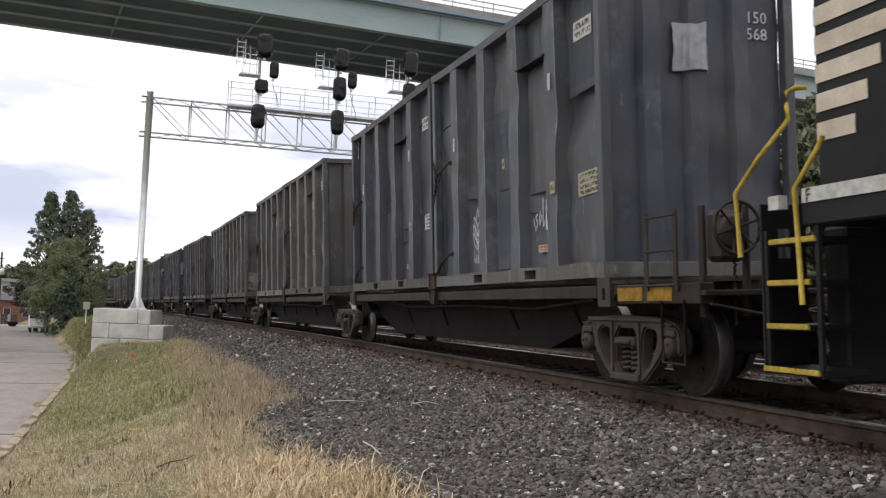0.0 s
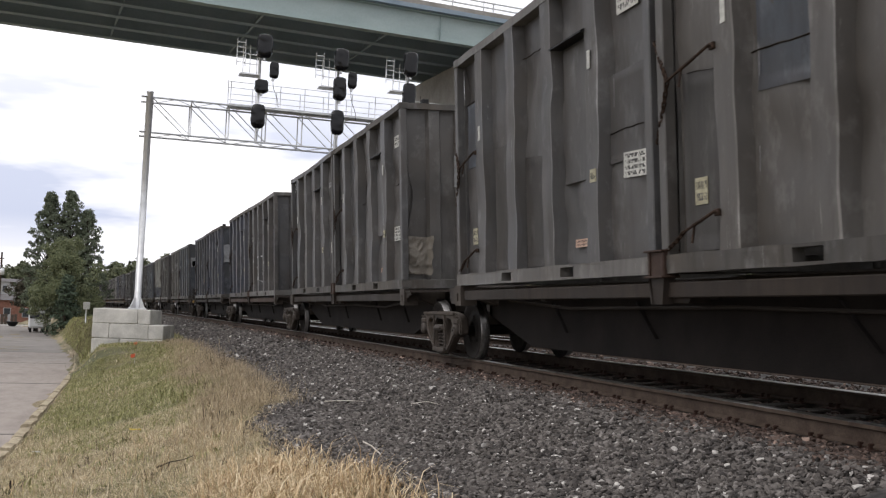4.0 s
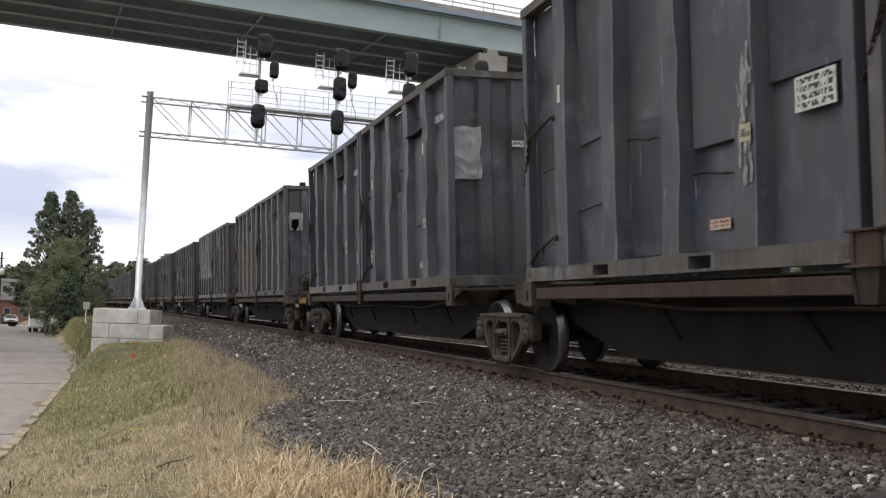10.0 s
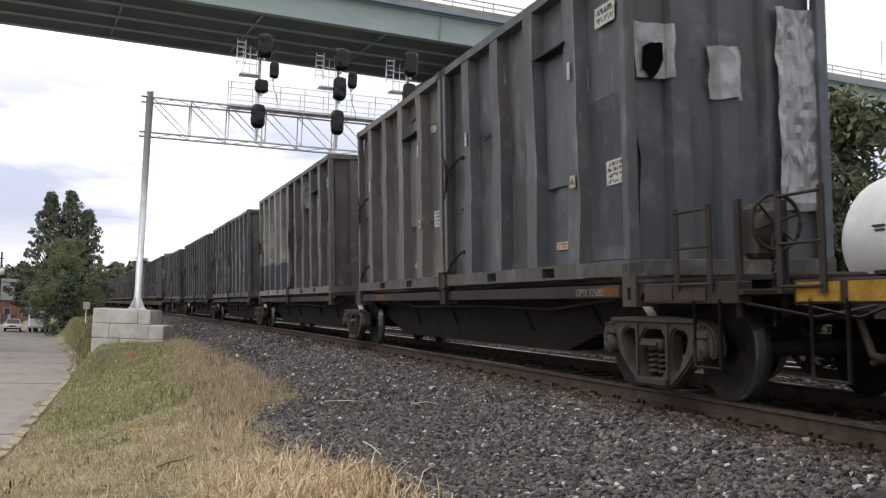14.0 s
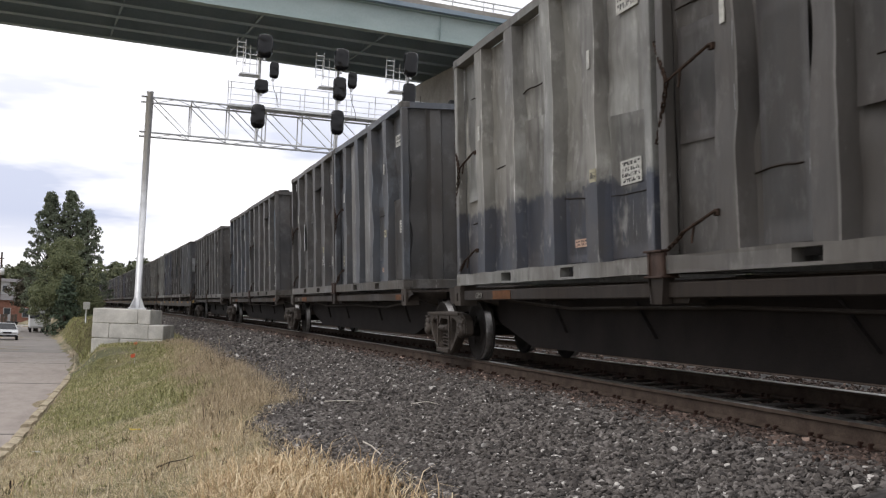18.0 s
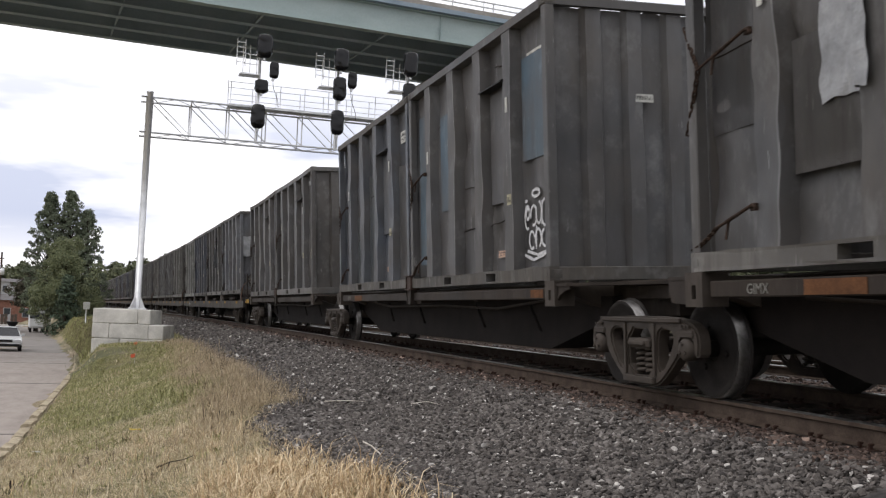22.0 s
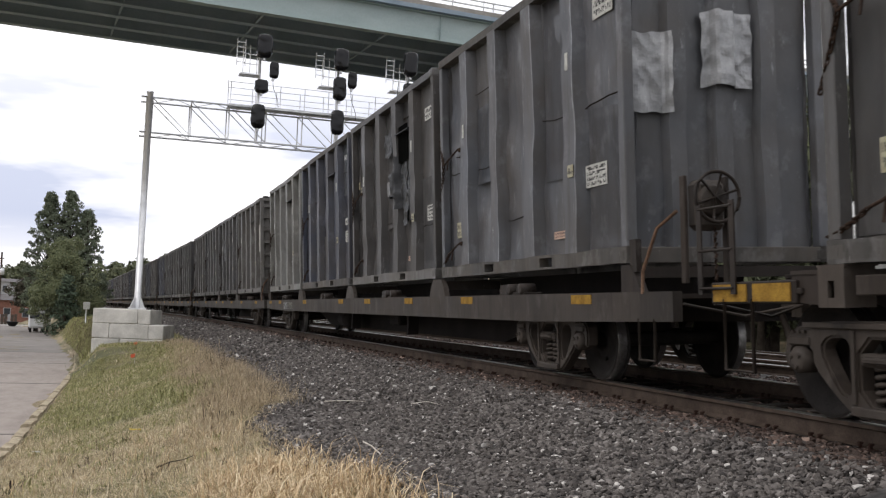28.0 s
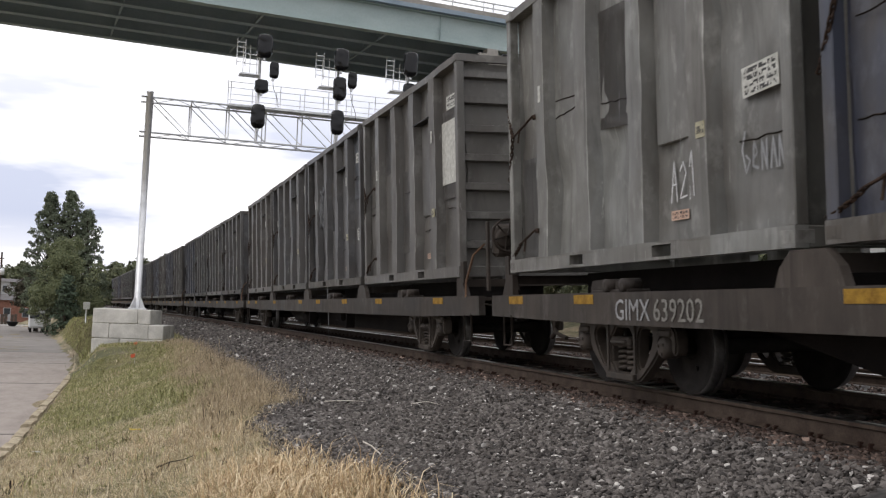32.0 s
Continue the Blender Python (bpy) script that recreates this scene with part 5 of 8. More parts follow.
def flat_car(s_front):
    """A long flat car with four containers on raised pedestals. y from the first container's front."""
    u = thing("flat_car", "long grimy flat car with container pedestals and worn yellow stripes", "freight car", "flat cars")
    for sx in (-1, 1):
        bm = bmesh.new()
        prism(bm, [(-0.90, 0.999), (25.95, 0.999), (25.95, 0.72), (22.6, 0.668), (2.2, 0.668), (-0.90, 0.72)], *sorted((sx * 1.26, sx * 1.16)), "x")
        part("side_sill", bm, M["flat_sill"], u)
    # Added near-black filler that keeps daylight from showing through under the containers.
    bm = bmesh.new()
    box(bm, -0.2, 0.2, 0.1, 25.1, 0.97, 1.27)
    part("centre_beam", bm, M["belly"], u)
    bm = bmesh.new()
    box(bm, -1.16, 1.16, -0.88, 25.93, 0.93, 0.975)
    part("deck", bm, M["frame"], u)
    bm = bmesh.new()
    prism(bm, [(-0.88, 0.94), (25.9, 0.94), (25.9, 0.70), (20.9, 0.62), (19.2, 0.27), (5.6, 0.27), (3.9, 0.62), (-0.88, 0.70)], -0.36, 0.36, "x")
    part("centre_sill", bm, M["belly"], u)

    def pedestal(bm):
        for a, b in ((-1.26, -1.18), (1.18, 1.26)):
            prism(bm, [(-0.40, 0.999), (-0.34, 1.14), (-0.20, 1.27), (0.20, 1.27), (0.34, 1.14), (0.40, 0.999)], a, b, "x")
        box(bm, -1.18, 1.18, -0.06, 0.06, 1.10, 1.24)
    for y in (6.23, 12.63, 19.03):
        part("pedestal", shared("pedestal", pedestal, M["flat_sill"]), None, u, "", Matrix.Translation((0, y, 0)))

    def end_pedestal(bm):
        for x in (-1.24, 1.16):
            prism(bm, [(-0.24, 0.999), (-0.06, 1.27), (0.16, 1.27), (0.16, 0.999)], x, x + 0.08, "x")
            box(bm, x, x + 0.06, -0.16, -0.03, 1.2, 1.52)
        box(bm, -1.16, 1.16, -0.03, 0.08, 1.14, 1.25)
    part("pedestal", shared("end_pedestal", end_pedestal, M["frame"]), None, u, "", Matrix.Translation((0, -0.05, 0)))
    part("pedestal", MESHES["end_pedestal"], None, u, "", Matrix.Translation((0, 25.33, 0)) @ Matrix.Rotation(math.pi, 4, "Z"))

    def roller(bm):
        box(bm, -1.20, -0.95, -0.44, 0.44, 0.985, 1.03, 0.01)
        for y in (-0.36, 0.02):
            lathe(bm, [(-0.10, 0.03), (-0.10, 0.075), (0.10, 0.075), (0.10, 0.03)], 12, "x", (-1.13, y, 1.065))
        prism(bm, [(0.02, 1.14), (0.40, 1.13), (0.46, 1.05), (0.42, 1.0), (0.02, 1.0)], -1.19, -1.06, "x")
        prism(bm, [(-0.36, 1.135), (-0.14, 1.12), (-0.14, 1.02), (-0.36, 1.0)], -1.19, -1.06, "x")
    for y in (3.2, 9.6, 16.0, 22.4):
        part("folding_stop", shared("folding_stop", roller, M["frame"]), None, u, "", Matrix.Translation((0, y, 0)))
    for y in (1.0, 4.8, 7.9, 11.0, 13.6, 18.4, 22.9, 25.0):
        part("yellow_stripe", shared("flat_stripe", lambda bm: box(bm, -1.266, -1.25, -0.25, 0.25, 0.88, 0.98), M["dull_yellow"]), None, u, "worn yellow sill stripe", Matrix.Translation((0, y, 0)))
    for y in (8.8, 13.5):
        part("hanger", shared("hanger", lambda bm: prism(bm, [(0, 0.70), (0.12, 0.70), (0.20, 0.30), (0.10, 0.30)], -1.0, -0.8, "x"), M["belly"]), None, u, "", Matrix.Translation((0, y, 0)))
    bm = bmesh.new()
    box(bm, -0.9, -0.6, 9.9, 10.6, 0.45, 0.67, 0.03)
    part("brake_valve_box", bm, M["belly"], u)
    bm = bmesh.new()
    lathe(bm, [(-0.5, 0.05), (-0.5, 0.19), (0.5, 0.19), (0.5, 0.05)], 16, "y", (-0.75, 15.0, 0.49))
    part("air_reservoir", bm, M["belly"], u)
    bm = bmesh.new()
    stirrup(bm, -0.55, -0.25, z0=0.34, z1=0.74)
    part("step", bm, M["frame"], u)
    bm = bmesh.new()
    stirrup(bm, 25.2, 25.5, z0=0.34, z1=0.74)
    part("step", bm, M["frame"], u)
    bm = bmesh.new()
    tube(bm, [(-1.26, -0.35, 0.98), (-1.26, -0.37, 1.20), (-1.20, -0.55, 1.60), (-1.1, -0.75, 1.75)], 0.018, 6)
    part("grab_iron", bm, M["rust_iron"], u, "bent rusty grab iron")
    brake_stand(u, -0.84, 1.86)
    coupler(u, -0.95, -1)
    coupler(u, 26.0, 1)
    MOVERS.append((u, s_front, (2.3, 22.4), Matrix()))
    return u
# ---- the train, car by car ----
def load(c, s, lift, along=0.0, ride=(0.0, 12.2)):
    """A container on a car: the car's front at s metres along the train, the container's own front along metres behind it, its floor at the deck's height."""
    MOVERS.append((c, s, ride, Matrix.Translation((0, along, lift))))


LIFT, LIFT_FLAT, FLAT_RIDE = 1.155, 1.29, (2.3, 22.4)
UNITS = [-80.5, -64.95, -49.5, -33.95, -18.5, -2.15, 13.24, 28.58, 43.99, 59.75]
SPEC = [  # two containers a platform, in order along the train: label, colour, end colour, dent, posts, number
    ("dark grey ribbed refuse container with chalk drawings, navy end", "slate", "navy", 1.0, "", ""),
    ("dark navy-grey ribbed steel refuse container with stickers", "navy", "navy", 0.7, "", ""),
    ("grimy black-brown ribbed steel refuse container", "brown_grey", "charcoal", 0.9, "", ""),
    ("dull charcoal ribbed steel refuse container", "charcoal", "charcoal", 1.1, "", ""),
    ("soot-dark ribbed steel refuse container with a torn corner", "charcoal", "brown_grey", 1.3, "", ""),
    ("dented dark grey ribbed steel refuse container", "charcoal", "charcoal", 1.2, "brown_grey", "51338"),
    ("grime-blackened ribbed steel refuse container with large white graffiti", "soot", "soot", 0.9, "", ""),
    ("dark navy ribbed steel refuse container with pale scuffs", "navy", "navy", 0.9, "", "150033"),
    ("battered dark slate ribbed refuse container with a patched end", "navy", "slate", 1.6, "", "150306"),
    ("dented slate ribbed steel refuse container", "navy", "slate", 1.5, "", "150864"),
    ("blue-grey ribbed refuse container with a holed, patched end", "slate", "slate", 0.9, "", ""),
    ("faded grey ribbed steel refuse container", "olive_grey", "charcoal", 1.0, "", "1286"),
    ("dark brown-grey refuse container with a torn flap", "brown_grey", "brown_grey", 1.0, "", ""),
    ("pale grey refuse container with a dark blue lower band", "two_tone", "olive_grey", 0.8, "", ""),
    ("scuffed blue-grey ribbed refuse container with a dark end", "slate", "charcoal", 1.2, "", ""),
    ("scuffed charcoal ribbed refuse container with chalk marks", "charcoal", "charcoal", 1.3, "", ""),
    ("dark grey refuse container with teal patches and white graffiti", "charcoal", "charcoal", 0.9, "", ""),
    ("dark blue-grey ribbed refuse container with rusty edges", "slate", "slate", 1.0, "", ""),
    ("dark charcoal-blue ribbed refuse container with a brown end", "charcoal", "brown_grey", 0.9, "", "150410"),
    ("grimy charcoal ribbed refuse container", "charcoal", "charcoal", 1.1, "", ""),
    ("blue-black refuse container with patched corner sheets", "steel_blue", "steel_blue", 1.0, "", ""),
    ("torn dark refuse container with hanging tarpaulin", "soot", "soot", 1.5, "", ""),
    ("dark slate ribbed refuse container with white placards", "navy", "navy", 0.8, "", "150396"),
    ("pale grey-green ribbed refuse container", "pale_grey", "pale_grey", 0.8, "", ""),
    ("olive-grey refuse container with a white panel and ribbed end", "olive_grey", "olive_grey", 0.7, "", ""),
    ("dark ribbed refuse container with a torn side", "charcoal", "charcoal", 1.2, "", ""),
    ("charcoal ribbed refuse container", "charcoal", "charcoal", 1.0, "", ""),
    ("dark grey-brown ribbed refuse container", "brown_grey", "charcoal", 1.0, "", ""),
]
PLACARDS = {0: (0.21, 0.75, 0.94, 1.21), 4: (0.36, 0.87, 0.93, 1.20), 6: (0.34, 0.71, 1.05, 1.31), 7: (0.24, 0.71, 1.16, 1.43), 8: None, 9: (0.24, 0.70, 0.62, 0.88), 10: (0.17, 0.60, 0.98, 1.24), 12: (0.14, 0.63, 0.99, 1.25),
            13: (0.34, 0.78, 0.94, 1.19), 15: (0.23, 0.71, 0.67, 0.90), 14: (0.11, 0.59, 1.07, 1.30), 16: None, 17: None, 20: (0.54, 1.05, 0.88, 1.13), 22: (0.33, 0.85, 1.02, 1.27), 23: (0.22, 0.72, 1.28, 1.53), 24: None}
NUMBER_Z = {5: 2.66, 7: 2.89, 8: 2.73, 9: 2.61, 11: 2.60, 18: 3.03, 22: 2.93}
BOXES, SPINES, FLAT_CARS = [], [], []
for _k, (_lb, _p, _e, _d, _ps, _n) in enumerate(SPEC):
    _c = container(_lb, _p, 100 + _k, _e, "pale_grey" if _k in (13, 23) else "rail_grey" if _k % 3 else "olive_grey", _d, _k == 24, _k not in (20, 13, 14), _ps)
    dress(_c, _k, PLACARDS.get(_k, (0.24, 0.72, 1.0, 1.26)), _n, NUMBER_Z.get(_k, 2.7), plate_mat="cream" if _k in (0, 2, 9, 12, 18) else "white")
    repairs(_c, _k, _p, _k not in (20, 13, 14))
    lashing(_c, 1.85, False)
    lashing(_c, 0.45, True)
    BOXES.append(_c)
_rng = random.Random(3)
for _k, _s in enumerate(UNITS):
    SPINES.append(spine_unit(_s, _k in (0, 5), _k in (4, 9), _rng, "dull_yellow" if _k < 5 else "frame_rust"))
    load(BOXES[2 * _k], _s, LIFT)
    load(BOXES[2 * _k + 1], _s, LIFT, 6.18)
    bogie(_s - 0.15 if _k in (0, 5) else _s - 2.12 if _k == 9 else _s - 1.74 if _k == 2 else _s - 1.88)
    if _k in (4, 9):
        bogie(_s + 12.24 - 0.33)
FLATS = [75.1, 102.5] + [102.5 + 27.5 * i for i in range(1, 6)]
for _k, _s in enumerate(FLATS):
    FLAT_CARS.append(flat_car(_s))
    bogie(_s + 2.3)
    bogie(_s + 22.4)
    for _j in range(4):
        if _k < 2:
            _c = BOXES[20 + 4 * _k + _j]
        else:
            _c = copy_thing(BOXES[_rng.choice((2, 3, 5, 7, 9, 10, 15, 18, 19, 22, 26, 27))], Matrix())
        load(_c, _s, LIFT_FLAT, 6.4 * _j, FLAT_RIDE)


def locomotive():
    """The rear of the leading diesel: striped hood, walkway, steps and rails."""
    u = thing("locomotive", "black diesel locomotive with cream stripes and yellow handrails", "locomotive")
    # y runs back from the rear coupler face at 0 towards the front (negative)
    bm = bmesh.new()
    box(bm, -0.98, 0.98, -15.5, -0.40, 1.68, 4.75, 0.06)
    part("hood", bm, M["black"], u)
    for k in range(11):
        z0 = 2.10 + k * 0.22
        bm = bmesh.new()
        box(bm, -0.992, -0.982, -0.46 - 0.42 - 0.14 * k, -0.46, z0, z0 + 0.14)
        part("stripe", bm, M["cream_paint"], u, "faded cream stripe")
    bm = bmesh.new()
    box(bm, -1.50, 1.50, -15.5, -0.92, 1.42, 1.68, 0.015)
    part("walkway", bm, M["black"], u)
    bm = bmesh.new()
    box(bm, -1.515, -1.502, -15.5, -0.96, 1.58, 1.68)
    part("sill_stripe", bm, M["white"], u, "white walkway edge")
    bm = bmesh.new()
    box(bm, -1.05, 1.05, -0.80, -0.56, 0.30, 1.44, 0.02)
    part("pilot", bm, M["black"], u)
    for z, a, b in ((0.43, -1.07, -0.44), (0.74, -0.97, -0.50), (1.05, -1.0, -0.52), (1.345, -1.07, -0.55)):
        bm = bmesh.new()
        box(bm, -1.50, -1.10, a, b, z - 0.045, z, 0.006)
        st = part("step", bm, M["black"], u)
        bm = bmesh.new()
        [box(bm, -1.515, -1.50, a + (b - a) * q / 10, a + (b - a) * (q + 0.86) / 10, z - 0.026, z + 0.006) for q in range(10)], box(bm, -1.512, -1.49, a, b, z - 0.032, z - 0.010)
        part("step_edge", bm, M["yellow"], st, "yellow step edge")
    bm = bmesh.new()
    box(bm, -1.49, -1.46, -1.09, -1.05, 0.38, 1.42)
    part("step_frame", bm, M["black"], u)
    bm = bmesh.new()
    box(bm, -1.49, -1.46, -0.50, -0.44, 0.38, 1.42)
    part("step_frame", bm, M["black"], u)
    bm = bmesh.new()
    tube(bm, [(-1.5, -0.17, 1.24), (-1.5, -0.13, 1.735), (-1.48, -0.40, 1.96), (-1.46, -0.77, 2.2), (-1.44, -0.72, 2.3), (-1.40, -0.68, 2.415), (-1.30, -0.64, 2.46), (-1.2, -0.62, 2.47)], 0.019, 8)
    part("handrail", bm, M["yellow"], u, "yellow handrail")
    bm = bmesh.new()
    tube(bm, [(-1.53, -0.95, 0.88), (-1.52, -0.89, 1.69), (-1.50, -1.0, 1.82), (-1.48, -1.12, 1.96), (-1.47, -1.15, 2.02)], 0.019, 8)
    part("handrail", bm, M["yellow"], u, "yellow handrail")
    bm = bmesh.new()
    for y in (-3.4, -5.6, -7.8, -10.0):
        tube(bm, [(-1.46, y, 1.66), (-1.46, y, 2.75)], 0.02, 6)
    tube(bm, [(-1.46, -3.4, 2.75), (-1.46, -15, 2.75)], 0.02, 6)
    part("handrail", bm, M["black"], u)
    bm = bmesh.new()
    box(bm, -1.2, 1.2, -15.0, -1.9, 0.5, 1.44, 0.1)
    part("tank", bm, M["belly"], u)
    bm = bmesh.new()
    box(bm, -1.535, -1.46, -0.72, -0.60, 1.56, 1.66)
    part("marker_plate", bm, M["white"], u, "small white plate")
    bm = bmesh.new()
    slab_with_holes(bm, [-1.50, -1.36, -1.26, -1.12], [0.38, 1.22, 1.44, 1.62], {(1, 1)}, lambda a, v, k: (a, -0.455 + 0.02 * k, v))
    part("step_plate", bm, M["black"], u, "black plate behind the steps with an opening")
    lettering(u, "end_letter", "F", 0.13, M["ink"], Matrix.Translation((-1.517, -1.03, 1.585)) @ SIDE_TEXT)
    coupler(u, -0.2, 1)
    MOVERS.append((u, -83.2, (-13.0, -3.0), Matrix()))
    return u


locomotive()

# ---- signal gantry on its block footing ----
GX, GY = Vector((0.9994, 0.035, 0)), Vector((-0.035, 0.9994, 0))
POLE = Vector((-0.65, 43.4, 0))


def gpt(u, v, z):
    return POLE + GX * u + GY * v + Vector((0, 0, z))


def gantry():
    g = thing("signal_gantry", "galvanised steel signal gantry spanning the tracks", "gantry")
    for v in (0.0, 1.2):
        bm = bmesh.new()
        tube(bm, [gpt(0, v, 0.44), gpt(0.0, v, 9.58)], 0.13, 16)
        tube(bm, [gpt(0, v, 9.58), gpt(0.0, v, 9.62)], 0.145, 16)
        part("post", bm, M["galv"], g)
        bm = bmesh.new()
        box(bm, -0.36, 0.36, -0.36, 0.36, 0.385, 0.445, 0.01)
        for a in range(4):
            c, s = math.cos(a * math.pi / 2 + 0.78), math.sin(a * math.pi / 2 + 0.78)
            w = Vector((-s, c, 0)) * 0.012
            vs = [Vector((c, s, 0)) * 0.14 + Vector((0, 0, 0.445)), Vector((c, s, 0)) * 0.42 + Vector((0, 0, 0.445)), Vector((c, s, 0)) * 0.16 + Vector((0, 0, 0.92))]
            lo, hi = [bm.verts.new(p - w) for p in vs], [bm.verts.new(p + w) for p in vs]
            bm.faces.new(lo), bm.faces.new(hi[::-1])
            for i in range(3):
                bm.faces.new((lo[i], lo[(i + 1) % 3], hi[(i + 1) % 3], hi[i]))
        part("base_plate", bm, M["galv"], g, "", Matrix.Translation(gpt(0, v, 0)))
    L = 22.0
    for v in (0.0, 1.2):
        for z in (7.88, 9.39):
            bm = bmesh.new()
            tube(bm, [gpt(-0.35, v, z), gpt(L, v, z)], 0.042, 8)
            part("chord", bm, M["galv"], g)
        n = 13
        for k in range(n):
            a, b = 0.12 + k * 1.60, 0.12 + (k + 1) * 1.60
            bm = bmesh.new()
            tube(bm, [gpt(a, v, 9.39), gpt(a, v, 7.88)], 0.028, 6)
            part("upright", bm, M["galv"], g)
            bm = bmesh.new()
            tube(bm, [gpt(a, v, 9.37), gpt(b, v, 7.90)], 0.021, 6)
            part("diagonal", bm, M["galv"], g)
    for z in (7.88, 9.39):
        bm = bmesh.new()
        for k in range(27):
            a = 0.25 + k * 0.82
            tube(bm, [gpt(a, 0.0 if k % 2 else 1.2, z), gpt(a + 0.82, 1.2 if k % 2 else 0.0, z)], 0.016, 5)
        part("lacing", bm, M["galv"], g)
    # walkway with its railing
    bm = bmesh.new()
    for k in range(2):
        tube(bm, [gpt(3.35, 1.25, 9.9 + 0.55 * k), gpt(L, 1.25, 9.9 + 0.55 * k)], 0.016, 5)
        tube(bm, [gpt(3.35, 0.05, 9.9 + 0.55 * k), gpt(L, 0.05, 9.9 + 0.55 * k)], 0.014, 5)
    for k in range(18):
        a = 3.35 + k * 1.08
        for v in (0.05, 1.25):
            tube(bm, [gpt(a, v, 9.39), gpt(a, v, 10.45)], 0.016, 5)
    tube(bm, [gpt(3.35, 0.05, 10.45), gpt(3.25, 0.6, 10.6), gpt(3.35, 1.25, 10.45)], 0.016, 5)
    part("railing", bm, M["galv"], g)
    bm = bmesh.new()
    vs = [gpt(3.3, 0.1, 9.46), gpt(L, 0.1, 9.46), gpt(L, 1.15, 9.46), gpt(3.3, 1.15, 9.46)]
    lo, hi = [bm.verts.new(p) for p in vs], [bm.verts.new(p + Vector((0, 0, 0.04))) for p in vs]
    bm.faces.new(lo), bm.faces.new(hi[::-1])
    for i in range(4):
        bm.faces.new((lo[i], lo[(i + 1) % 4], hi[(i + 1) % 4], hi[i]))
    part("walkway", bm, M["galv"], g)


gantry()


def bagged(bm, w, h, rng, squash=1.0):
    """A signal head wrapped in a tied plastic bag: a blunt box form with creases and a gathered foot."""
    n, m = 32, 20
    rings = []
    sd = rng.uniform(0, 50)
    for j in range(m + 1):
        t = j / m
        r = max(1 - abs(2 * t - 1) ** 6, 0.010) ** 0.40
        if t < 0.16:
            r *= 0.70 + 1.87 * t
        ring = []
        for k in range(n):
            a = 2 * math.pi * k / n
            c, s = math.cos(a), math.sin(a)
            q = (abs(c) ** 4 + abs(s) ** 4) ** (-1 / 4)
            f = q * (0.95 + 0.12 * noise.noise((2.0 * c, 2.0 * s, t * 4 + sd)) - 0.14 * abs(noise.noise((4 * c, 4 * s, t * 3 + sd))))
            ring.append(bm.verts.new((w / 2 * r * f * c, squash * w / 2 * r * f * s, h * (t - 0.5) + 0.03 * noise.noise((3 * c, 3 * s, sd)))))
        rings.append(ring)
    for a, b in zip(rings, rings[1:]):
        for k in range(n):
            bm.faces.new((a[k], a[(k + 1) % n], b[(k + 1) % n], b[k])).smooth = True
    bm.faces.new(rings[0][::-1]), bm.faces.new(rings[-1])


MASTS = [(4.78, [(0.14, 12.17, 0.78, 1.09), (0.60, 11.16, 0.46, 0.76), (0.08, 10.38, 0.66, 0.61), (0.0, 9.06, 0.70, 1.08)]),
         (8.28, [(0.06, 11.98, 0.74, 1.04), (0.60, 11.10, 0.46, 0.80), (0.04, 10.65, 0.68, 1.09), (0.0, 9.13, 0.66, 1.14)]),
         (11.54, [(0.02, 12.14, 0.74, 1.20), (0.0, 10.68, 0.68, 1.19), (0.02, 9.13, 0.66, 1.1)]),
         (15.0, [(0.02, 12.22, 0.74, 1.09), (0.0, 10.6, 0.68, 1.1), (0.02, 9.13, 0.66, 1.1)])]
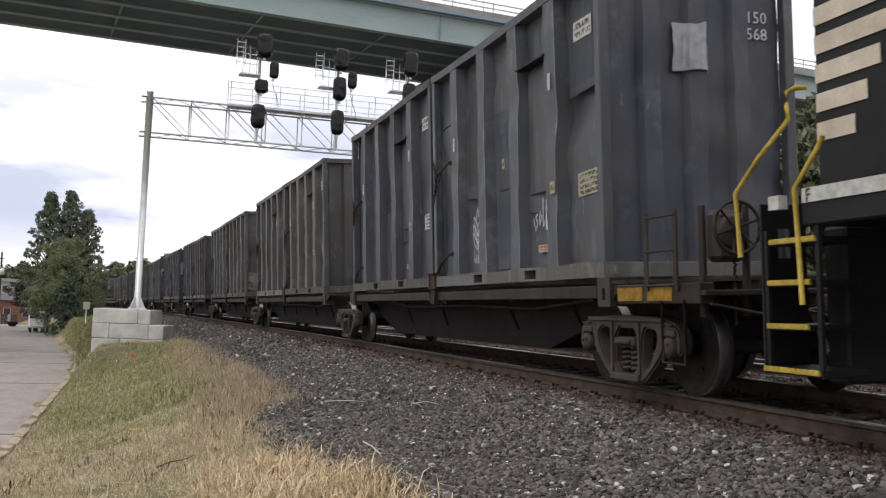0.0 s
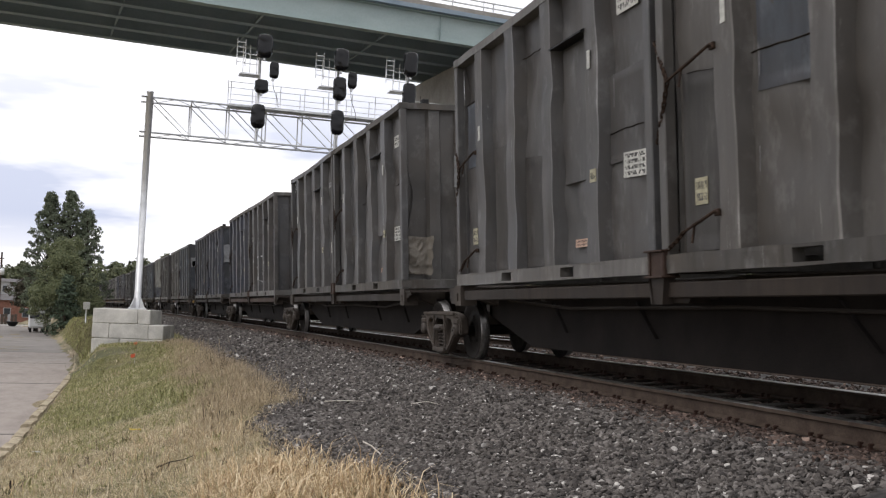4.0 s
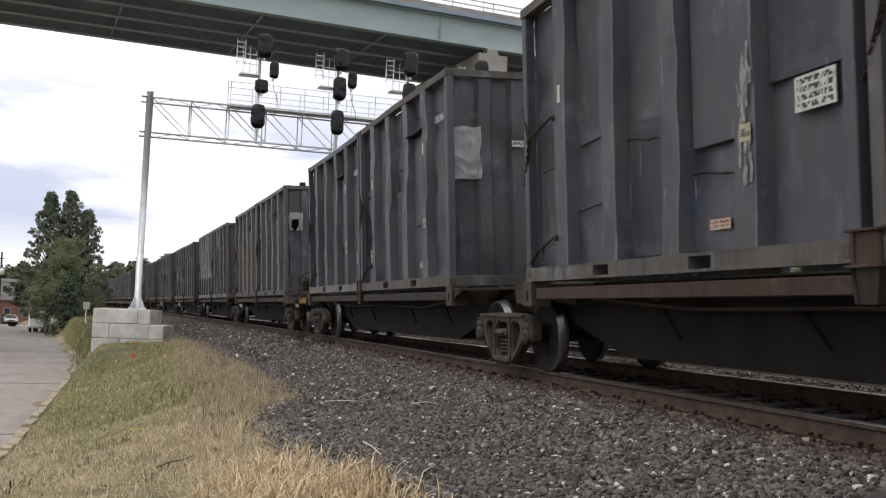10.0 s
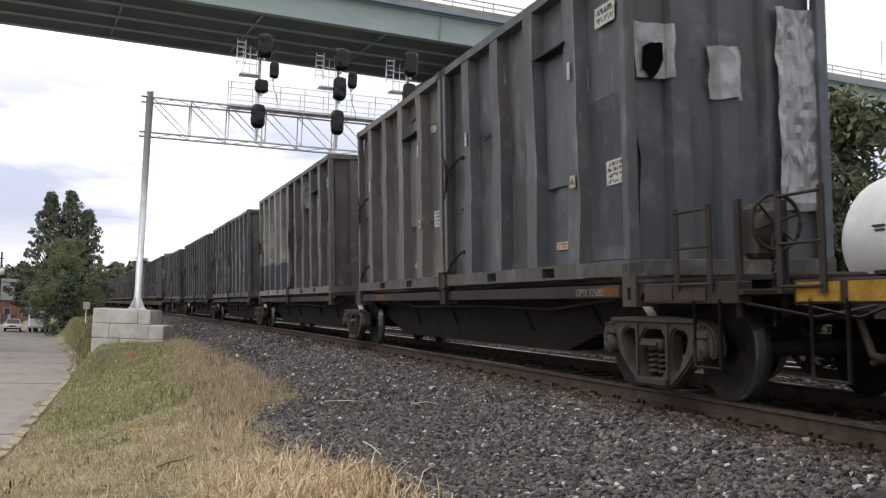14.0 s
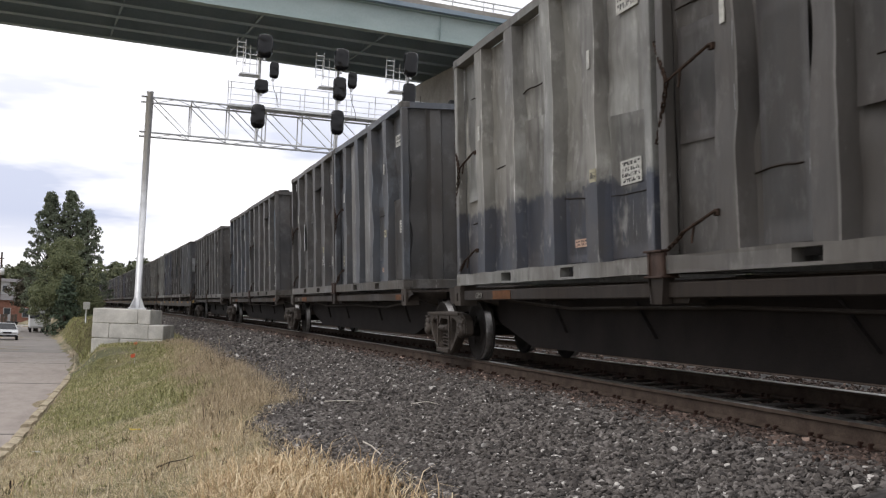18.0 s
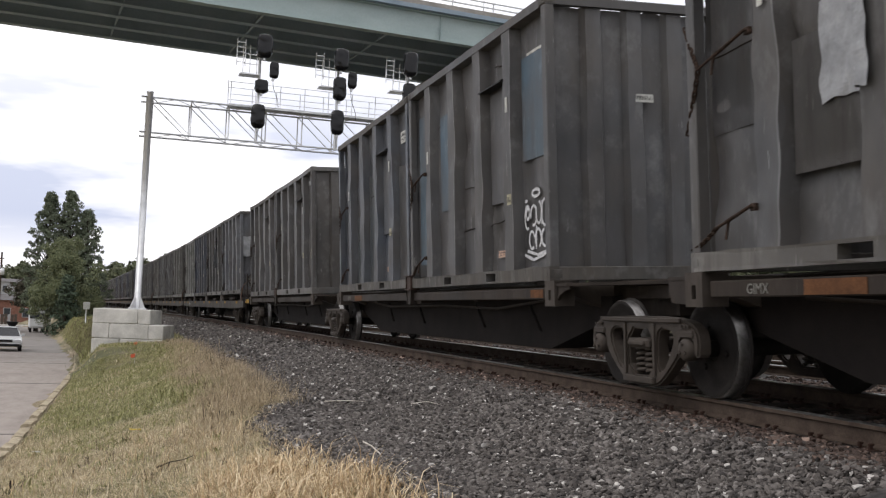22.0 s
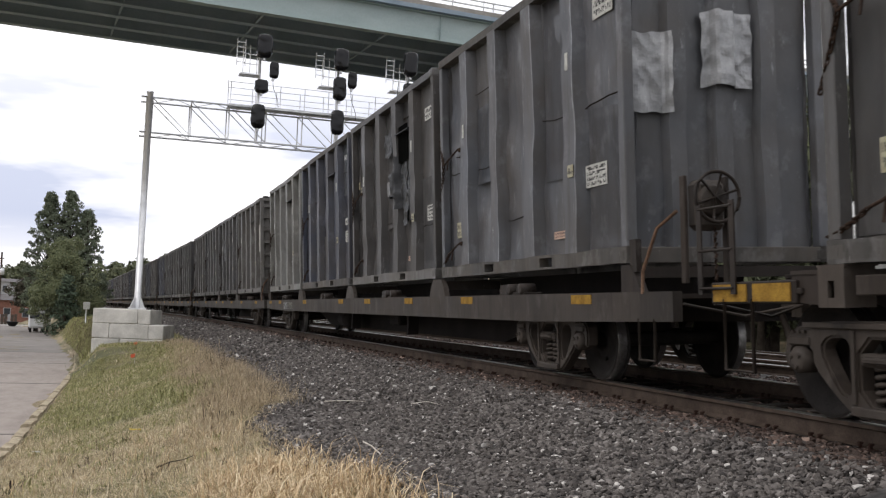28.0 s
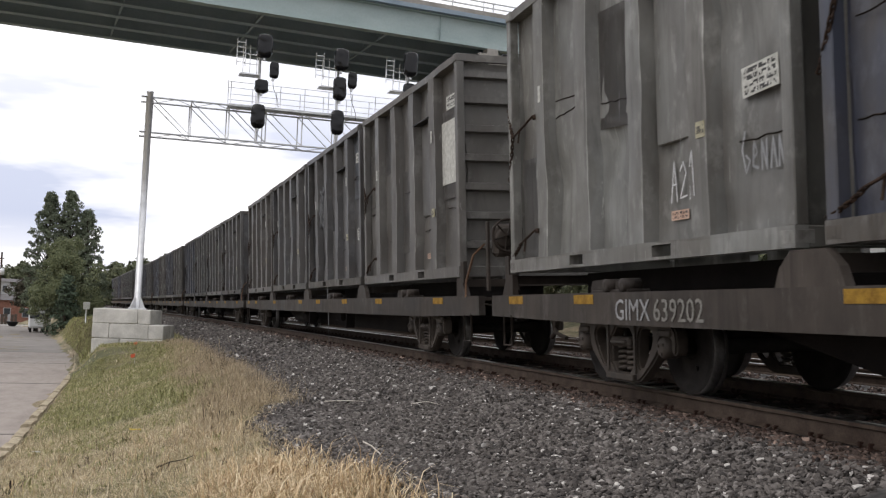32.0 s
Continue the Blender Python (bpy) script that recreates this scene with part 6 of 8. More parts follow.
for _i, (_u, _heads) in enumerate(MASTS):
    _u -= 0.27
    _heads = [(a, b - 0.12, c * 0.92, d) for a, b, c, d in _heads]
    _g = thing("signal_mast", "white signal mast with heads wrapped in black plastic bags", "railway signal", "signals on the gantry")
    _bm = bmesh.new()
    tube(_bm, [gpt(_u, -0.12, 7.8), gpt(_u, -0.12, 12.2)], 0.065, 10)
    part("mast", _bm, M["galv"], _g)
    _rng2 = random.Random(_i)
    for _o, _z, _w, _h in _heads:
        _bm = bmesh.new()
        bagged(_bm, _w, _h, _rng2, 0.75)
        part("bagged_signal_head", _bm, M["bag"], _g, "signal head tied in a black plastic bag", Matrix.Translation(gpt(_u + _o, -0.42, _z)))
        _bm = bmesh.new()
        tube(_bm, [gpt(_u + _o, -0.42, _z - _h / 2 + 0.05), gpt(_u + _o * 0.9, -0.42, _z - _h / 2 - 0.10)], 0.06, 8)
        part("neck", _bm, M["galv"], _g)
    # ladder cage and small working platform beside the top head
    _bm = bmesh.new()
    _z = _heads[0][1] - 0.08
    for _a in (-0.98, -0.62):
        tube(_bm, [gpt(_u + _a, 0.1, _z - 0.75), gpt(_u + _a, 0.1, _z + 0.42)], 0.022, 5)
    for _k in range(5):
        tube(_bm, [gpt(_u - 0.98, 0.1, _z - 0.6 + 0.22 * _k), gpt(_u - 0.62, 0.1, _z - 0.6 + 0.22 * _k)], 0.018, 5)
    for _k in range(3):
        tube(_bm, [gpt(_u - 0.75, -0.3, _z - 1.15 + 0.42 * _k), gpt(_u - 0.1, -0.3, _z - 1.17 + 0.42 * _k)], 0.02, 5)
        tube(_bm, [gpt(_u - 0.75 + 0.3 * _k, -0.3, _z - 1.2), gpt(_u - 0.75 + 0.3 * _k, -0.3, _z + 0.1)], 0.02, 5)
    part("ladder", _bm, M["galv"], _g)
    _bm = bmesh.new()
    box(_bm, -0.42, 0.42, -0.3, 0.3, -0.02, 0.02)
    part("platform", _bm, M["galv"], _g, "", Matrix.Translation(gpt(_u - 0.45, -0.1, _z - 1.2)))
    _bm = bmesh.new()
    tube(_bm, [gpt(_u + 0.55, -0.4, _z - 1.3), gpt(_u + 0.62, -0.3, _z - 1.7), gpt(_u + 0.85, -0.2, _z - 2.2), gpt(_u + 0.9, -0.1, _z - 2.5)], 0.012, 5)
    part("cable", _bm, M["black"], _g)

# block footing
WALLO = Vector((-2.38, 43.14, 0))


def block_wall():
    w = thing("block_wall", "retaining footing of large pale concrete blocks", "wall")
    rng = random.Random(8)
    rows = [(0.38, [(0, 1.84), (1.85, 2.36)]), (-0.23, [(0, 0.70), (0.71, 2.30), (2.31, 2.92)]), (-0.84, [(0, 1.15), (1.16, 2.9)]), (-1.45, [(0, 1.7)])]
    for top, blocks in rows:
        for a, b in blocks:
            for depth in (0.0, 0.62, 1.24):
                bm = bmesh.new()
                box(bm, a, b, depth, depth + 0.60, top - 0.60, top + rng.uniform(-0.006, 0.01), 0.03)
                bmesh.ops.subdivide_edges(bm, edges=[e for e in bm.edges if e.calc_length() > 0.4], cuts=3, use_grid_fill=True)
                for v in bm.verts:
                    v.co += Vector([0.014 * noise.noise(v.co * 2.5 + Vector((a * 9, depth * 7, top * 5 + i * 31))) for i in range(3)])
                part("block", bm, M["concrete"], w, "", Matrix.Translation(WALLO) @ Matrix.Rotation(-0.26, 4, "Z"))


block_wall()


# ---- road bridge high over the tracks ----
def bridge():
    b = thing("road_bridge", "high road bridge on green steel girders", "bridge")
    d = Vector((0.9918, 0.128, 0)).normalized()
    n = Vector((-d.y, d.x, 0))
    o = Vector((8.8, 52.8, 0))
    m = Matrix((( d.x, n.x, 0, o.x), (d.y, n.y, 0, o.y), (0, 0, 1, 0), (0, 0, 0, 1)))
    A, B = -140, 110
    W = 9.6
    zb = 16.2
    for k in range(5):
        v = k * W / 4
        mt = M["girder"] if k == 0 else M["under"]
        bm = bmesh.new()
        h = 1.5
        box(bm, A, B, v - 0.012, v + 0.012, zb + 0.05, zb + h)
        box(bm, A, B, v - 0.25, v + 0.25, zb, zb + 0.05)
        box(bm, A, B, v - 0.22, v + 0.22, zb + h, zb + h + 0.05)
        x = A + 2
        while x < B:
            box(bm, x, x + 0.02, v - 0.2, v - 0.012, zb + 0.05, zb + h)
            x += 24.0
        part("girder", bm, mt, b, "", m)
    for x in range(-60, 100, 7):
        bm = bmesh.new()
        for k in range(4):
            v0, v1 = k * W / 4, (k + 1) * W / 4
            tube(bm, [(x, v0, zb + 0.15), (x, v1, zb + 0.15)], 0.07, 5)
            tube(bm, [(x, v0, zb + 0.2), (x, (v0 + v1) / 2, zb + 1.4)], 0.05, 5)
            tube(bm, [(x, v1, zb + 0.2), (x, (v0 + v1) / 2, zb + 1.4)], 0.05, 5)
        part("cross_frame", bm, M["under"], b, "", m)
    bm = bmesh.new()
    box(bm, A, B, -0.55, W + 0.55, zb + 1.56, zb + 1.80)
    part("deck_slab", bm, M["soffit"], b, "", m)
    for v in (-0.55, W + 0.15):
        bm = bmesh.new()
        box(bm, A, B, v, v + 0.4, zb + 1.80, zb + 2.05)
        part("parapet", bm, M["deck"], b, "", m)
        bm = bmesh.new()
        for z in (2.35, 2.65):
            tube(bm, [(A, v + 0.2, zb + z), (B, v + 0.2, zb + z)], 0.045, 6)
        x = A + 1.0
        while x < B:
            tube(bm, [(x, v + 0.2, zb + 2.0), (x, v + 0.2, zb + 2.68)], 0.05, 5)
            x += 2.6
        part("railing", bm, M["galv"], b, "", m)
        bm = bmesh.new()
        x = A + 3
        while x < B:
            tube(bm, [(x, v + 0.25, zb + 2.0), (x, v + 0.25, zb + 5.0)], 0.03, 5)
            x += 5.2
        part("fence_post", bm, M["galv"], b, "", m)
    for x in (9.3, -48.0, 62.0):
        bm = bmesh.new()
        prism(bm, [(x - 0.9, zb - 0.35), (x + 0.9, zb - 0.35), (x + 0.9, zb - 1.5), (x - 0.9, zb - 1.5)], -0.4, W + 0.4, "y")
        prism(bm, [(-0.4, zb - 1.5), (W + 0.4, zb - 1.5), (W - 3.4, zb - 3.4), (3.4, zb - 3.4)], x - 0.9, x + 0.9, "x")
        box(bm, x - 0.8, x + 0.8, 3.5, W - 3.5, -6, zb - 3.0)
        for k in range(5):
            v = k * W / 4
            box(bm, x - 0.35, x + 0.35, v - 0.3, v + 0.3, zb - 0.36, zb)
        part("pier", bm, M["deck"], b, "concrete pier with a hammerhead cap", m)


bridge()


# ---- trees and far things ----
def leaf_material(name, c1, c2):
    m, nt, b = shader(name)
    g = nt.nodes.new("ShaderNodeNewGeometry")
    r = ramp_node(nt, g.outputs["Random Per Island"], [(0, c1), (1, c2)])
    nt.links.new(r.outputs["Color"], b.inputs["Base Color"])
    b.inputs["Roughness"].default_value = 0.6
    b.inputs["Specular IOR Level"].default_value = 0.2
    return m


M["leaf_dark"] = leaf_material("dark_leaves", (0.085, 0.105, 0.070), (0.21, 0.235, 0.165))
M["leaf_green"] = leaf_material("green_leaves", (0.115, 0.135, 0.072), (0.24, 0.26, 0.145))
M["leaf_conifer"] = leaf_material("conifer_needles", (0.055, 0.080, 0.055), (0.11, 0.145, 0.095))
M["leaf_brown"] = leaf_material("brown_leaves", (0.045, 0.042, 0.030), (0.090, 0.078, 0.052))
M["leaf_hill"] = leaf_material("hill_leaves", (0.065, 0.078, 0.045), (0.165, 0.175, 0.10))
M["bark"] = plain("bark", (0.045, 0.036, 0.028), (0.085, 0.070, 0.056), 5, 0.9, 0, 0.5)


def leaves(name, centres, size, rng, material, parent, per=1, flat=0.5, label=""):
    """Small bent leaf clumps round given centres: (point, spread, count)."""
    vs, fs = [], []
    for c, spread, count in centres:
        p = rng.normal(0, 1, (count, 3))
        p = p / np.linalg.norm(p, axis=1)[:, None] * (rng.random((count, 1)) ** 0.4) * np.array(spread)
        p += np.array(c)
        a, b2 = rng.normal(0, 1, (count, 3)), rng.normal(0, 1, (count, 3))
        a /= np.linalg.norm(a, axis=1)[:, None]
        b2 -= a * (a * b2).sum(1)[:, None]
        b2 /= np.linalg.norm(b2, axis=1)[:, None]
        sz = size * (0.6 + 0.8 * rng.random((count, 1)))
        n = np.cross(a, b2)
        q = np.stack([p - a * sz, p - b2 * sz * flat + n * sz * 0.2, p + a * sz, p + b2 * sz * flat + n * sz * 0.2], 1)
        vs.append(q.reshape(-1, 3))
    v = np.concatenate(vs)
    f = np.arange(len(v)).reshape(-1, 4)
    return part(name, arrays_mesh(name, v, f, material), None, parent, label)


def tree(x, y, z, h, r, kind, seed, label, dens=1.0, leaf=0.22, trunk=0.18):
    rng = np.random.default_rng(seed)
    t = thing("tree", label, "tree")
    bm = bmesh.new()
    lean = rng.normal(0, 0.02, 2)
    tube(bm, [(x, y, z - 0.5), (x + lean[0] * h, y, z + h * 0.4), (x, y + lean[1] * h, z + h * 0.9)], trunk, 8, 0, trunk * 0.2)
    part("trunk", bm, M["bark"], t)
    bm = bmesh.new()
    cl = []
    if kind == "conifer":
        for k in range(int(h * 3.2)):
            u = 0.06 + 0.92 * k / (h * 3.2)
            rr = r * (1 - u) ** 0.75 * rng.uniform(0.7, 1.1)
            for j in range(5):
                a = rng.uniform(0, 6.28)
                e = Vector((x + rr * math.cos(a), y + rr * math.sin(a), z + u * h - 0.12 * rr))
                tube(bm, [(x, y, z + u * h), e], 0.03, 4)
                cl.append(((np.array((x, y, z + u * h)) * 0.35 + np.array(e) * 0.65), (rr * 0.42 + 0.1, rr * 0.42 + 0.1, 0.22), int(26 * dens)))
    elif kind == "dark":
        n = int(h * 34)
        for k in range(n):
            u = 0.10 + 0.88 * (k + rng.random()) / n
            prof = min(1.0, 0.55 + 1.6 * u) if u < 0.28 else ((1.0 - u) / 0.72) ** 0.78
            a = rng.uniform(0, 6.28)
            lump = 0.86 + 0.42 * noise.noise((2.2 * math.cos(a), 2.2 * math.sin(a), u * 17 + seed))
            rr = r * prof * lump * (rng.random() ** 0.42) + 0.12
            e = Vector((x + rr * math.cos(a), y + rr * math.sin(a), z + u * h + 0.25 * rr))
            if k % 3 == 0:
                tube(bm, [(x, y, z + max(0.08, u - 0.10) * h), e], 0.04, 4, 0, 0.012)
            cl.append((np.array(e), np.array((0.30, 0.30, 0.22)) * rng.uniform(0.5, 1.5), int(40 * dens)))
    else:
        nl = int(26 + h)
        for k in range(nl):
            u = rng.uniform(0.55 if kind == "brown" else 0.16, 1.0)
            prof = math.sin(math.pi * min(0.97, 0.18 + 0.80 * u)) ** 0.6
            a = rng.uniform(0, 6.28)
            rr = r * prof * rng.uniform(0.45, 1.0)
            e = Vector((x + rr * math.cos(a), y + rr * math.sin(a), z + u * h + rng.uniform(-0.3, 0.3)))
            tube(bm, [(x, y, z + max(0.12, u - 0.25) * h), Vector((x, y, z + u * h)).lerp(e, 0.5), e], 0.05, 4, 0, 0.015)
            for j in range(4):
                o = rng.normal(0, 0.28 * r, 3) * np.array((1, 1, 0.7))
                cl.append((np.array(e) + o, np.array((0.30, 0.30, 0.24)) * r * rng.uniform(0.6, 1.2), int(58 * dens)))
    part("branch", bm, M["bark"], t)
    leaves("crown", cl, leaf, rng, {"conifer": M["leaf_conifer"], "dark": M["leaf_dark"], "green": M["leaf_green"], "brown": M["leaf_brown"], "hill": M["leaf_hill"]}[kind], t)
    return t


tree(-12.1, 122.5, -3.1, 16.4, 3.7, "dark", 11, "tall dark-leaved tree with an uneven pointed crown", 1.0, 0.12, 0.25)
tree(-9.8, 122.0, -3.1, 16.7, 3.8, "dark", 12, "tall dark-leaved tree with an uneven pointed crown", 1.0, 0.12, 0.25)
tree(-7.9, 121.5, -3.0, 14.4, 3.6, "dark", 13, "tall dark-leaved tree with an uneven pointed crown", 1.0, 0.12, 0.22)
tree(-9.2, 113.0, -3.0, 9.3, 2.8, "green", 14, "broad green tree beside the road", 3.6, 0.10)
tree(-8.6, 109.0, -3.0, 6.6, 2.4, "conifer", 15, "dark green conifer at the roadside", 1.2, 0.16)
tree(-13.1, 126.0, -3.0, 6.9, 2.1, "brown", 16, "dark brownish-green tree with a bare lower trunk", 1.4, 0.14)
tree(-14.6, 132.0, -3.0, 6.2, 1.8, "brown", 17, "dark brownish-green tree with a bare lower trunk", 1.4, 0.14)


def woods(name, pts, seed, label, leaf=0.5, count=120):
    rng = np.random.default_rng(seed)
    w = thing(name, label, "woods", kind="stuff")
    cl = []
    for x, y, z, h, r in pts:
        for k in range(9):
            u = rng.uniform(0.1, 1.0)
            a = rng.uniform(0, 6.28)
            rr = r * math.sin(math.pi * min(0.95, 0.25 + 0.7 * u)) * rng.uniform(0.3, 1)
            cl.append(((x + rr * math.cos(a), y + rr * math.sin(a), z + u * h), (r * 0.42, r * 0.42, h * 0.13), count))
    ob = leaves("foliage", cl, leaf, rng, M["leaf_hill"], w)
    tagged(ob, kind="stuff")
    bm = bmesh.new()
    for x, y, z, h, r in pts:
        tube(bm, [(x, y, z - 2), (x, y, z + h * 0.8)], 0.2, 5, 0, 0.05)
    part("trunk", bm, M["bark"], w)


_r = random.Random(21)
_pts = [(_r.uniform(20, 38) + 0.33 * (yy - 40), yy + _r.uniform(-3, 3), 0.3 + 0.1 * (yy - 30) * 0.4, _r.uniform(4.5, 7.5), _r.uniform(2.4, 3.6)) for yy in range(26, 80, 2) for _q in range(2)]
woods("woods", _pts, 31, "dense mixed woods on the slope beyond the tracks", 0.19, 420)
_pts = [(-14 + 0.55 * k + _r.uniform(-2, 2), 262 + _r.uniform(-12, 12), -1, 7.0 + 0.09 * k + _r.uniform(0, 4), 3.8) for k in range(90)]
woods("woods", _pts, 32, "distant tree line behind the railway", 0.6, 60)
_pts = [(-85 + 1.0 * k + _r.uniform(-2, 2), 285 + _r.uniform(-12, 12), -1, 5.0 + _r.uniform(0, 3) + 3 * math.exp(-((k - 50) / 14) ** 2), 4.2) for k in range(70)]
woods("woods", _pts, 33, "distant tree line on a low rise", 0.6, 60)


# ---- the approaching car ----
def car_pose(t):
    pts = ((0, -33.0, 236), (5, -27.0, 196), (11, -18.4, 148.0), (12, -17.2, 140.0), (14, -15.4, 123.5), (17, -13.4, 103.0), (18, -12.3, 95.0), (20, -10.2, 78.5), (21, -9.5, 73.0), (22, -8.7, 67.0), (23, -8.0, 59.8), (24, -7.5, 52.5), (25, -7.4, 43.0), (28, -6.6, 18), (32, -6.2, -16))
    for a, b in zip(pts, pts[1:]):
        if t <= b[0]:
            u = (t - a[0]) / (b[0] - a[0])
            x, y = a[1] + (b[1] - a[1]) * u, a[2] + (b[2] - a[2]) * u
            h = math.atan2(b[0 + 1] - a[1], -(b[2] - a[2]))
            return Matrix.Translation((x, y, road_z(y) + 0.01)) @ Matrix.Rotation(h, 4, "Z")


def make_car():
    """A pale sedan; its nose points along -y."""
    c = thing("car", "pale silver-white sedan driving along the road", "car")
    paint = plain("car_paint", (0.55, 0.56, 0.56), (0.62, 0.63, 0.63), 1, 0.25, 0.1, 0.0)
    glass = plain("car_glass", (0.02, 0.022, 0.024), (0.03, 0.032, 0.034), 1, 0.05, 0, 0)
    tyre = plain("tyre_rubber", (0.015, 0.015, 0.015), (0.025, 0.025, 0.025), 10, 0.9)
    prof = [(-2.3, 0.32), (-2.33, 0.55), (-2.2, 0.72), (-1.2, 0.90), (1.55, 0.95), (2.2, 0.90), (2.33, 0.60), (2.3, 0.32)]
    bm = bmesh.new()
    fs = prism(bm, prof, -0.88, 0.88, "x")
    bmesh.ops.bevel(bm, geom=list({e for f in fs for e in f.edges}), offset=0.07, segments=2, affect="EDGES")
    part("body", bm, paint, c)
    bm = bmesh.new()
    lo = [(-0.80, -1.15, 0.90), (0.80, -1.15, 0.90), (0.80, 1.65, 0.93), (-0.80, 1.65, 0.93)]
    hi = [(-0.60, -0.35, 1.40), (0.60, -0.35, 1.40), (0.60, 0.95, 1.40), (-0.60, 0.95, 1.40)]
    a, b = [bm.verts.new(p) for p in lo], [bm.verts.new(p) for p in hi]
    for i in range(4):
        bm.faces.new((a[i], a[(i + 1) % 4], b[(i + 1) % 4], b[i]))
    bm.faces.new(a[::-1])
    part("glasshouse", bm, glass, c)
    bm = bmesh.new()
    box(bm, -0.62, 0.62, -0.38, 0.98, 1.38, 1.43, 0.02)
    for x in (-1, 1):
        tube(bm, [(x * 0.80, -1.15, 0.91), (x * 0.61, -0.35, 1.40)], 0.03, 6)
        tube(bm, [(x * 0.80, 1.65, 0.93), (x * 0.61, 0.95, 1.40)], 0.04, 6)
        tube(bm, [(x * 0.81, 0.25, 0.91), (x * 0.61, 0.3, 1.40)], 0.03, 6)
    part("roof", bm, paint, c)
    for x in (-1, 1):
        bm = bmesh.new()
        box(bm, *sorted((x * 0.45, x * 0.82)), -2.335, -2.25, 0.60, 0.74, 0.02)
        part("headlight", bm, M["galv"], c)
        bm = bmesh.new()
        box(bm, *sorted((x * 0.86, x * 1.05)), -0.85, -0.75, 0.92, 1.05, 0.02)
        part("mirror", bm, paint, c)
        for y in (-1.4, 1.4):
            bm = bmesh.new()
            lathe(bm, [(-0.1, 0.16), (-0.1, 0.31), (-0.05, 0.325), (0.05, 0.325), (0.1, 0.31), (0.1, 0.16)], 20, "x")
            part("tyre", bm, tyre, c, "", Matrix.Translation((x * 0.80, y, 0.325)))
            bm = bmesh.new()
            lathe(bm, [(-0.09, 0.02), (-0.09, 0.19), (0.09, 0.19), (0.09, 0.02)], 16, "x")
            part("rim", bm, M["galv"], c, "", Matrix.Translation((x * 0.80, y, 0.325)))
    bm = bmesh.new()
    box(bm, -0.36, 0.36, -2.345, -2.30, 0.58, 0.72, 0.01)
    part("grille", bm, M["black"], c)
    bm = bmesh.new()
    box(bm, -0.8, 0.8, -2.34, -2.25, 0.30, 0.46, 0.02)
    part("lower_grille", bm, M["black"], c)
    return c


CAR = make_car()


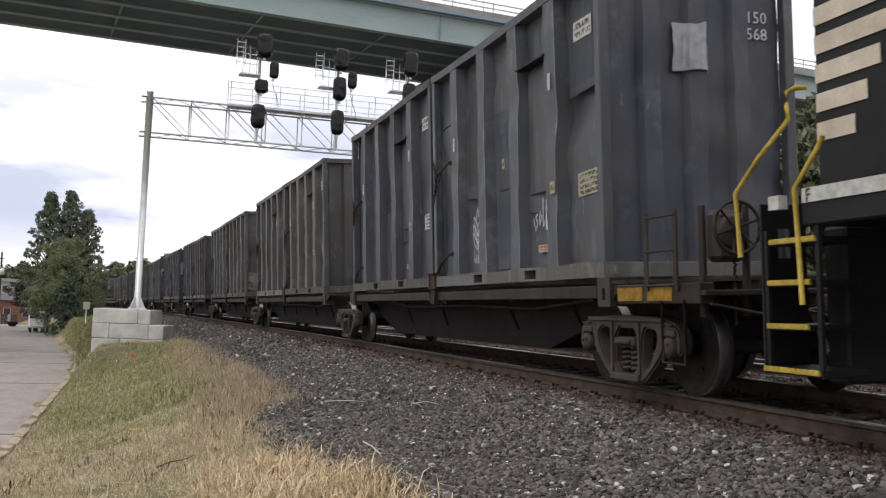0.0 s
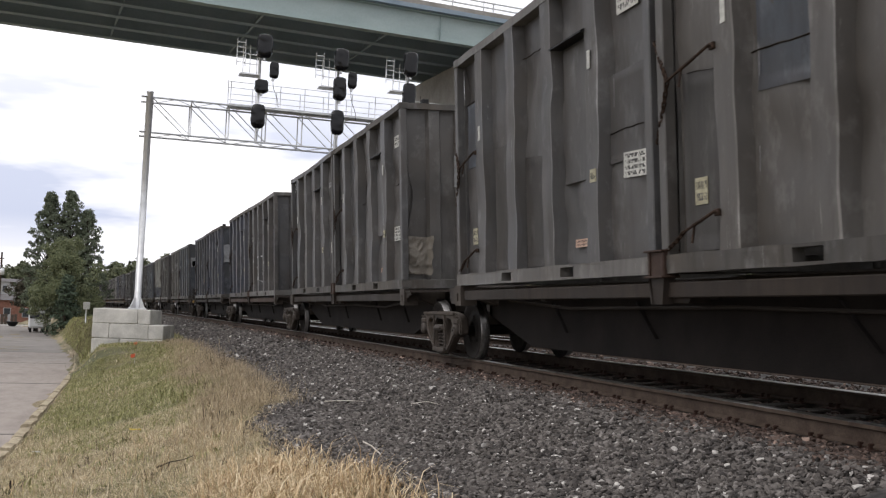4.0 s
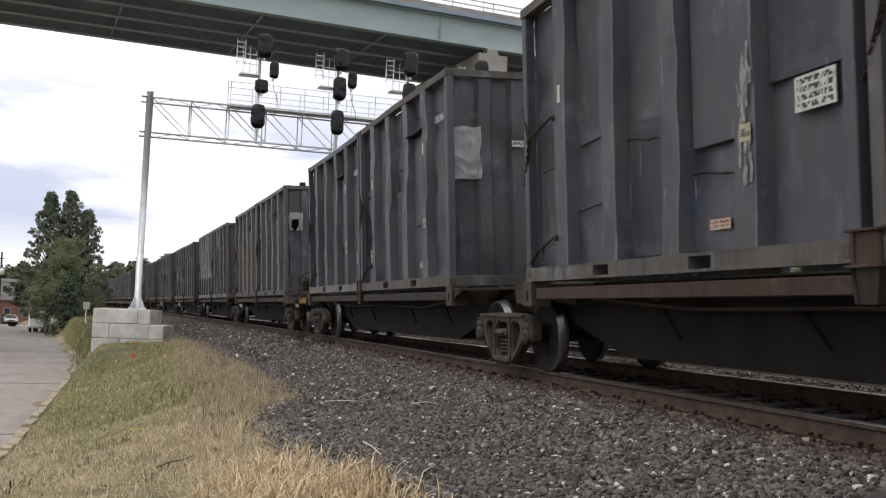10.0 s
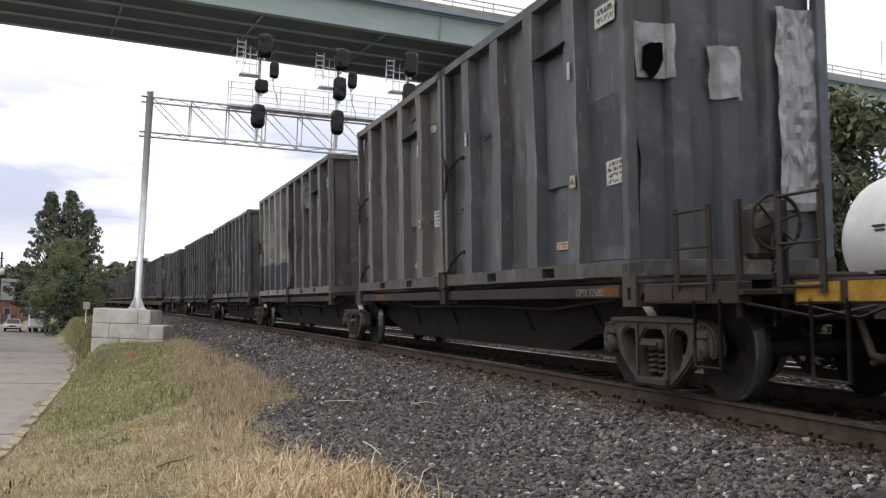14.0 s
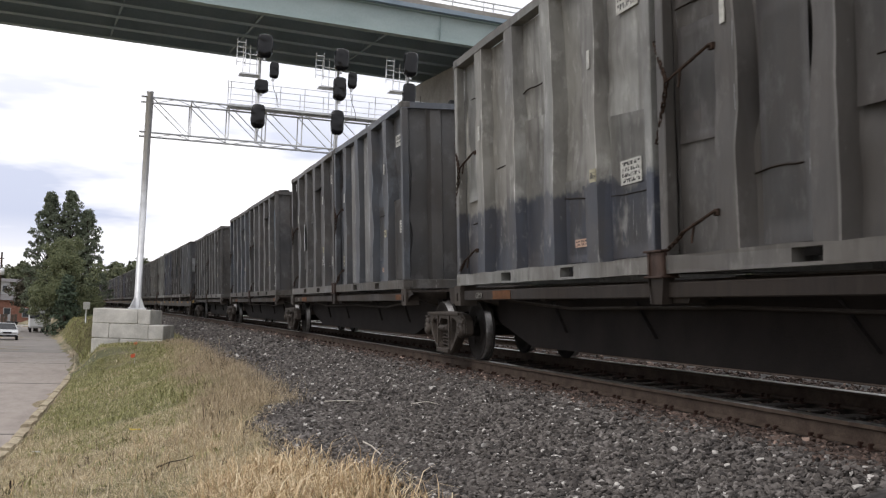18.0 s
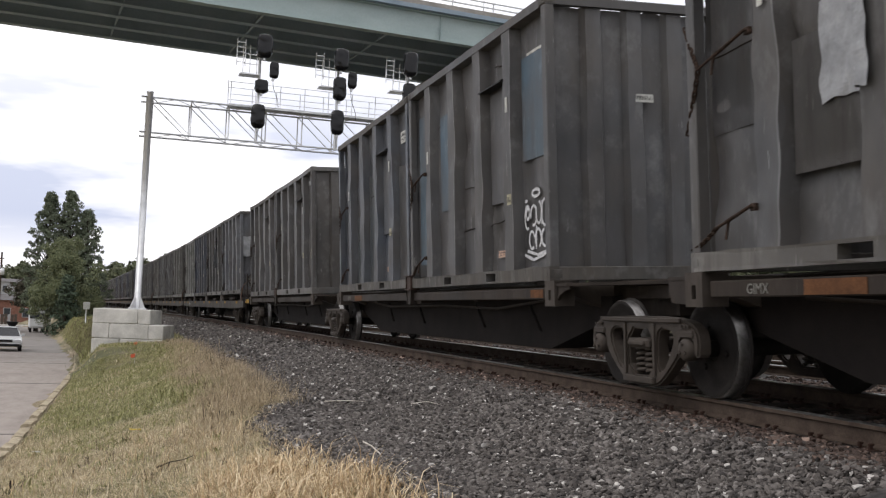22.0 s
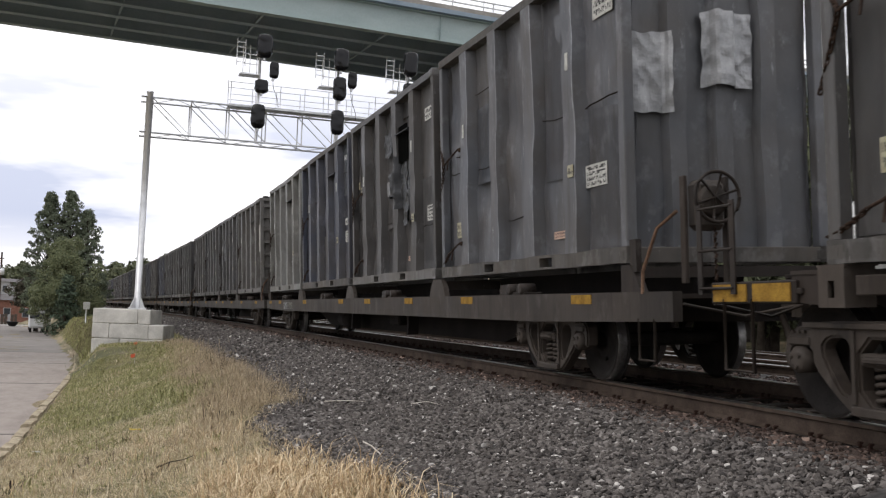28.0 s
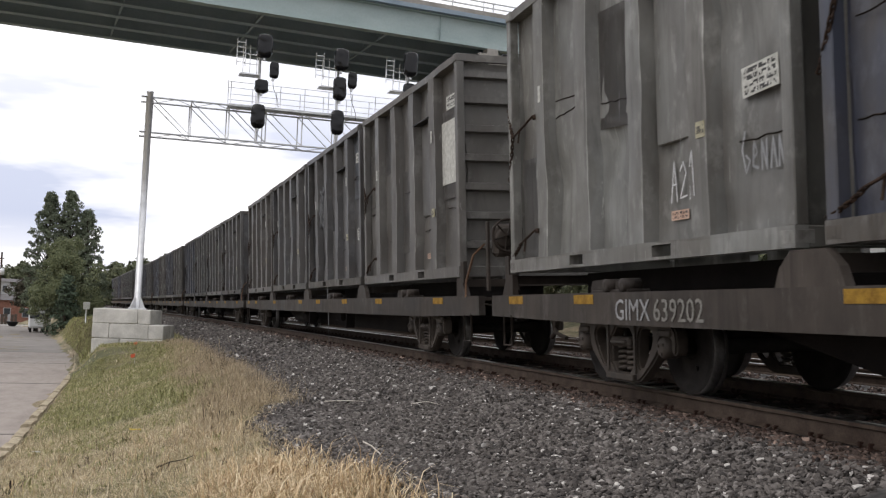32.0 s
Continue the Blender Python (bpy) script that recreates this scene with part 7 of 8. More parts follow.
# ---- marks and damage that tell the containers apart ----
def marks():
    b = BOXES
    ch = M["chalk"]
    def petal(x, z, turn, length, width):
        out = []
        for k in range(9):
            t = k / 8
            w = width * math.sin(math.pi * t ** 0.8)
            out.append((x + math.sin(turn) * length * t + math.cos(turn) * w, z + math.cos(turn) * length * t - math.sin(turn) * w))
        back = [(x + math.sin(turn) * length * t - math.cos(turn) * width * math.sin(math.pi * t ** 0.8), z + math.cos(turn) * length * t + math.sin(turn) * width * math.sin(math.pi * t ** 0.8)) for t in [1 - k / 8 for k in range(9)]]
        return out + back

    leaf = [petal(0.5, 0.12, 0.0, 0.88, 0.14)] + [petal(0.5, 0.10 + 0.14 * q, sg * (0.75 - 0.12 * q), 0.50, 0.09) for q in range(3) for sg in (-1, 1)] + [[(0.5, 0), (0.5, 0.6)]]
    tag = [[(0, 0.6), (0.1, 0.35), (0.2, 0.5), (0.12, 0.62), (0.22, 0.7)], [(0.3, 0.45), (0.42, 0.6), (0.34, 0.75), (0.28, 0.5)], [(0.5, 1.0), (0.48, 0.4), (0.6, 0.55)], [(0.66, 0.95), (0.62, 0.35), (0.78, 0.6), (0.8, 0.25)], [(0.84, 0.7), (0.9, 0.4), (0.96, 0.75), (1.0, 0.3)]]
    word = [[(0.1, 0.8), (0, 0.5), (0.1, 0.1), (0.22, 0.3), (0.1, 0.4)], [(0.3, 0.3), (0.42, 0.4), (0.34, 0.6), (0.3, 0.2), (0.45, 0.15)], [(0.55, 0.1), (0.55, 0.6), (0.68, 0.1), (0.68, 0.6)], [(0.78, 0.1), (0.86, 0.6), (0.94, 0.1)], [(1.0, 0.1), (1.02, 0.6), (1.12, 0.1), (1.14, 0.6)]]
    strokes(b[0], "graffiti", leaf, 4.51, 0.46, 0.67, ch, 0.020, "chalk drawing of a leafy figure")
    strokes(b[0], "graffiti", word, 4.36, 0.28, 0.30, ch, 0.016)
    strokes(b[0], "graffiti", tag, 2.07, 0.42, 0.62, ch, 0.024)
    sticker(b[0], "inspection_sticker", 3.05, 3.15, 1.56, 1.70, M["cream"], 1)
    crumpled(b[0], "patch", True, -0.28, 0.16, 2.26, 2.78, M["patch"], 41.7, 0.014, "riveted bare metal patch", 0.035)
    lettering(b[0], "container_number", "150\n568", 0.19, ch, Matrix.Translation((0.81, 0.112, 2.86)) @ END_TEXT, "white painted number")
    # torn front corner and welded sheet
    crumpled(b[4], "torn_sheet", True, -1.12, -0.65, 0.25, 0.95, M["tan_sheet"], 3.0, 0.05, "loose torn corner sheet")
    crumpled(b[4], "patch", True, -0.16, -0.04, 1.9, 2.5, M["patch"], 43.4, 0.014, "bare metal patch", 0.035)
    lettering(b[4], "container_number", "150416", 0.14, ch, Matrix.Translation((0.25, 0.02, 2.78)) @ END_TEXT, "white painted number")
    strokes(b[4], "scrape", [[(0, 0), (0.05, 0.4), (0, 1.0)], [(0.09, 0.2), (0.08, 0.8)]], 1.38, 0.64, 1.28, M["scuffed"], 0.02, "long pale scrape")
    # large white graffiti
    big = [[(0.0, 0.80), (0.22, 0.97), (0.36, 0.92), (0.30, 0.66), (0.06, 0.62), (0.36, 0.64), (0.44, 0.56), (0.30, 0.40), (0.22, 0.0)],
           [(0.44, 1.0), (0.52, 0.60), (0.48, 0.42), (0.56, 0.22), (0.66, 0.30)], [(0.36, 0.90), (0.80, 0.96)], [(0.56, 0.95), (0.62, 0.40), (0.78, 0.12), (0.92, 0.22), (0.84, 0.46)], [(0.30, 0.42), (0.44, 0.30), (0.46, 0.04)]]
    big = [[(1.62 * a, c) for a, c in ln] for ln in big]
    strokes(b[6], "graffiti", big, 4.86, 0.34, 1.17, ch, 0.05, "large white spray-painted letters")
    strokes(b[6], "graffiti", [[(0.02, 0.42), (0.06, 0.1)], [(0.02, 0.6), (0.04, 0.56)], [(0.16, 0.75), (0.42, 0.85)], [(0.28, 0.8), (0.30, 0.3)], [(0.5, 0.5), (0.6, 0.62), (0.68, 0.5), (0.6, 0.38), (0.5, 0.5)], [(0.76, 0.95), (0.82, 0.6), (0.95, 1.0), (0.86, 0.25)]], 2.57, 0.62, 0.72, ch, 0.026, "small white spray-painted word")
    sticker(b[6], "placard", 5.06, 5.46, 0.87, 1.01, M["cream"], 2, "cream sticker")
    crumpled(b[6], "patch", True, -0.32, 0.13, 2.12, 3.0, M["patch"], 45.1, 0.014, "bare metal patch", 0.035)
    end_sticker(b[6], "number_plate", 0.66, 0.93, 2.72, 2.96, M["white"], 2, "white number plate")
    rg = random.Random(77)
    for k in range(34):
        zz = rg.uniform(0.66, 1.70)
        strokes(b[7], "scour", [[(0, 0), (rg.uniform(-0.1, 0.1), 0.5), (rg.uniform(-0.1, 0.1), 1.0)]], 1.26 + rg.gauss(0, 0.045), zz, rg.uniform(0.06, 0.24), M["scuffed"], rg.uniform(0.015, 0.05), "pale scoured streak")
    # patched ends
    crumpled(b[8], "patch", True, -1.09, -0.66, 1.7, 2.54, M["patch"], 46.8, 0.014, "bare metal patch", 0.035)
    crumpled(b[8], "patch", True, 0.65, 1.18, 0.95, 2.58, M["patch"], 5.0, 0.05, "crumpled bare metal sheet", 0.03)
    end_sticker(b[8], "inspection_sticker", -0.12, 0.08, 2.23, 2.33, M["white"], 1)
    end_sticker(b[8], "number_plate", 0.64, 1.06, 2.74, 2.96, M["white"], 0, "white plate")
    lettering(b[8], "plate_text", "150306", 0.11, M["ink"], Matrix.Translation((0.85, 0.101, 2.81)) @ END_TEXT)
    strokes(b[9], "graffiti", [[(0.5, 1), (0.5, 0)], [(0.2, 0.55), (0.5, 0.95), (0.9, 0.6)], [(0, 0.4), (0.5, 0.62), (1, 0.75)]], 1.71, 0.60, 0.28, ch, 0.028, "white chalk arrow")
    sticker(b[9], "inspection_sticker", 1.2, 1.34, 0.86, 0.96, M["orange"], 1)
    # holed end
    crumpled(b[10], "patch", True, -1.06, -0.64, 2.03, 2.6, M["patch"], 48.5, 0.014, "bare metal patch", 0.035)
    crumpled(b[10], "patch", True, -0.19, 0.19, 1.84, 2.39, M["patch"], 50.2, 0.014, "bare metal patch", 0.035)
    bm = bmesh.new()
    rg = random.Random(4)
    ring = []
    for k in range(14):
        a = 2 * math.pi * k / 14
        r = rg.uniform(0.65, 1.25)
        ring.append((-0.845 + 0.125 * r * math.cos(a) + 0.03 * math.sin(a), 2.22 + 0.235 * r * math.sin(a)))
    # A black plate paints the dark inside; the end sheet itself is not cut.
    prism(bm, ring, 0.052, 0.070, "y")
    part("hole", bm, M["hole"], b[10], "black plate painted as a ragged torn hole")
    crumpled(b[10], "patch", True, 0.57, 1.18, 0.68, 2.85, M["patch"], 8.0, 0.05, "crumpled bare metal sheet", 0.03)
    # torn flap
    crumpled(b[12], "torn_flap", False, 2.70, 3.55, 2.35, 3.14, M["sheet"], 12.0, 0.12, "torn tarpaulin flap", 0.10)
    # scoured ribs
    for y0, y1 in ((3.93, 4.75), (2.71, 3.53)):
        sticker(b[14], "scoured_panel", y0 - 0.13, y1 - 0.13, 0.20, 3.30, M["scoured"], 0, "panel scoured to pale metal", 0, None, -CW + INSET - 0.022)
    end_sticker(b[14], "inspection_sticker", -0.05, 0.17, 2.25, 2.35, M["cream"], 1)
    crumpled(b[15], "patch", False, 3.74, 4.4, 1.19, 1.94, M["patch"], 15.0, 0.012, "pale bare patch", 0.05)
    crumpled(b[15], "patch", False, 2.66, 3.23, 1.88, 2.14, M["patch"], 16.0, 0.012, "pale bare patch", 0.05)
    strokes(b[15], "scrape", tag, 1.5, 0.5, 0.5, ch, 0.02, "chalk scribble")
    # teal repainted panels and graffiti
    for y0, y1, z0, z1 in ((5.14, 5.72, 0.39, 2.96), (3.93, 4.5, 1.22, 2.77), (0.14, 0.97, 1.56, 2.9)):
        sticker(b[16], "repainted_panel", y0, y1, z0, z1, M["teal"], 0, "teal repainted panel", 0, None, -CW + INSET - 0.020)
    def loop(x, z, rx, rz, a0=0.0, a1=6.4):
        return [(x + rx * math.cos(a0 + (a1 - a0) * k / 14), z + rz * math.sin(a0 + (a1 - a0) * k / 14)) for k in range(15)]

    smudge = [loop(0.12, 0.66, 0.09, 0.20, 0.6, 5.2), loop(0.13, 0.72, 0.05, 0.09), loop(0.33, 0.68, 0.10, 0.17, -2.0, 3.4), loop(0.50, 0.72, 0.09, 0.19, 2.6, 7.6), loop(0.70, 0.70, 0.10, 0.22, 0.9, 5.6), loop(0.88, 0.72, 0.08, 0.20, -2.4, 2.6),
              loop(0.26, 0.26, 0.09, 0.15, 0.3, 5.4), loop(0.47, 0.28, 0.10, 0.16, -1.2, 4.0), loop(0.70, 0.28, 0.11, 0.15, 1.8, 7.2), [(0.0, 0.02), (0.3, -0.08), (0.62, -0.02), (0.95, 0.10)], [(0.10, 0.08), (0.45, 0.0), (0.8, 0.06)],
              loop(0.42, 1.06, 0.13, 0.06), [(0.06, 0.98), (0.05, 0.92)], [(0.11, 0.98), (0.10, 0.92)], [(0.60, 0.5), (0.62, 0.9)], [(0.40, 0.1), (0.42, 0.5)]]
    smudge = [[(1.28 * a, c) for a, c in ln] for ln in smudge]
    strokes(b[16], "graffiti", smudge, 0.98, 0.34, 0.74, ch, 0.045, "white spray-painted tag")
    end_sticker(b[16], "inspection_sticker", 0.0, 0.25, 2.2, 2.3, M["white"], 1)
    end_sticker(b[18], "number_plate", 0.80, 1.16, 2.85, 3.1, M["white"], 0, "white number plate")
    lettering(b[18], "plate_text", "LWT\n150410", 0.095, M["ink"], Matrix.Translation((0.98, 0.101, 2.99)) @ END_TEXT)
    end_sticker(b[18], "inspection_sticker", 0.1, 0.28, 2.34, 2.42, M["cream"], 1)
    # patched corner, torn tarpaulin
    crumpled(b[20], "patch", True, -1.10, -0.65, 1.55, 2.39, M["patch"], 18.0, 0.02, "wrinkled bare sheet", 0.04)
    crumpled(b[20], "patch", True, -0.25, 0.37, 1.86, 2.66, M["patch"], 19.0, 0.03, "wrinkled bare sheet", 0.04)
    for y0, y1, z0, z1 in ((1.66, 1.90, 1.50, 2.34), (1.92, 2.18, 1.02, 2.24), (2.16, 2.38, 1.36, 2.30), (2.42, 2.68, 1.58, 2.0)):
        crumpled(b[21], "tarpaulin", False, y0, y1, z0, z1, M["sheet"], 21.0 + y0, 0.05, "hanging torn black tarpaulin", 0.05)
    crumpled(b[21], "tarpaulin", False, 2.88, 3.45, 2.43, 2.88, M["sheet"], 22.0, 0.05, "hanging torn black tarpaulin", 0.07)
    # Black plate for the darkness behind the tear; the side stays whole.
    sticker(b[21], "opening", 1.68, 2.30, 2.18, 2.85, M["hole"], 0, "black plate painted as a torn opening", 0, None, -CW + 0.05)
    crumpled(b[21], "patch", False, 2.7, 3.44, 1.68, 1.93, M["patch"], 23.0, 0.012, "pale patch", 0.05)
    for y, z in ((5.2, 1.75), (5.45, 1.95), (5.7, 2.08)):
        sticker(b[21], "inspection_sticker", y, y + 0.16, z, z + 0.16, M["cream"], 1)
    sticker(b[22], "placard", 0.37, 0.85, 1.42, 1.57, M["white"], 1, "white printed placard")
    strokes(b[23], "graffiti", [[(0, 0), (0.12, 0.7), (0.2, 0.0)], [(0.05, 0.3), (0.2, 0.3)], [(0.3, 0.5), (0.42, 0.65), (0.5, 0.45), (0.3, 0.05), (0.52, 0.08)], [(0.62, 0.0), (0.66, 0.7), (0.78, 0.3), (0.9, 0.75), (0.95, 0.0)]], 1.92, 0.53, 0.55, ch, 0.02, "white chalk scribble")
    strokes(b[23], "graffiti", word, 0.74, 0.60, 0.5, M["patch"], 0.025, "faded painted word")
    sticker(b[24], "white_panel", 0.28, 1.12, 1.52, 2.54, M["white"], 0, "white painted panel", 0, None, -CW + INSET - 0.02)
    crumpled(b[25], "torn_sheet", False, 4.2, 4.7, 1.6, 2.5, M["sheet"], 25.0, 0.10, "torn black sheet", 0.14)
    # loads show over some rims
    rg = random.Random(9)
    for k in (0, 2, 4, 8, 10, 12, 14, 16, 18, 24):
        bm = bmesh.new()
        for q in range(rg.randint(1, 3)):
            y, x = rg.uniform(0.02, 0.5), rg.uniform(-1.1, 0.6)
            w, h = rg.uniform(0.10, 0.22), rg.uniform(0.05, 0.13)
            box(bm, x, x + w, y, y + 0.12, CH - 0.02, CH + h, 0.01)
        part("latch_block", bm, M["black"], b[k])


marks()


def number_on_flat():
    """Reporting marks on the sills."""
    for y, txt, mat, lab in ((21.76, "GIMX", M["patch"], "grimy white painted reporting mark"), (20.88, "639202", M["faded"], "faded white reporting number")):
        lettering(FLAT_CARS[0], "car_number", txt, 0.30, mat, Matrix.Translation((-1.267, y, 0.72)) @ SIDE_TEXT, lab)
    for u, y, txt in ((SPINES[5], 0.95, "GIMX 525080"), (SPINES[6], 11.3, "GIMX"), (SPINES[7], 11.3, "GIMX"), (SPINES[8], 11.3, "GIMX")):
        lettering(u, "car_number", txt, 0.12, M["faded"], Matrix.Translation((-1.207, y, 0.96)) @ SIDE_TEXT, "faded white reporting number")
    for k, u in enumerate(SPINES[5:9]):
        bm = bmesh.new()
        box(bm, -1.207, -1.198, 0.28, 0.66, 0.955, 1.055)
        part("orange_stripe", bm, M["dull_orange"], u, "faded rust-orange sill stripe")
        bm = bmesh.new()
        box(bm, -1.207, -1.198, 10.05, 10.72, 0.945, 1.060)
        part("orange_stripe", bm, M["dull_orange"], u, "faded rust-orange sill stripe")


number_on_flat()


# ---- ballast stones ----
def ico():
    bm = bmesh.new()
    bmesh.ops.create_icosphere(bm, subdivisions=1, radius=1.0)
    v = np.array([x.co[:] for x in bm.verts])
    f = np.array([[q.index for q in p.verts] for p in bm.faces])
    bm.free()
    return v, f


def stone_places(n, y0, y1, d0, d1, rng):
    y = y0 + (y1 - y0) * rng.random(n)
    d = d0 + (d1 - d0) * rng.random(n)
    x = np.array([track_x(a) for a in y]) - d
    z = np.array([-0.12 if b < -1.2 else bed_z(b) if b < TOE_D else rough_ground(c, a) + 0.022 for a, b, c in zip(y, d, x)])
    return np.stack([x, y, z], 1), d


def scatter_stones(places, sizes, rng, name, material, sink=0.25):
    v, f = ico()
    n = len(places)
    sc = sizes[:, None, None] * np.stack([0.75 + 0.95 * rng.random(n), 0.60 + 0.55 * rng.random(n), 0.36 + 0.42 * rng.random(n)], 1)[:, None, :]
    ang = np.stack([rng.random(n) * 6.28, rng.normal(0, 0.42, n), rng.normal(0, 0.42, n)], 1)
    jit = 1 + 0.34 * (rng.random((n, len(v), 3)) - 0.5) * 2
    p = v[None] * jit * sc
    for ax, (i, j) in ((1, (1, 2)), (2, (2, 0)), (0, (0, 1))):
        c, s = np.cos(ang[:, ax])[:, None], np.sin(ang[:, ax])[:, None]
        a, b = p[:, :, i].copy(), p[:, :, j].copy()
        p[:, :, i], p[:, :, j] = a * c - b * s, a * s + b * c
    p += places[:, None, :] + np.array([0, 0, 1]) * (sizes * (rng.random(n) * 0.9 - sink))[:, None, None]
    faces = (f[None] + (np.arange(n) * len(v))[:, None, None]).reshape(-1, 3)
    return arrays_mesh(name, p.reshape(-1, 3), faces, material)


def stones():
    rng = np.random.default_rng(6)
    sets = [(46000, 5.0, 13.0, 0.85, 3.6, 0.022), (15000, 6.5, 16.0, 3.3, 4.6, 0.024), (3500, 16.0, 30.0, 3.3, 3.75, 0.028), (26000, 13.0, 24.0, 0.85, 3.5, 0.026), (9000, 24.0, 46.0, 0.85, 3.5, 0.038), (9000, 44.0, 80.0, 0.85, 3.5, 0.055), (3000, 5.5, 20.0, -0.66, 0.66, 0.028), (5000, 7.0, 34.0, -3.4, -0.86, 0.036)]
    ps, ss, ds = [], [], []
    for n, y0, y1, d0, d1, sz in sets:
        p, d = stone_places(n, y0, y1, d0, d1, rng)
        keep = np.array([b < toe_edge(a) + e for a, b, e in zip(p[:, 1], d, rng.normal(0, 0.05, n))])
        p, d, n = p[keep], d[keep], int(keep.sum())
        ps.append(p)
        ds.append(d)
        ss.append(sz * (0.55 + 0.9 * rng.random(n) ** 1.6))
    ps, ss, ds = np.concatenate(ps), np.concatenate(ss), np.concatenate(ds)
    # brake dust and rust lie on the stones along the rails
    dusty = ds + rng.normal(0, 0.16, len(ds)) < 1.30
    for sel, mt, lb in ((~dusty, M["stones"], "loose grey crushed stones"), (dusty, M["rusty_stones"], "rust-dusted crushed stones along the rails")):
        me = scatter_stones(ps[sel], ss[sel], rng, "stones", mt)
        ob = part("stones", me, None, bed)
        tagged(ob, lb, kind="stuff")
    # the nearest stones one by one
    kinds = []
    for k in range(8):
        kinds.append(scatter_stones(np.zeros((1, 3)), np.array([1.0]), rng, "stone", M["stone"], 0.0))
    p, d = stone_places(300, 6.8, 9.6, 1.2, 3.3, rng)
    r = random.Random(2)
    for k in range(300):
        o = part("stone", kinds[k % 8], None, bed)
        s = r.uniform(0.018, 0.034)
        o.matrix_basis = Matrix.Translation(p[k]) @ Euler((r.uniform(0, 6), r.uniform(0, 6), r.uniform(0, 6))).to_matrix().to_4x4() @ Matrix.Scale(s, 4)


# ---- grass ----
def grass_material(name, c1, c2, c3):
    m, nt, b = shader(name)
    g = nt.nodes.new("ShaderNodeNewGeometry")
    r = ramp_node(nt, g.outputs["Random Per Island"], [(0, c1), (0.6, c2), (1, c3)])
    nt.links.new(r.outputs["Color"], b.inputs["Base Color"])
    b.inputs["Roughness"].default_value = 0.7
    b.inputs["Specular IOR Level"].default_value = 0.2
    return m


M["straw"] = grass_material("dry_straw_grass", (0.25, 0.195, 0.115), (0.56, 0.455, 0.285), (0.85, 0.75, 0.55))
M["tan_straw"] = grass_material("tan_straw_blades", (0.30, 0.205, 0.115), (0.66, 0.50, 0.30), (0.90, 0.78, 0.56))
M["green_grass"] = grass_material("green_grass", (0.145, 0.150, 0.060), (0.285, 0.285, 0.120), (0.54, 0.50, 0.27))
M["weeds"] = grass_material("brown_weeds", (0.21, 0.165, 0.110), (0.42, 0.335, 0.220), (0.66, 0.54, 0.37))
M["bank_weeds"] = grass_material("bank_weeds", (0.080, 0.070, 0.042), (0.155, 0.130, 0.080), (0.26, 0.215, 0.135))
M["dead_stem"] = grass_material("dark_dead_stems", (0.030, 0.022, 0.016), (0.060, 0.045, 0.034), (0.10, 0.075, 0.055))


def blades(name, pts, length, width, lean, rng, material, label):
    n = len(pts)
    L = length * (0.45 + 0.85 * rng.random(n))
    a = rng.random(n) * 6.28
    bend = lean * (0.3 + rng.random(n))
    dx, dy = np.cos(a), np.sin(a)
    side = np.stack([-dy, dx, np.zeros(n)], 1) * (width * (0.6 + 0.8 * rng.random(n)))[:, None] / 2
    up = np.array([0, 0, 1.0])
    fwd = np.stack([dx, dy, np.zeros(n)], 1)
    base = pts - up * 0.02
    mid = base + fwd * (L * bend * 0.35)[:, None] + up * (L * 0.6 * np.sqrt(np.maximum(0.05, 1 - bend ** 2 * 0.3)))[:, None]
    tip = base + fwd * (L * bend)[:, None] + up * (L * np.sqrt(np.maximum(0.03, 1 - np.minimum(bend, 1) ** 2)))[:, None]
    v = np.stack([base - side, base + side, mid + side * 0.8, mid - side * 0.8, tip + side * 0.15, tip - side * 0.15], 1).reshape(-1, 3)
    k = (np.arange(n) * 6)[:, None]
    f = np.concatenate([k + np.array([0, 1, 2, 3]), k + np.array([3, 2, 4, 5])], 0)
    ob = new(name, arrays_mesh(name, v, f, material))
    tagged(ob, label, "grass", kind="stuff")
    return ob


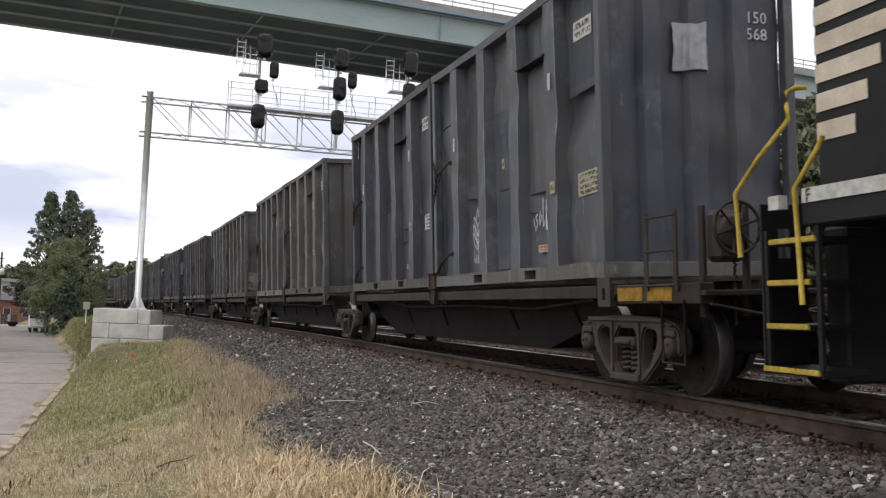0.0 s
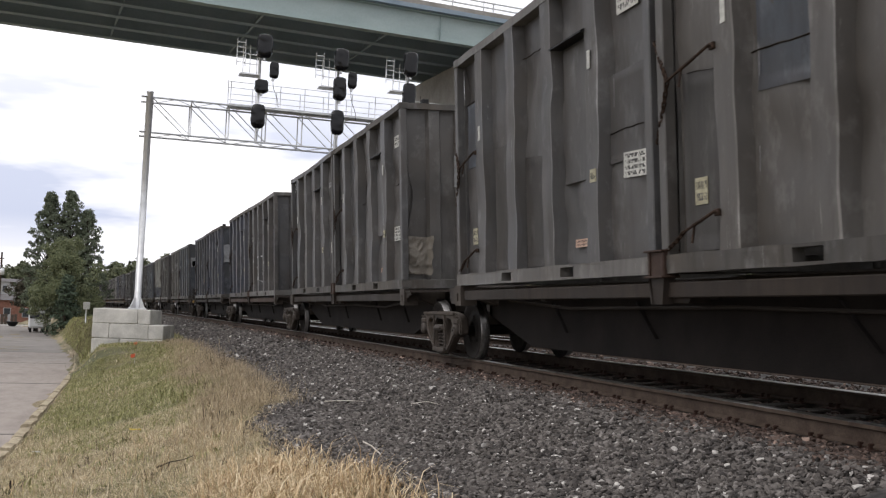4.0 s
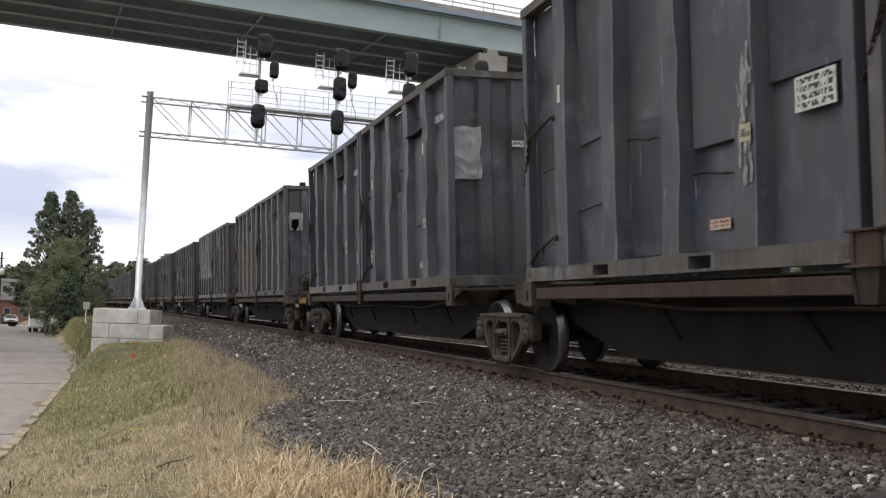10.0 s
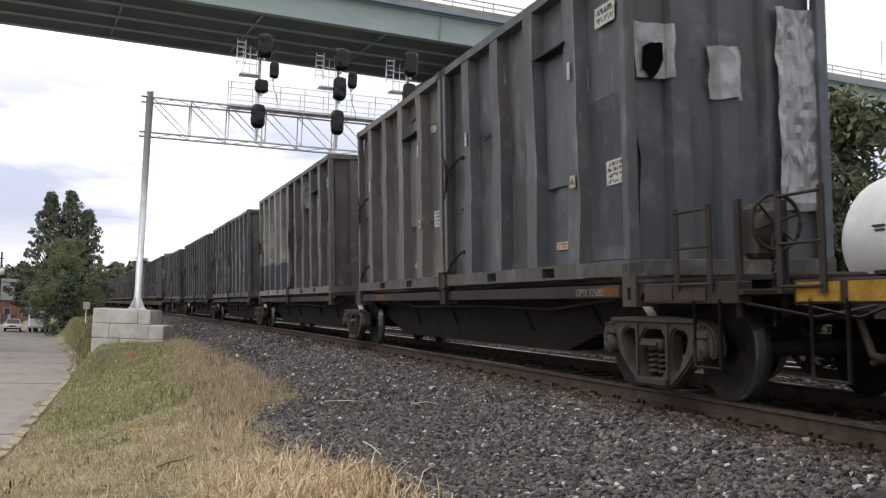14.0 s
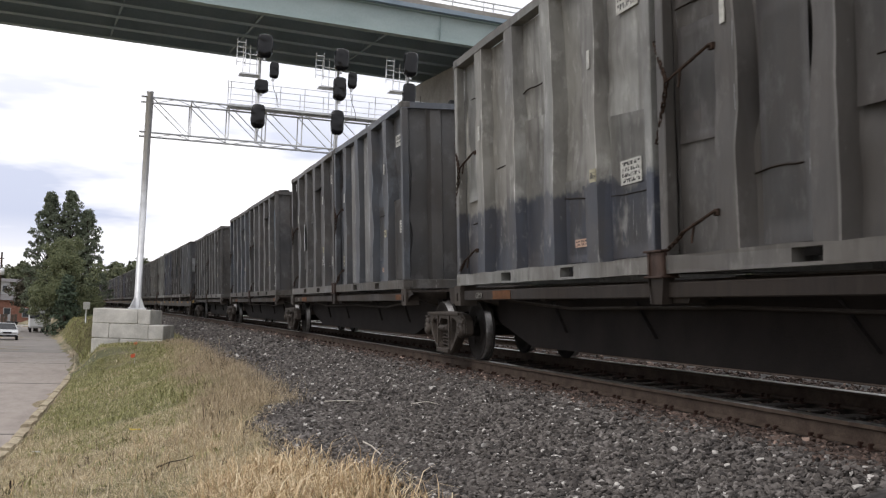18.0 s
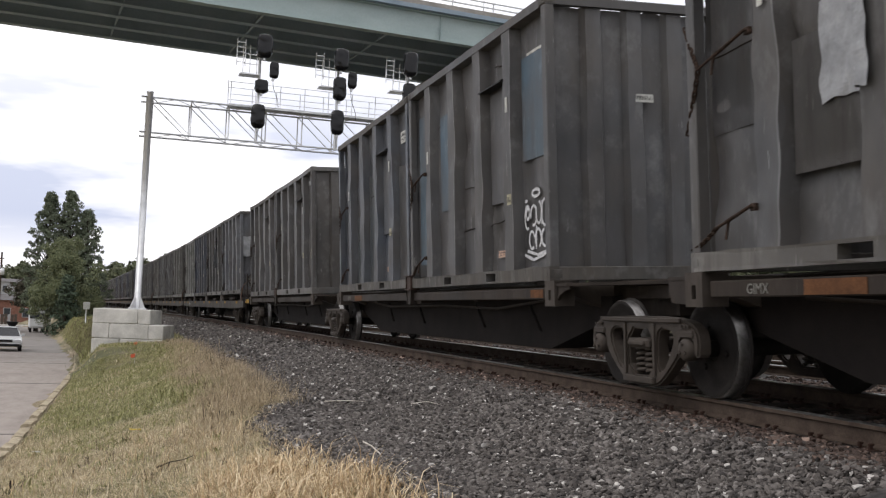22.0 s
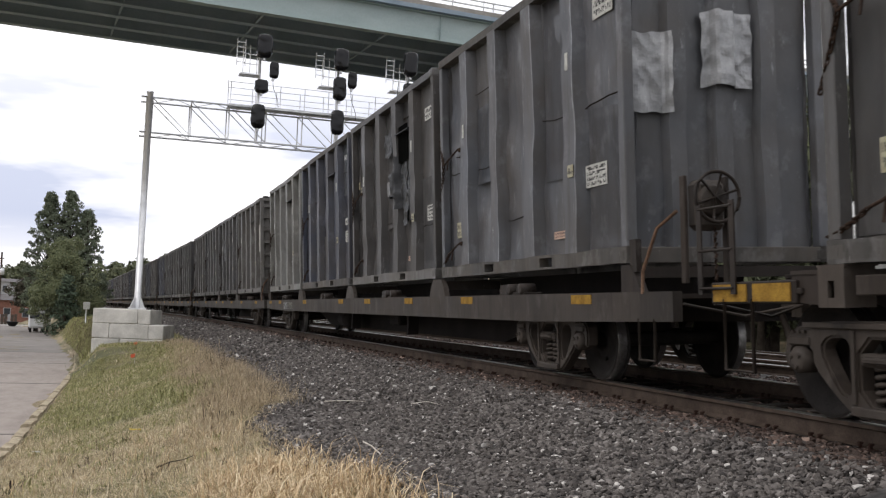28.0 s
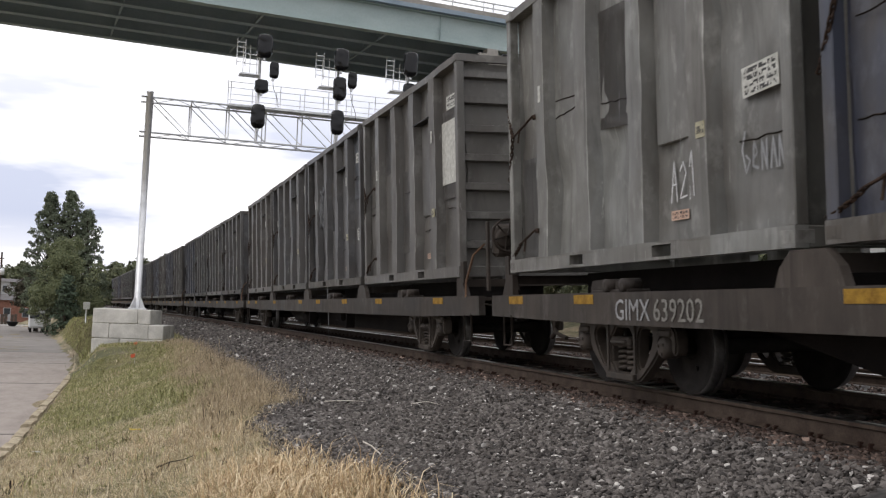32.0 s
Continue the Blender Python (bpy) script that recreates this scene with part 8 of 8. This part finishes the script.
def meadow():
    rng = np.random.default_rng(12)
    r = random.Random(4)

    def span(y):
        return road_edge(y) + 0.27, track_x(y) - toe_edge(y) + 0.10

    def place(n, y0, y1, u0, u1, clump=0.0, test=None):
        out = []
        y = y0 + (y1 - y0) * rng.random(n)
        u = u0 + (u1 - u0) * rng.random(n)
        for a, b in zip(y, u):
            e, t = span(a)
            x = e + (t - e) * b
            if clump and noise.noise((x * clump, a * clump, 2.2)) < rng.uniform(-0.45, 0.35):
                continue
            if test and not test(x, a, b):
                continue
            if -2.6 < x < 1.1 and 42.0 < a < 45.4:
                continue
            out.append((x, a, rough_ground(x, a)))
        return np.array(out)

    def tufts(n, y0, y1, u0, u1, per, sx, sy, test=None):
        out = []
        while n > 0:
            n -= 1
            y = r.uniform(y0, y1)
            e, t = span(y)
            x = e + (t - e) * r.uniform(u0, u1)
            if test and not test(x, y):
                continue
            for q in range(r.randint(per // 2, per)):
                px, py = x + r.gauss(0, sx), y + r.gauss(0, sy)
                out.append((px, py, rough_ground(px, py)))
        return np.array(out)

    def green_here(x, y, u):
        """How green the turf is: a broad sward in the middle distance, thin patches near by."""
        f = 0.60 * noise.noise((x * 0.7, y * 0.40, 7.7)) + 0.50 * noise.noise((x * 2.0, y * 1.3, 1.7))
        f += 0.62 * smooth(14.5, 21.5, y) * (1 - 0.8 * smooth(0.62, 0.9, u)) - 0.34 * (1 - smooth(24, 30, y)) * (1 - smooth(0.0, 0.22, u)) - 0.10
        return f + 0.55 * math.exp(-((x + 0.85) / 0.35) ** 2 - ((y - 15.6) / 1.0) ** 2)

    def bare(x, y):
        """Thin places where the brown thatch shows."""
        return noise.noise((x * 1.1 + 5.0, y * 0.8, 3.1)) + 0.5 * noise.noise((x * 3.0, y * 2.2, 8.1)) > 0.34

    def greenish(x, y, u):
        return green_here(x, y, u) > rng.uniform(-0.55, 0.50)

    def dry(x, y, u):
        return green_here(x, y, u) < rng.uniform(-0.35, 0.95) and not (bare(x, y) and rng.random() < 0.8)

    blades("straw_grass", place(100000, 6.5, 18.5, 0, 1.03, 0, dry), 0.15, 0.0042, 2.1, rng, M["straw"], "matted straw-dry grass")
    blades("straw_grass", place(9000, 6.5, 18, 0, 1.02, 1.6, dry), 0.17, 0.005, 0.9, rng, M["straw"], "short straw-dry grass")
    blades("straw_grass", place(36000, 17, 34, 0, 1.03, 1.0, dry), 0.14, 0.009, 1.6, rng, M["straw"], "matted straw-dry grass")
    blades("straw_grass", place(5000, 33, 70, 0, 1.0, 0.6, dry), 0.16, 0.018, 0.9, rng, M["straw"], "straw-dry grass on the bank")
    blades("green_grass", place(42000, 7, 19, 0, 0.98, 0, greenish), 0.10, 0.0045, 1.3, rng, M["green_grass"], "patches of short green grass")
    blades("green_grass", place(110000, 16, 38, 0, 0.98, 0, greenish), 0.10, 0.008, 1.2, rng, M["green_grass"], "patches of short green grass")
    blades("green_grass", place(12000, 34, 44, 0, 1.0, 0.5), 0.14, 0.014, 0.9, rng, M["green_grass"], "rough green grass on the bank")
    blades("green_grass", place(36000, 44, 110, 0, 1.0, 0), 0.26, 0.024, 0.7, rng, M["green_grass"], "rough green grass on the bank")
    # low broad-leaved weeds in the short grass
    blades("weed", tufts(170, 12, 34, 0.05, 0.85, 12, 0.07, 0.10), 0.12, 0.030, 1.0, rng, M["green_grass"], "low broad-leaved green weeds")
    blades("weed", tufts(90, 8, 17, 0.0, 0.8, 20, 0.10, 0.14), 0.13, 0.009, 1.2, rng, M["green_grass"], "small green tufts in the straw")
    blades("weed", tufts(60, 19, 23.5, 0.62, 0.86, 26, 0.12, 0.20), 0.20, 0.016, 0.9, rng, M["green_grass"], "taller green weeds")
    # tall bleached straw at the ballast's foot, nearest to the lens
    near = lambda x, y: x > 0.35 + 0.45 * noise.noise((x, y, 4.4))
    blades("tall_straw", tufts(140, 7.0, 10.6, 0.62, 1.0, 40, 0.10, 0.13, near), 0.36, 0.0080, 1.7, rng, M["tan_straw"], "tall bleached straw bent over the ballast's foot")
    blades("tall_straw", tufts(46, 10.4, 14.5, 0.55, 0.98, 18, 0.12, 0.16), 0.27, 0.0065, 1.6, rng, M["tan_straw"], "loose bleached straw")
    blades("tall_straw", tufts(120, 7.2, 15, 0.0, 0.9, 5, 0.05, 0.06), 0.26, 0.006, 0.9, rng, M["tan_straw"], "single bleached stalks")
    # fine feathery brown weeds leaning over the stones
    blades("dry_weeds", tufts(300, 15.6, 26.5, 0.70, 1.03, 70, 0.20, 0.30), 0.33, 0.0042, 1.3, rng, M["weeds"], "feathery brown weeds at the ballast's foot")
    blades("dry_weeds", tufts(260, 24, 42, 0.76, 1.03, 30, 0.25, 0.40), 0.30, 0.0070, 1.1, rng, M["weeds"], "feathery brown weeds at the ballast's foot")
    blades("dry_weeds", tufts(90, 13.2, 16.4, 0.66, 0.98, 40, 0.12, 0.14), 0.22, 0.0045, 1.5, rng, M["weeds"], "feathery brown weeds at the ballast's foot")
    blades("dead_stems", tufts(90, 8, 15.5, 0.0, 0.95, 9, 0.07, 0.07), 0.20, 0.007, 1.2, rng, M["dead_stem"], "dark dead weed stems in the straw")
    blades("dead_stems", tufts(40, 14, 30, 0.70, 1.0, 8, 0.06, 0.08), 0.30, 0.010, 0.4, rng, M["dead_stem"], "dark dead weed stems at the ballast's foot")
    pts = []
    for k in range(420):
        y = r.uniform(46, 98)
        e, t = road_edge(y) + 0.3, track_x(y) - TOE_D
        x = e + (t - e) * (0.05 + 0.9 * r.random())
        for q in range(18):
            px, py = x + r.gauss(0, 0.25), y + r.gauss(0, 0.4)
            pts.append((px, py, ground_z(px, py)))
    blades("dry_weeds", np.array(pts), 0.36, 0.022, 0.8, rng, M["bank_weeds"], "brown weeds on the embankment")
    # a dark dead branch lying in the straw
    bm = bmesh.new()
    tube(bm, [onto(0.14, 11.9, 0.06), onto(0.28, 11.8, 0.10), onto(0.42, 11.85, 0.08), onto(0.54, 11.9, 0.09)], 0.009, 6, 0, 0.004)
    tube(bm, [onto(0.28, 11.8, 0.10), onto(0.24, 11.75, 0.02)], 0.007, 5)
    ob = part("branch", bm, M["bark"])
    tagged(ob, "dark dead branch lying in straw", "branch")


# ---- small things ----
STICKS = ((((2.32, 10.96, 0.05), (2.33, 10.51, 0.06), (2.29, 9.68, 0.05), (2.33, 9.28, 0.05)), 0.011),
          (((2.6, 15.17, 0.04), (2.78, 14.6, 0.05), (2.98, 13.93, 0.04)), 0.009), (((3.3, 12.6, 0.04), (3.42, 12.3, 0.06), (3.5, 11.9, 0.03)), 0.006))


def small_things():
    for x, y, h in ((-0.52, 35.0, 0.42), (-0.54, 40.4, 0.14)):
        f = thing("marker_flag", "small orange marker flag on a wire", "flag", "marker flags")
        z = ground_z(x, y)
        bm = bmesh.new()
        tube(bm, [(x, y, z - 0.05), (x + 0.02, y, z + h)], 0.004, 5)
        part("wire", bm, M["galv"], f)
        bm = bmesh.new()
        g = []
        for i in range(5):
            g.append([bm.verts.new((x + 0.02 - 0.036 * i, y - 0.03 * math.sin(i * 1.1), z + h - 0.02 - 0.01 * i - 0.12 * j)) for j in range(2)])
        for a, b in zip(g, g[1:]):
            bm.faces.new((a[0], b[0], b[1], a[1]))
        bmesh.ops.solidify(bm, geom=list(bm.faces), thickness=0.002)
        part("flag", bm, plain("flag_orange", (0.80, 0.19, 0.09), (0.88, 0.26, 0.13), 4, 0.6, 0, 0), f, "bright orange plastic flag")
    # a yellow scrap of wrapper
    bm = bmesh.new()
    z = rough_ground(-0.16, 15.3) + 0.10
    g = [[bm.verts.new((-0.24 + 0.04 * i, 15.2 + 0.05 * j, z + 0.09 + 0.03 * noise.noise((i * 1.3, j * 1.7, 0)))) for j in range(4)] for i in range(5)]
    for a, b in zip(g, g[1:]):
        for j in range(3):
            bm.faces.new((a[j], b[j], b[j + 1], a[j + 1]))
    bmesh.ops.solidify(bm, geom=list(bm.faces), thickness=0.003)
    ob = part("wrapper", bm, plain("wrapper_yellow", (0.62, 0.46, 0.02), (0.72, 0.56, 0.04), 8, 0.5, 0, 0))
    tagged(ob, "crumpled yellow scrap of wrapper in grass", "litter")
    # bleached sticks on the ballast
    bleached = plain("bleached_stick", (0.50, 0.46, 0.40), (0.64, 0.60, 0.52), 10, 0.8)
    for pts, r0 in (STICKS):
        bm = bmesh.new()
        tube(bm, [onto(a, b, h) for a, b, h in pts], r0, 6, 0, r0 * 0.5)
        ob = part("stick", bm, bleached)
        tagged(ob, "thin bleached stick lying on the ballast", "stick", "loose sticks")
    # a stub of dark stake and a scrap of paper by the curb
    bm = bmesh.new()
    tube(bm, [onto(-1.50, 12.75, -0.03), onto(-1.50, 12.75, 0.17)], 0.014, 6, 0, 0.011)
    ob = part("stake", bm, M["bark"])
    tagged(ob, "short dark stake standing in the grass", "stake")
    bm = bmesh.new()
    z = rough_ground(-1.58, 16.2) + 0.07
    g = [[bm.verts.new((-1.64 + 0.04 * i, 16.18 + 0.03 * j, z + 0.03 * noise.noise((i * 1.1, j * 1.9, 5)))) for j in range(3)] for i in range(4)]
    for a, b in zip(g, g[1:]):
        for j in range(2):
            bm.faces.new((a[j], b[j], b[j + 1], a[j + 1]))
    bmesh.ops.solidify(bm, geom=list(bm.faces), thickness=0.003)
    ob = part("paper_scrap", bm, M["white"])
    tagged(ob, "crumpled white scrap of paper in grass", "litter")
    # small grey sign on the bank
    s = thing("trackside_sign", "small pale sign board on a short post", "sign")
    z = ground_z(-4.87, 79.5)
    bm = bmesh.new()
    tube(bm, [(-4.87, 79.5, z - 0.2), (-4.87, 79.5, 0.62)], 0.05, 6)
    part("post", bm, M["galv"], s)
    bm = bmesh.new()
    box(bm, -5.1, -4.62, 79.42, 79.46, 0.05, 0.6, 0.01)
    part("board", bm, M["white"], s)
    # dark bowl planter at the road's end
    bm = bmesh.new()
    lathe(bm, [(0, 0.35), (0.25, 0.6), (0.62, 0.78), (0.66, 0.80), (0.66, 0.72), (0.5, 0.6), (0.5, 0.0)], 24, "z", (-18.3, 146.0, road_z(146)))
    ob = part("planter", bm, M["black"])
    tagged(ob, "round black bowl planter at the roadside", "planter")


def onto(x, y, up):
    d = track_x(y) - x
    return Vector((x, y, (bed_z(d) if d < TOE_D else ground_z(x, y)) + up))


def far_left():
    wood = plain("dark_pole_wood", (0.07, 0.055, 0.045), (0.11, 0.09, 0.075), 4, 0.9)
    brick = plain("red_brick", (0.19, 0.090, 0.066), (0.26, 0.135, 0.10), 3, 0.85, 0, 0.2, 20)
    siding = plain("pale_siding", (0.30, 0.305, 0.31), (0.40, 0.405, 0.41), 2, 0.7)
    roof = plain("roof_grey", (0.12, 0.115, 0.115), (0.18, 0.17, 0.17), 2, 0.9)
    glass = plain("far_glass", (0.03, 0.035, 0.04), (0.05, 0.055, 0.06), 2, 0.15, 0, 0)
    p = thing("utility_pole", "dark wooden utility pole with a crossarm", "pole")
    bm = bmesh.new()
    tube(bm, [(-14.95, 108.4, -3.6), (-15.0, 108.4, 5.3)], 0.12, 8, 0, 0.09)
    part("pole", bm, wood, p)
    bm = bmesh.new()
    box(bm, -15.8, -14.75, 108.32, 108.44, 4.6, 4.70)
    part("crossarm", bm, wood, p)
    bm = bmesh.new()
    lathe(bm, [(0, 0.05), (0, 0.22), (0.6, 0.22), (0.65, 0.1)], 12, "z", (-14.85, 108.15, 3.0))
    part("transformer", bm, M["galv"], p)

    def house(x, y, w, d, h, z, wall, label, rh=1.6, floors=1, n=3):
        hs = thing("house", label, "house")
        bm = bmesh.new()
        box(bm, x, x + w, y, y + d, z, z + h, 0.02)
        part("wall", bm, wall, hs)
        bm = bmesh.new()
        prism(bm, [(y - 0.4, z + h), (y + d / 2, z + h + rh), (y + d + 0.4, z + h)], x - 0.4, x + w + 0.4, "x")
        part("roof", bm, roof, hs)
        for f in range(floors):
            for k in range(n):
                wx = x + (k + 0.5) * w / n
                zz = z + 1.0 + f * 2.8
                bm = bmesh.new()
                box(bm, wx - 0.55, wx + 0.55, y - 0.05, y + 0.05, zz - 0.08, zz + 1.38)
                fr = part("window", bm, siding, hs)
                bm = bmesh.new()
                box(bm, wx - 0.45, wx + 0.45, y - 0.06, y + 0.02, zz, zz + 1.28)
                part("pane", bm, glass, fr)

    house(-37, 172, 12.0, 8, 4.0, -3.2, brick, "low red-brick house with a grey roof", 1.2)
    house(-24.0, 173, 5.6, 7, 3.6, -3.2, brick, "small red-brick outbuilding with a grey roof", 1.0, 1, 2)
    house(-45, 238, 17.5, 12, 6.0, -1.6, siding, "pale two-storey building on the rise", 0.8, 2, 6)
    # white van with a box body
    v = thing("van", "white box van parked beyond the road", "van")
    white = plain("van_white", (0.62, 0.63, 0.63), (0.70, 0.71, 0.71), 1, 0.4, 0, 0)
    bm = bmesh.new()
    box(bm, -13.7, -11.7, 123, 127.5, -2.4, 0.3, 0.08)
    part("body", bm, white, v)
    bm = bmesh.new()
    box(bm, -13.6, -11.8, 121.6, 123, -2.6, -0.6, 0.2)
    part("cab", bm, white, v)
    bm = bmesh.new()
    box(bm, -13.45, -11.95, 121.55, 121.9, -1.5, -0.9)
    part("windscreen", bm, glass, v)
    for x in (-13.4, -12.0):
        for y in (122.3, 126.4):
            bm = bmesh.new()
            lathe(bm, [(-0.1, 0.1), (-0.1, 0.38), (0.1, 0.38), (0.1, 0.1)], 16, "x", (x, y, -2.72))
            part("wheel", bm, M["black"], v)
    # board fence and pale kerb strip across the road's end
    f = thing("fence", "grey board fence at the road's far end", "fence")
    r = random.Random(14)
    for k in range(18):
        bm = bmesh.new()
        x = -27 + 0.45 * k
        box(bm, x, x + 0.38, 156, 156.06, -3.2, -1.6 + r.uniform(-0.08, 0.08))
        part("board", bm, wood if k % 3 else siding, f)
    bm = bmesh.new()
    box(bm, -27, -11.5, 149.5, 150.1, -3.25, -2.98, 0.03)
    k = part("kerb", bm, M["concrete"])
    tagged(k, "pale concrete kerb across the road's end", "kerb", kind="structure")


def tank_car():
    """A white tank car standing on the neighbouring track."""
    c = thing("tank_car", "white tank car standing on the next track", "freight car")
    white = plain("tank_white", (0.60, 0.60, 0.58), (0.72, 0.72, 0.70), 1.5, 0.45, 0, 0.02)
    m = on_flat(10.8)
    bm = bmesh.new()
    prof = [(-7.2, 0.02), (-7.15, 0.7), (-6.95, 1.15), (-6.6, 1.40), (-6.2, 1.48), (6.2, 1.48), (6.6, 1.40), (6.95, 1.15), (7.15, 0.7), (7.2, 0.02)]
    lathe(bm, prof, 32, "y", (9.5, 0, 2.55))
    part("tank", bm, white, c)
    bm = bmesh.new()
    box(bm, 8.9, 10.1, -8.3, 8.3, 0.85, 1.12, 0.03)
    part("sill", bm, M["black"], c)
    for y in (-5.6, 5.6):
        for dy in (-0.9, 0.9):
            bm = bmesh.new()
            for sx in (-0.755, 0.755):
                lathe(bm, [(-0.06, 0.1), (-0.06, 0.457), (0.06, 0.457), (0.06, 0.1)], 24, "x", (9.5 + sx, y + dy, 0.457))
            tube(bm, [(8.7, y + dy, 0.457), (10.3, y + dy, 0.457)], 0.08, 8)
            part("wheelset", bm, M["wheel"], c)
        bm = bmesh.new()
        box(bm, 8.45, 8.6, y - 1.15, y + 1.15, 0.3, 0.68, 0.06)
        part("side_frame", bm, M["bogie"], c)
    bm = bmesh.new()
    for k, w in enumerate((0.34, 0.26)):
        box(bm, 8.0, 8.03, 5.3, 5.3 + w, 2.72 - 0.09 * k, 2.755 - 0.09 * k)
    part("lettering_bar", bm, M["ink"], c, "unreadable black lettering")
    c.matrix_basis = m


far_left()
small_things()
tank_car()
meadow()
stones()


# ---- motion ----
def motions():
    ts = [float(t) for t in range(33)]
    for ob, s, (a, b), place in MOVERS:
        walk(ob, [(t, on_chord(s - travel(t), a, b) @ place) for t in ts])
    for w in WHEELS:
        y = w.matrix_basis.translation.y
        walk(w, [(k / 10, Matrix.Translation((0, y, WR)) @ Matrix.Rotation((travel(k / 10) - travel(0)) / WR % (2 * math.pi), 4, "X")) for k in range(321)])
    walk(CAR, [(t, car_pose(t)) for t in ts])


motions()
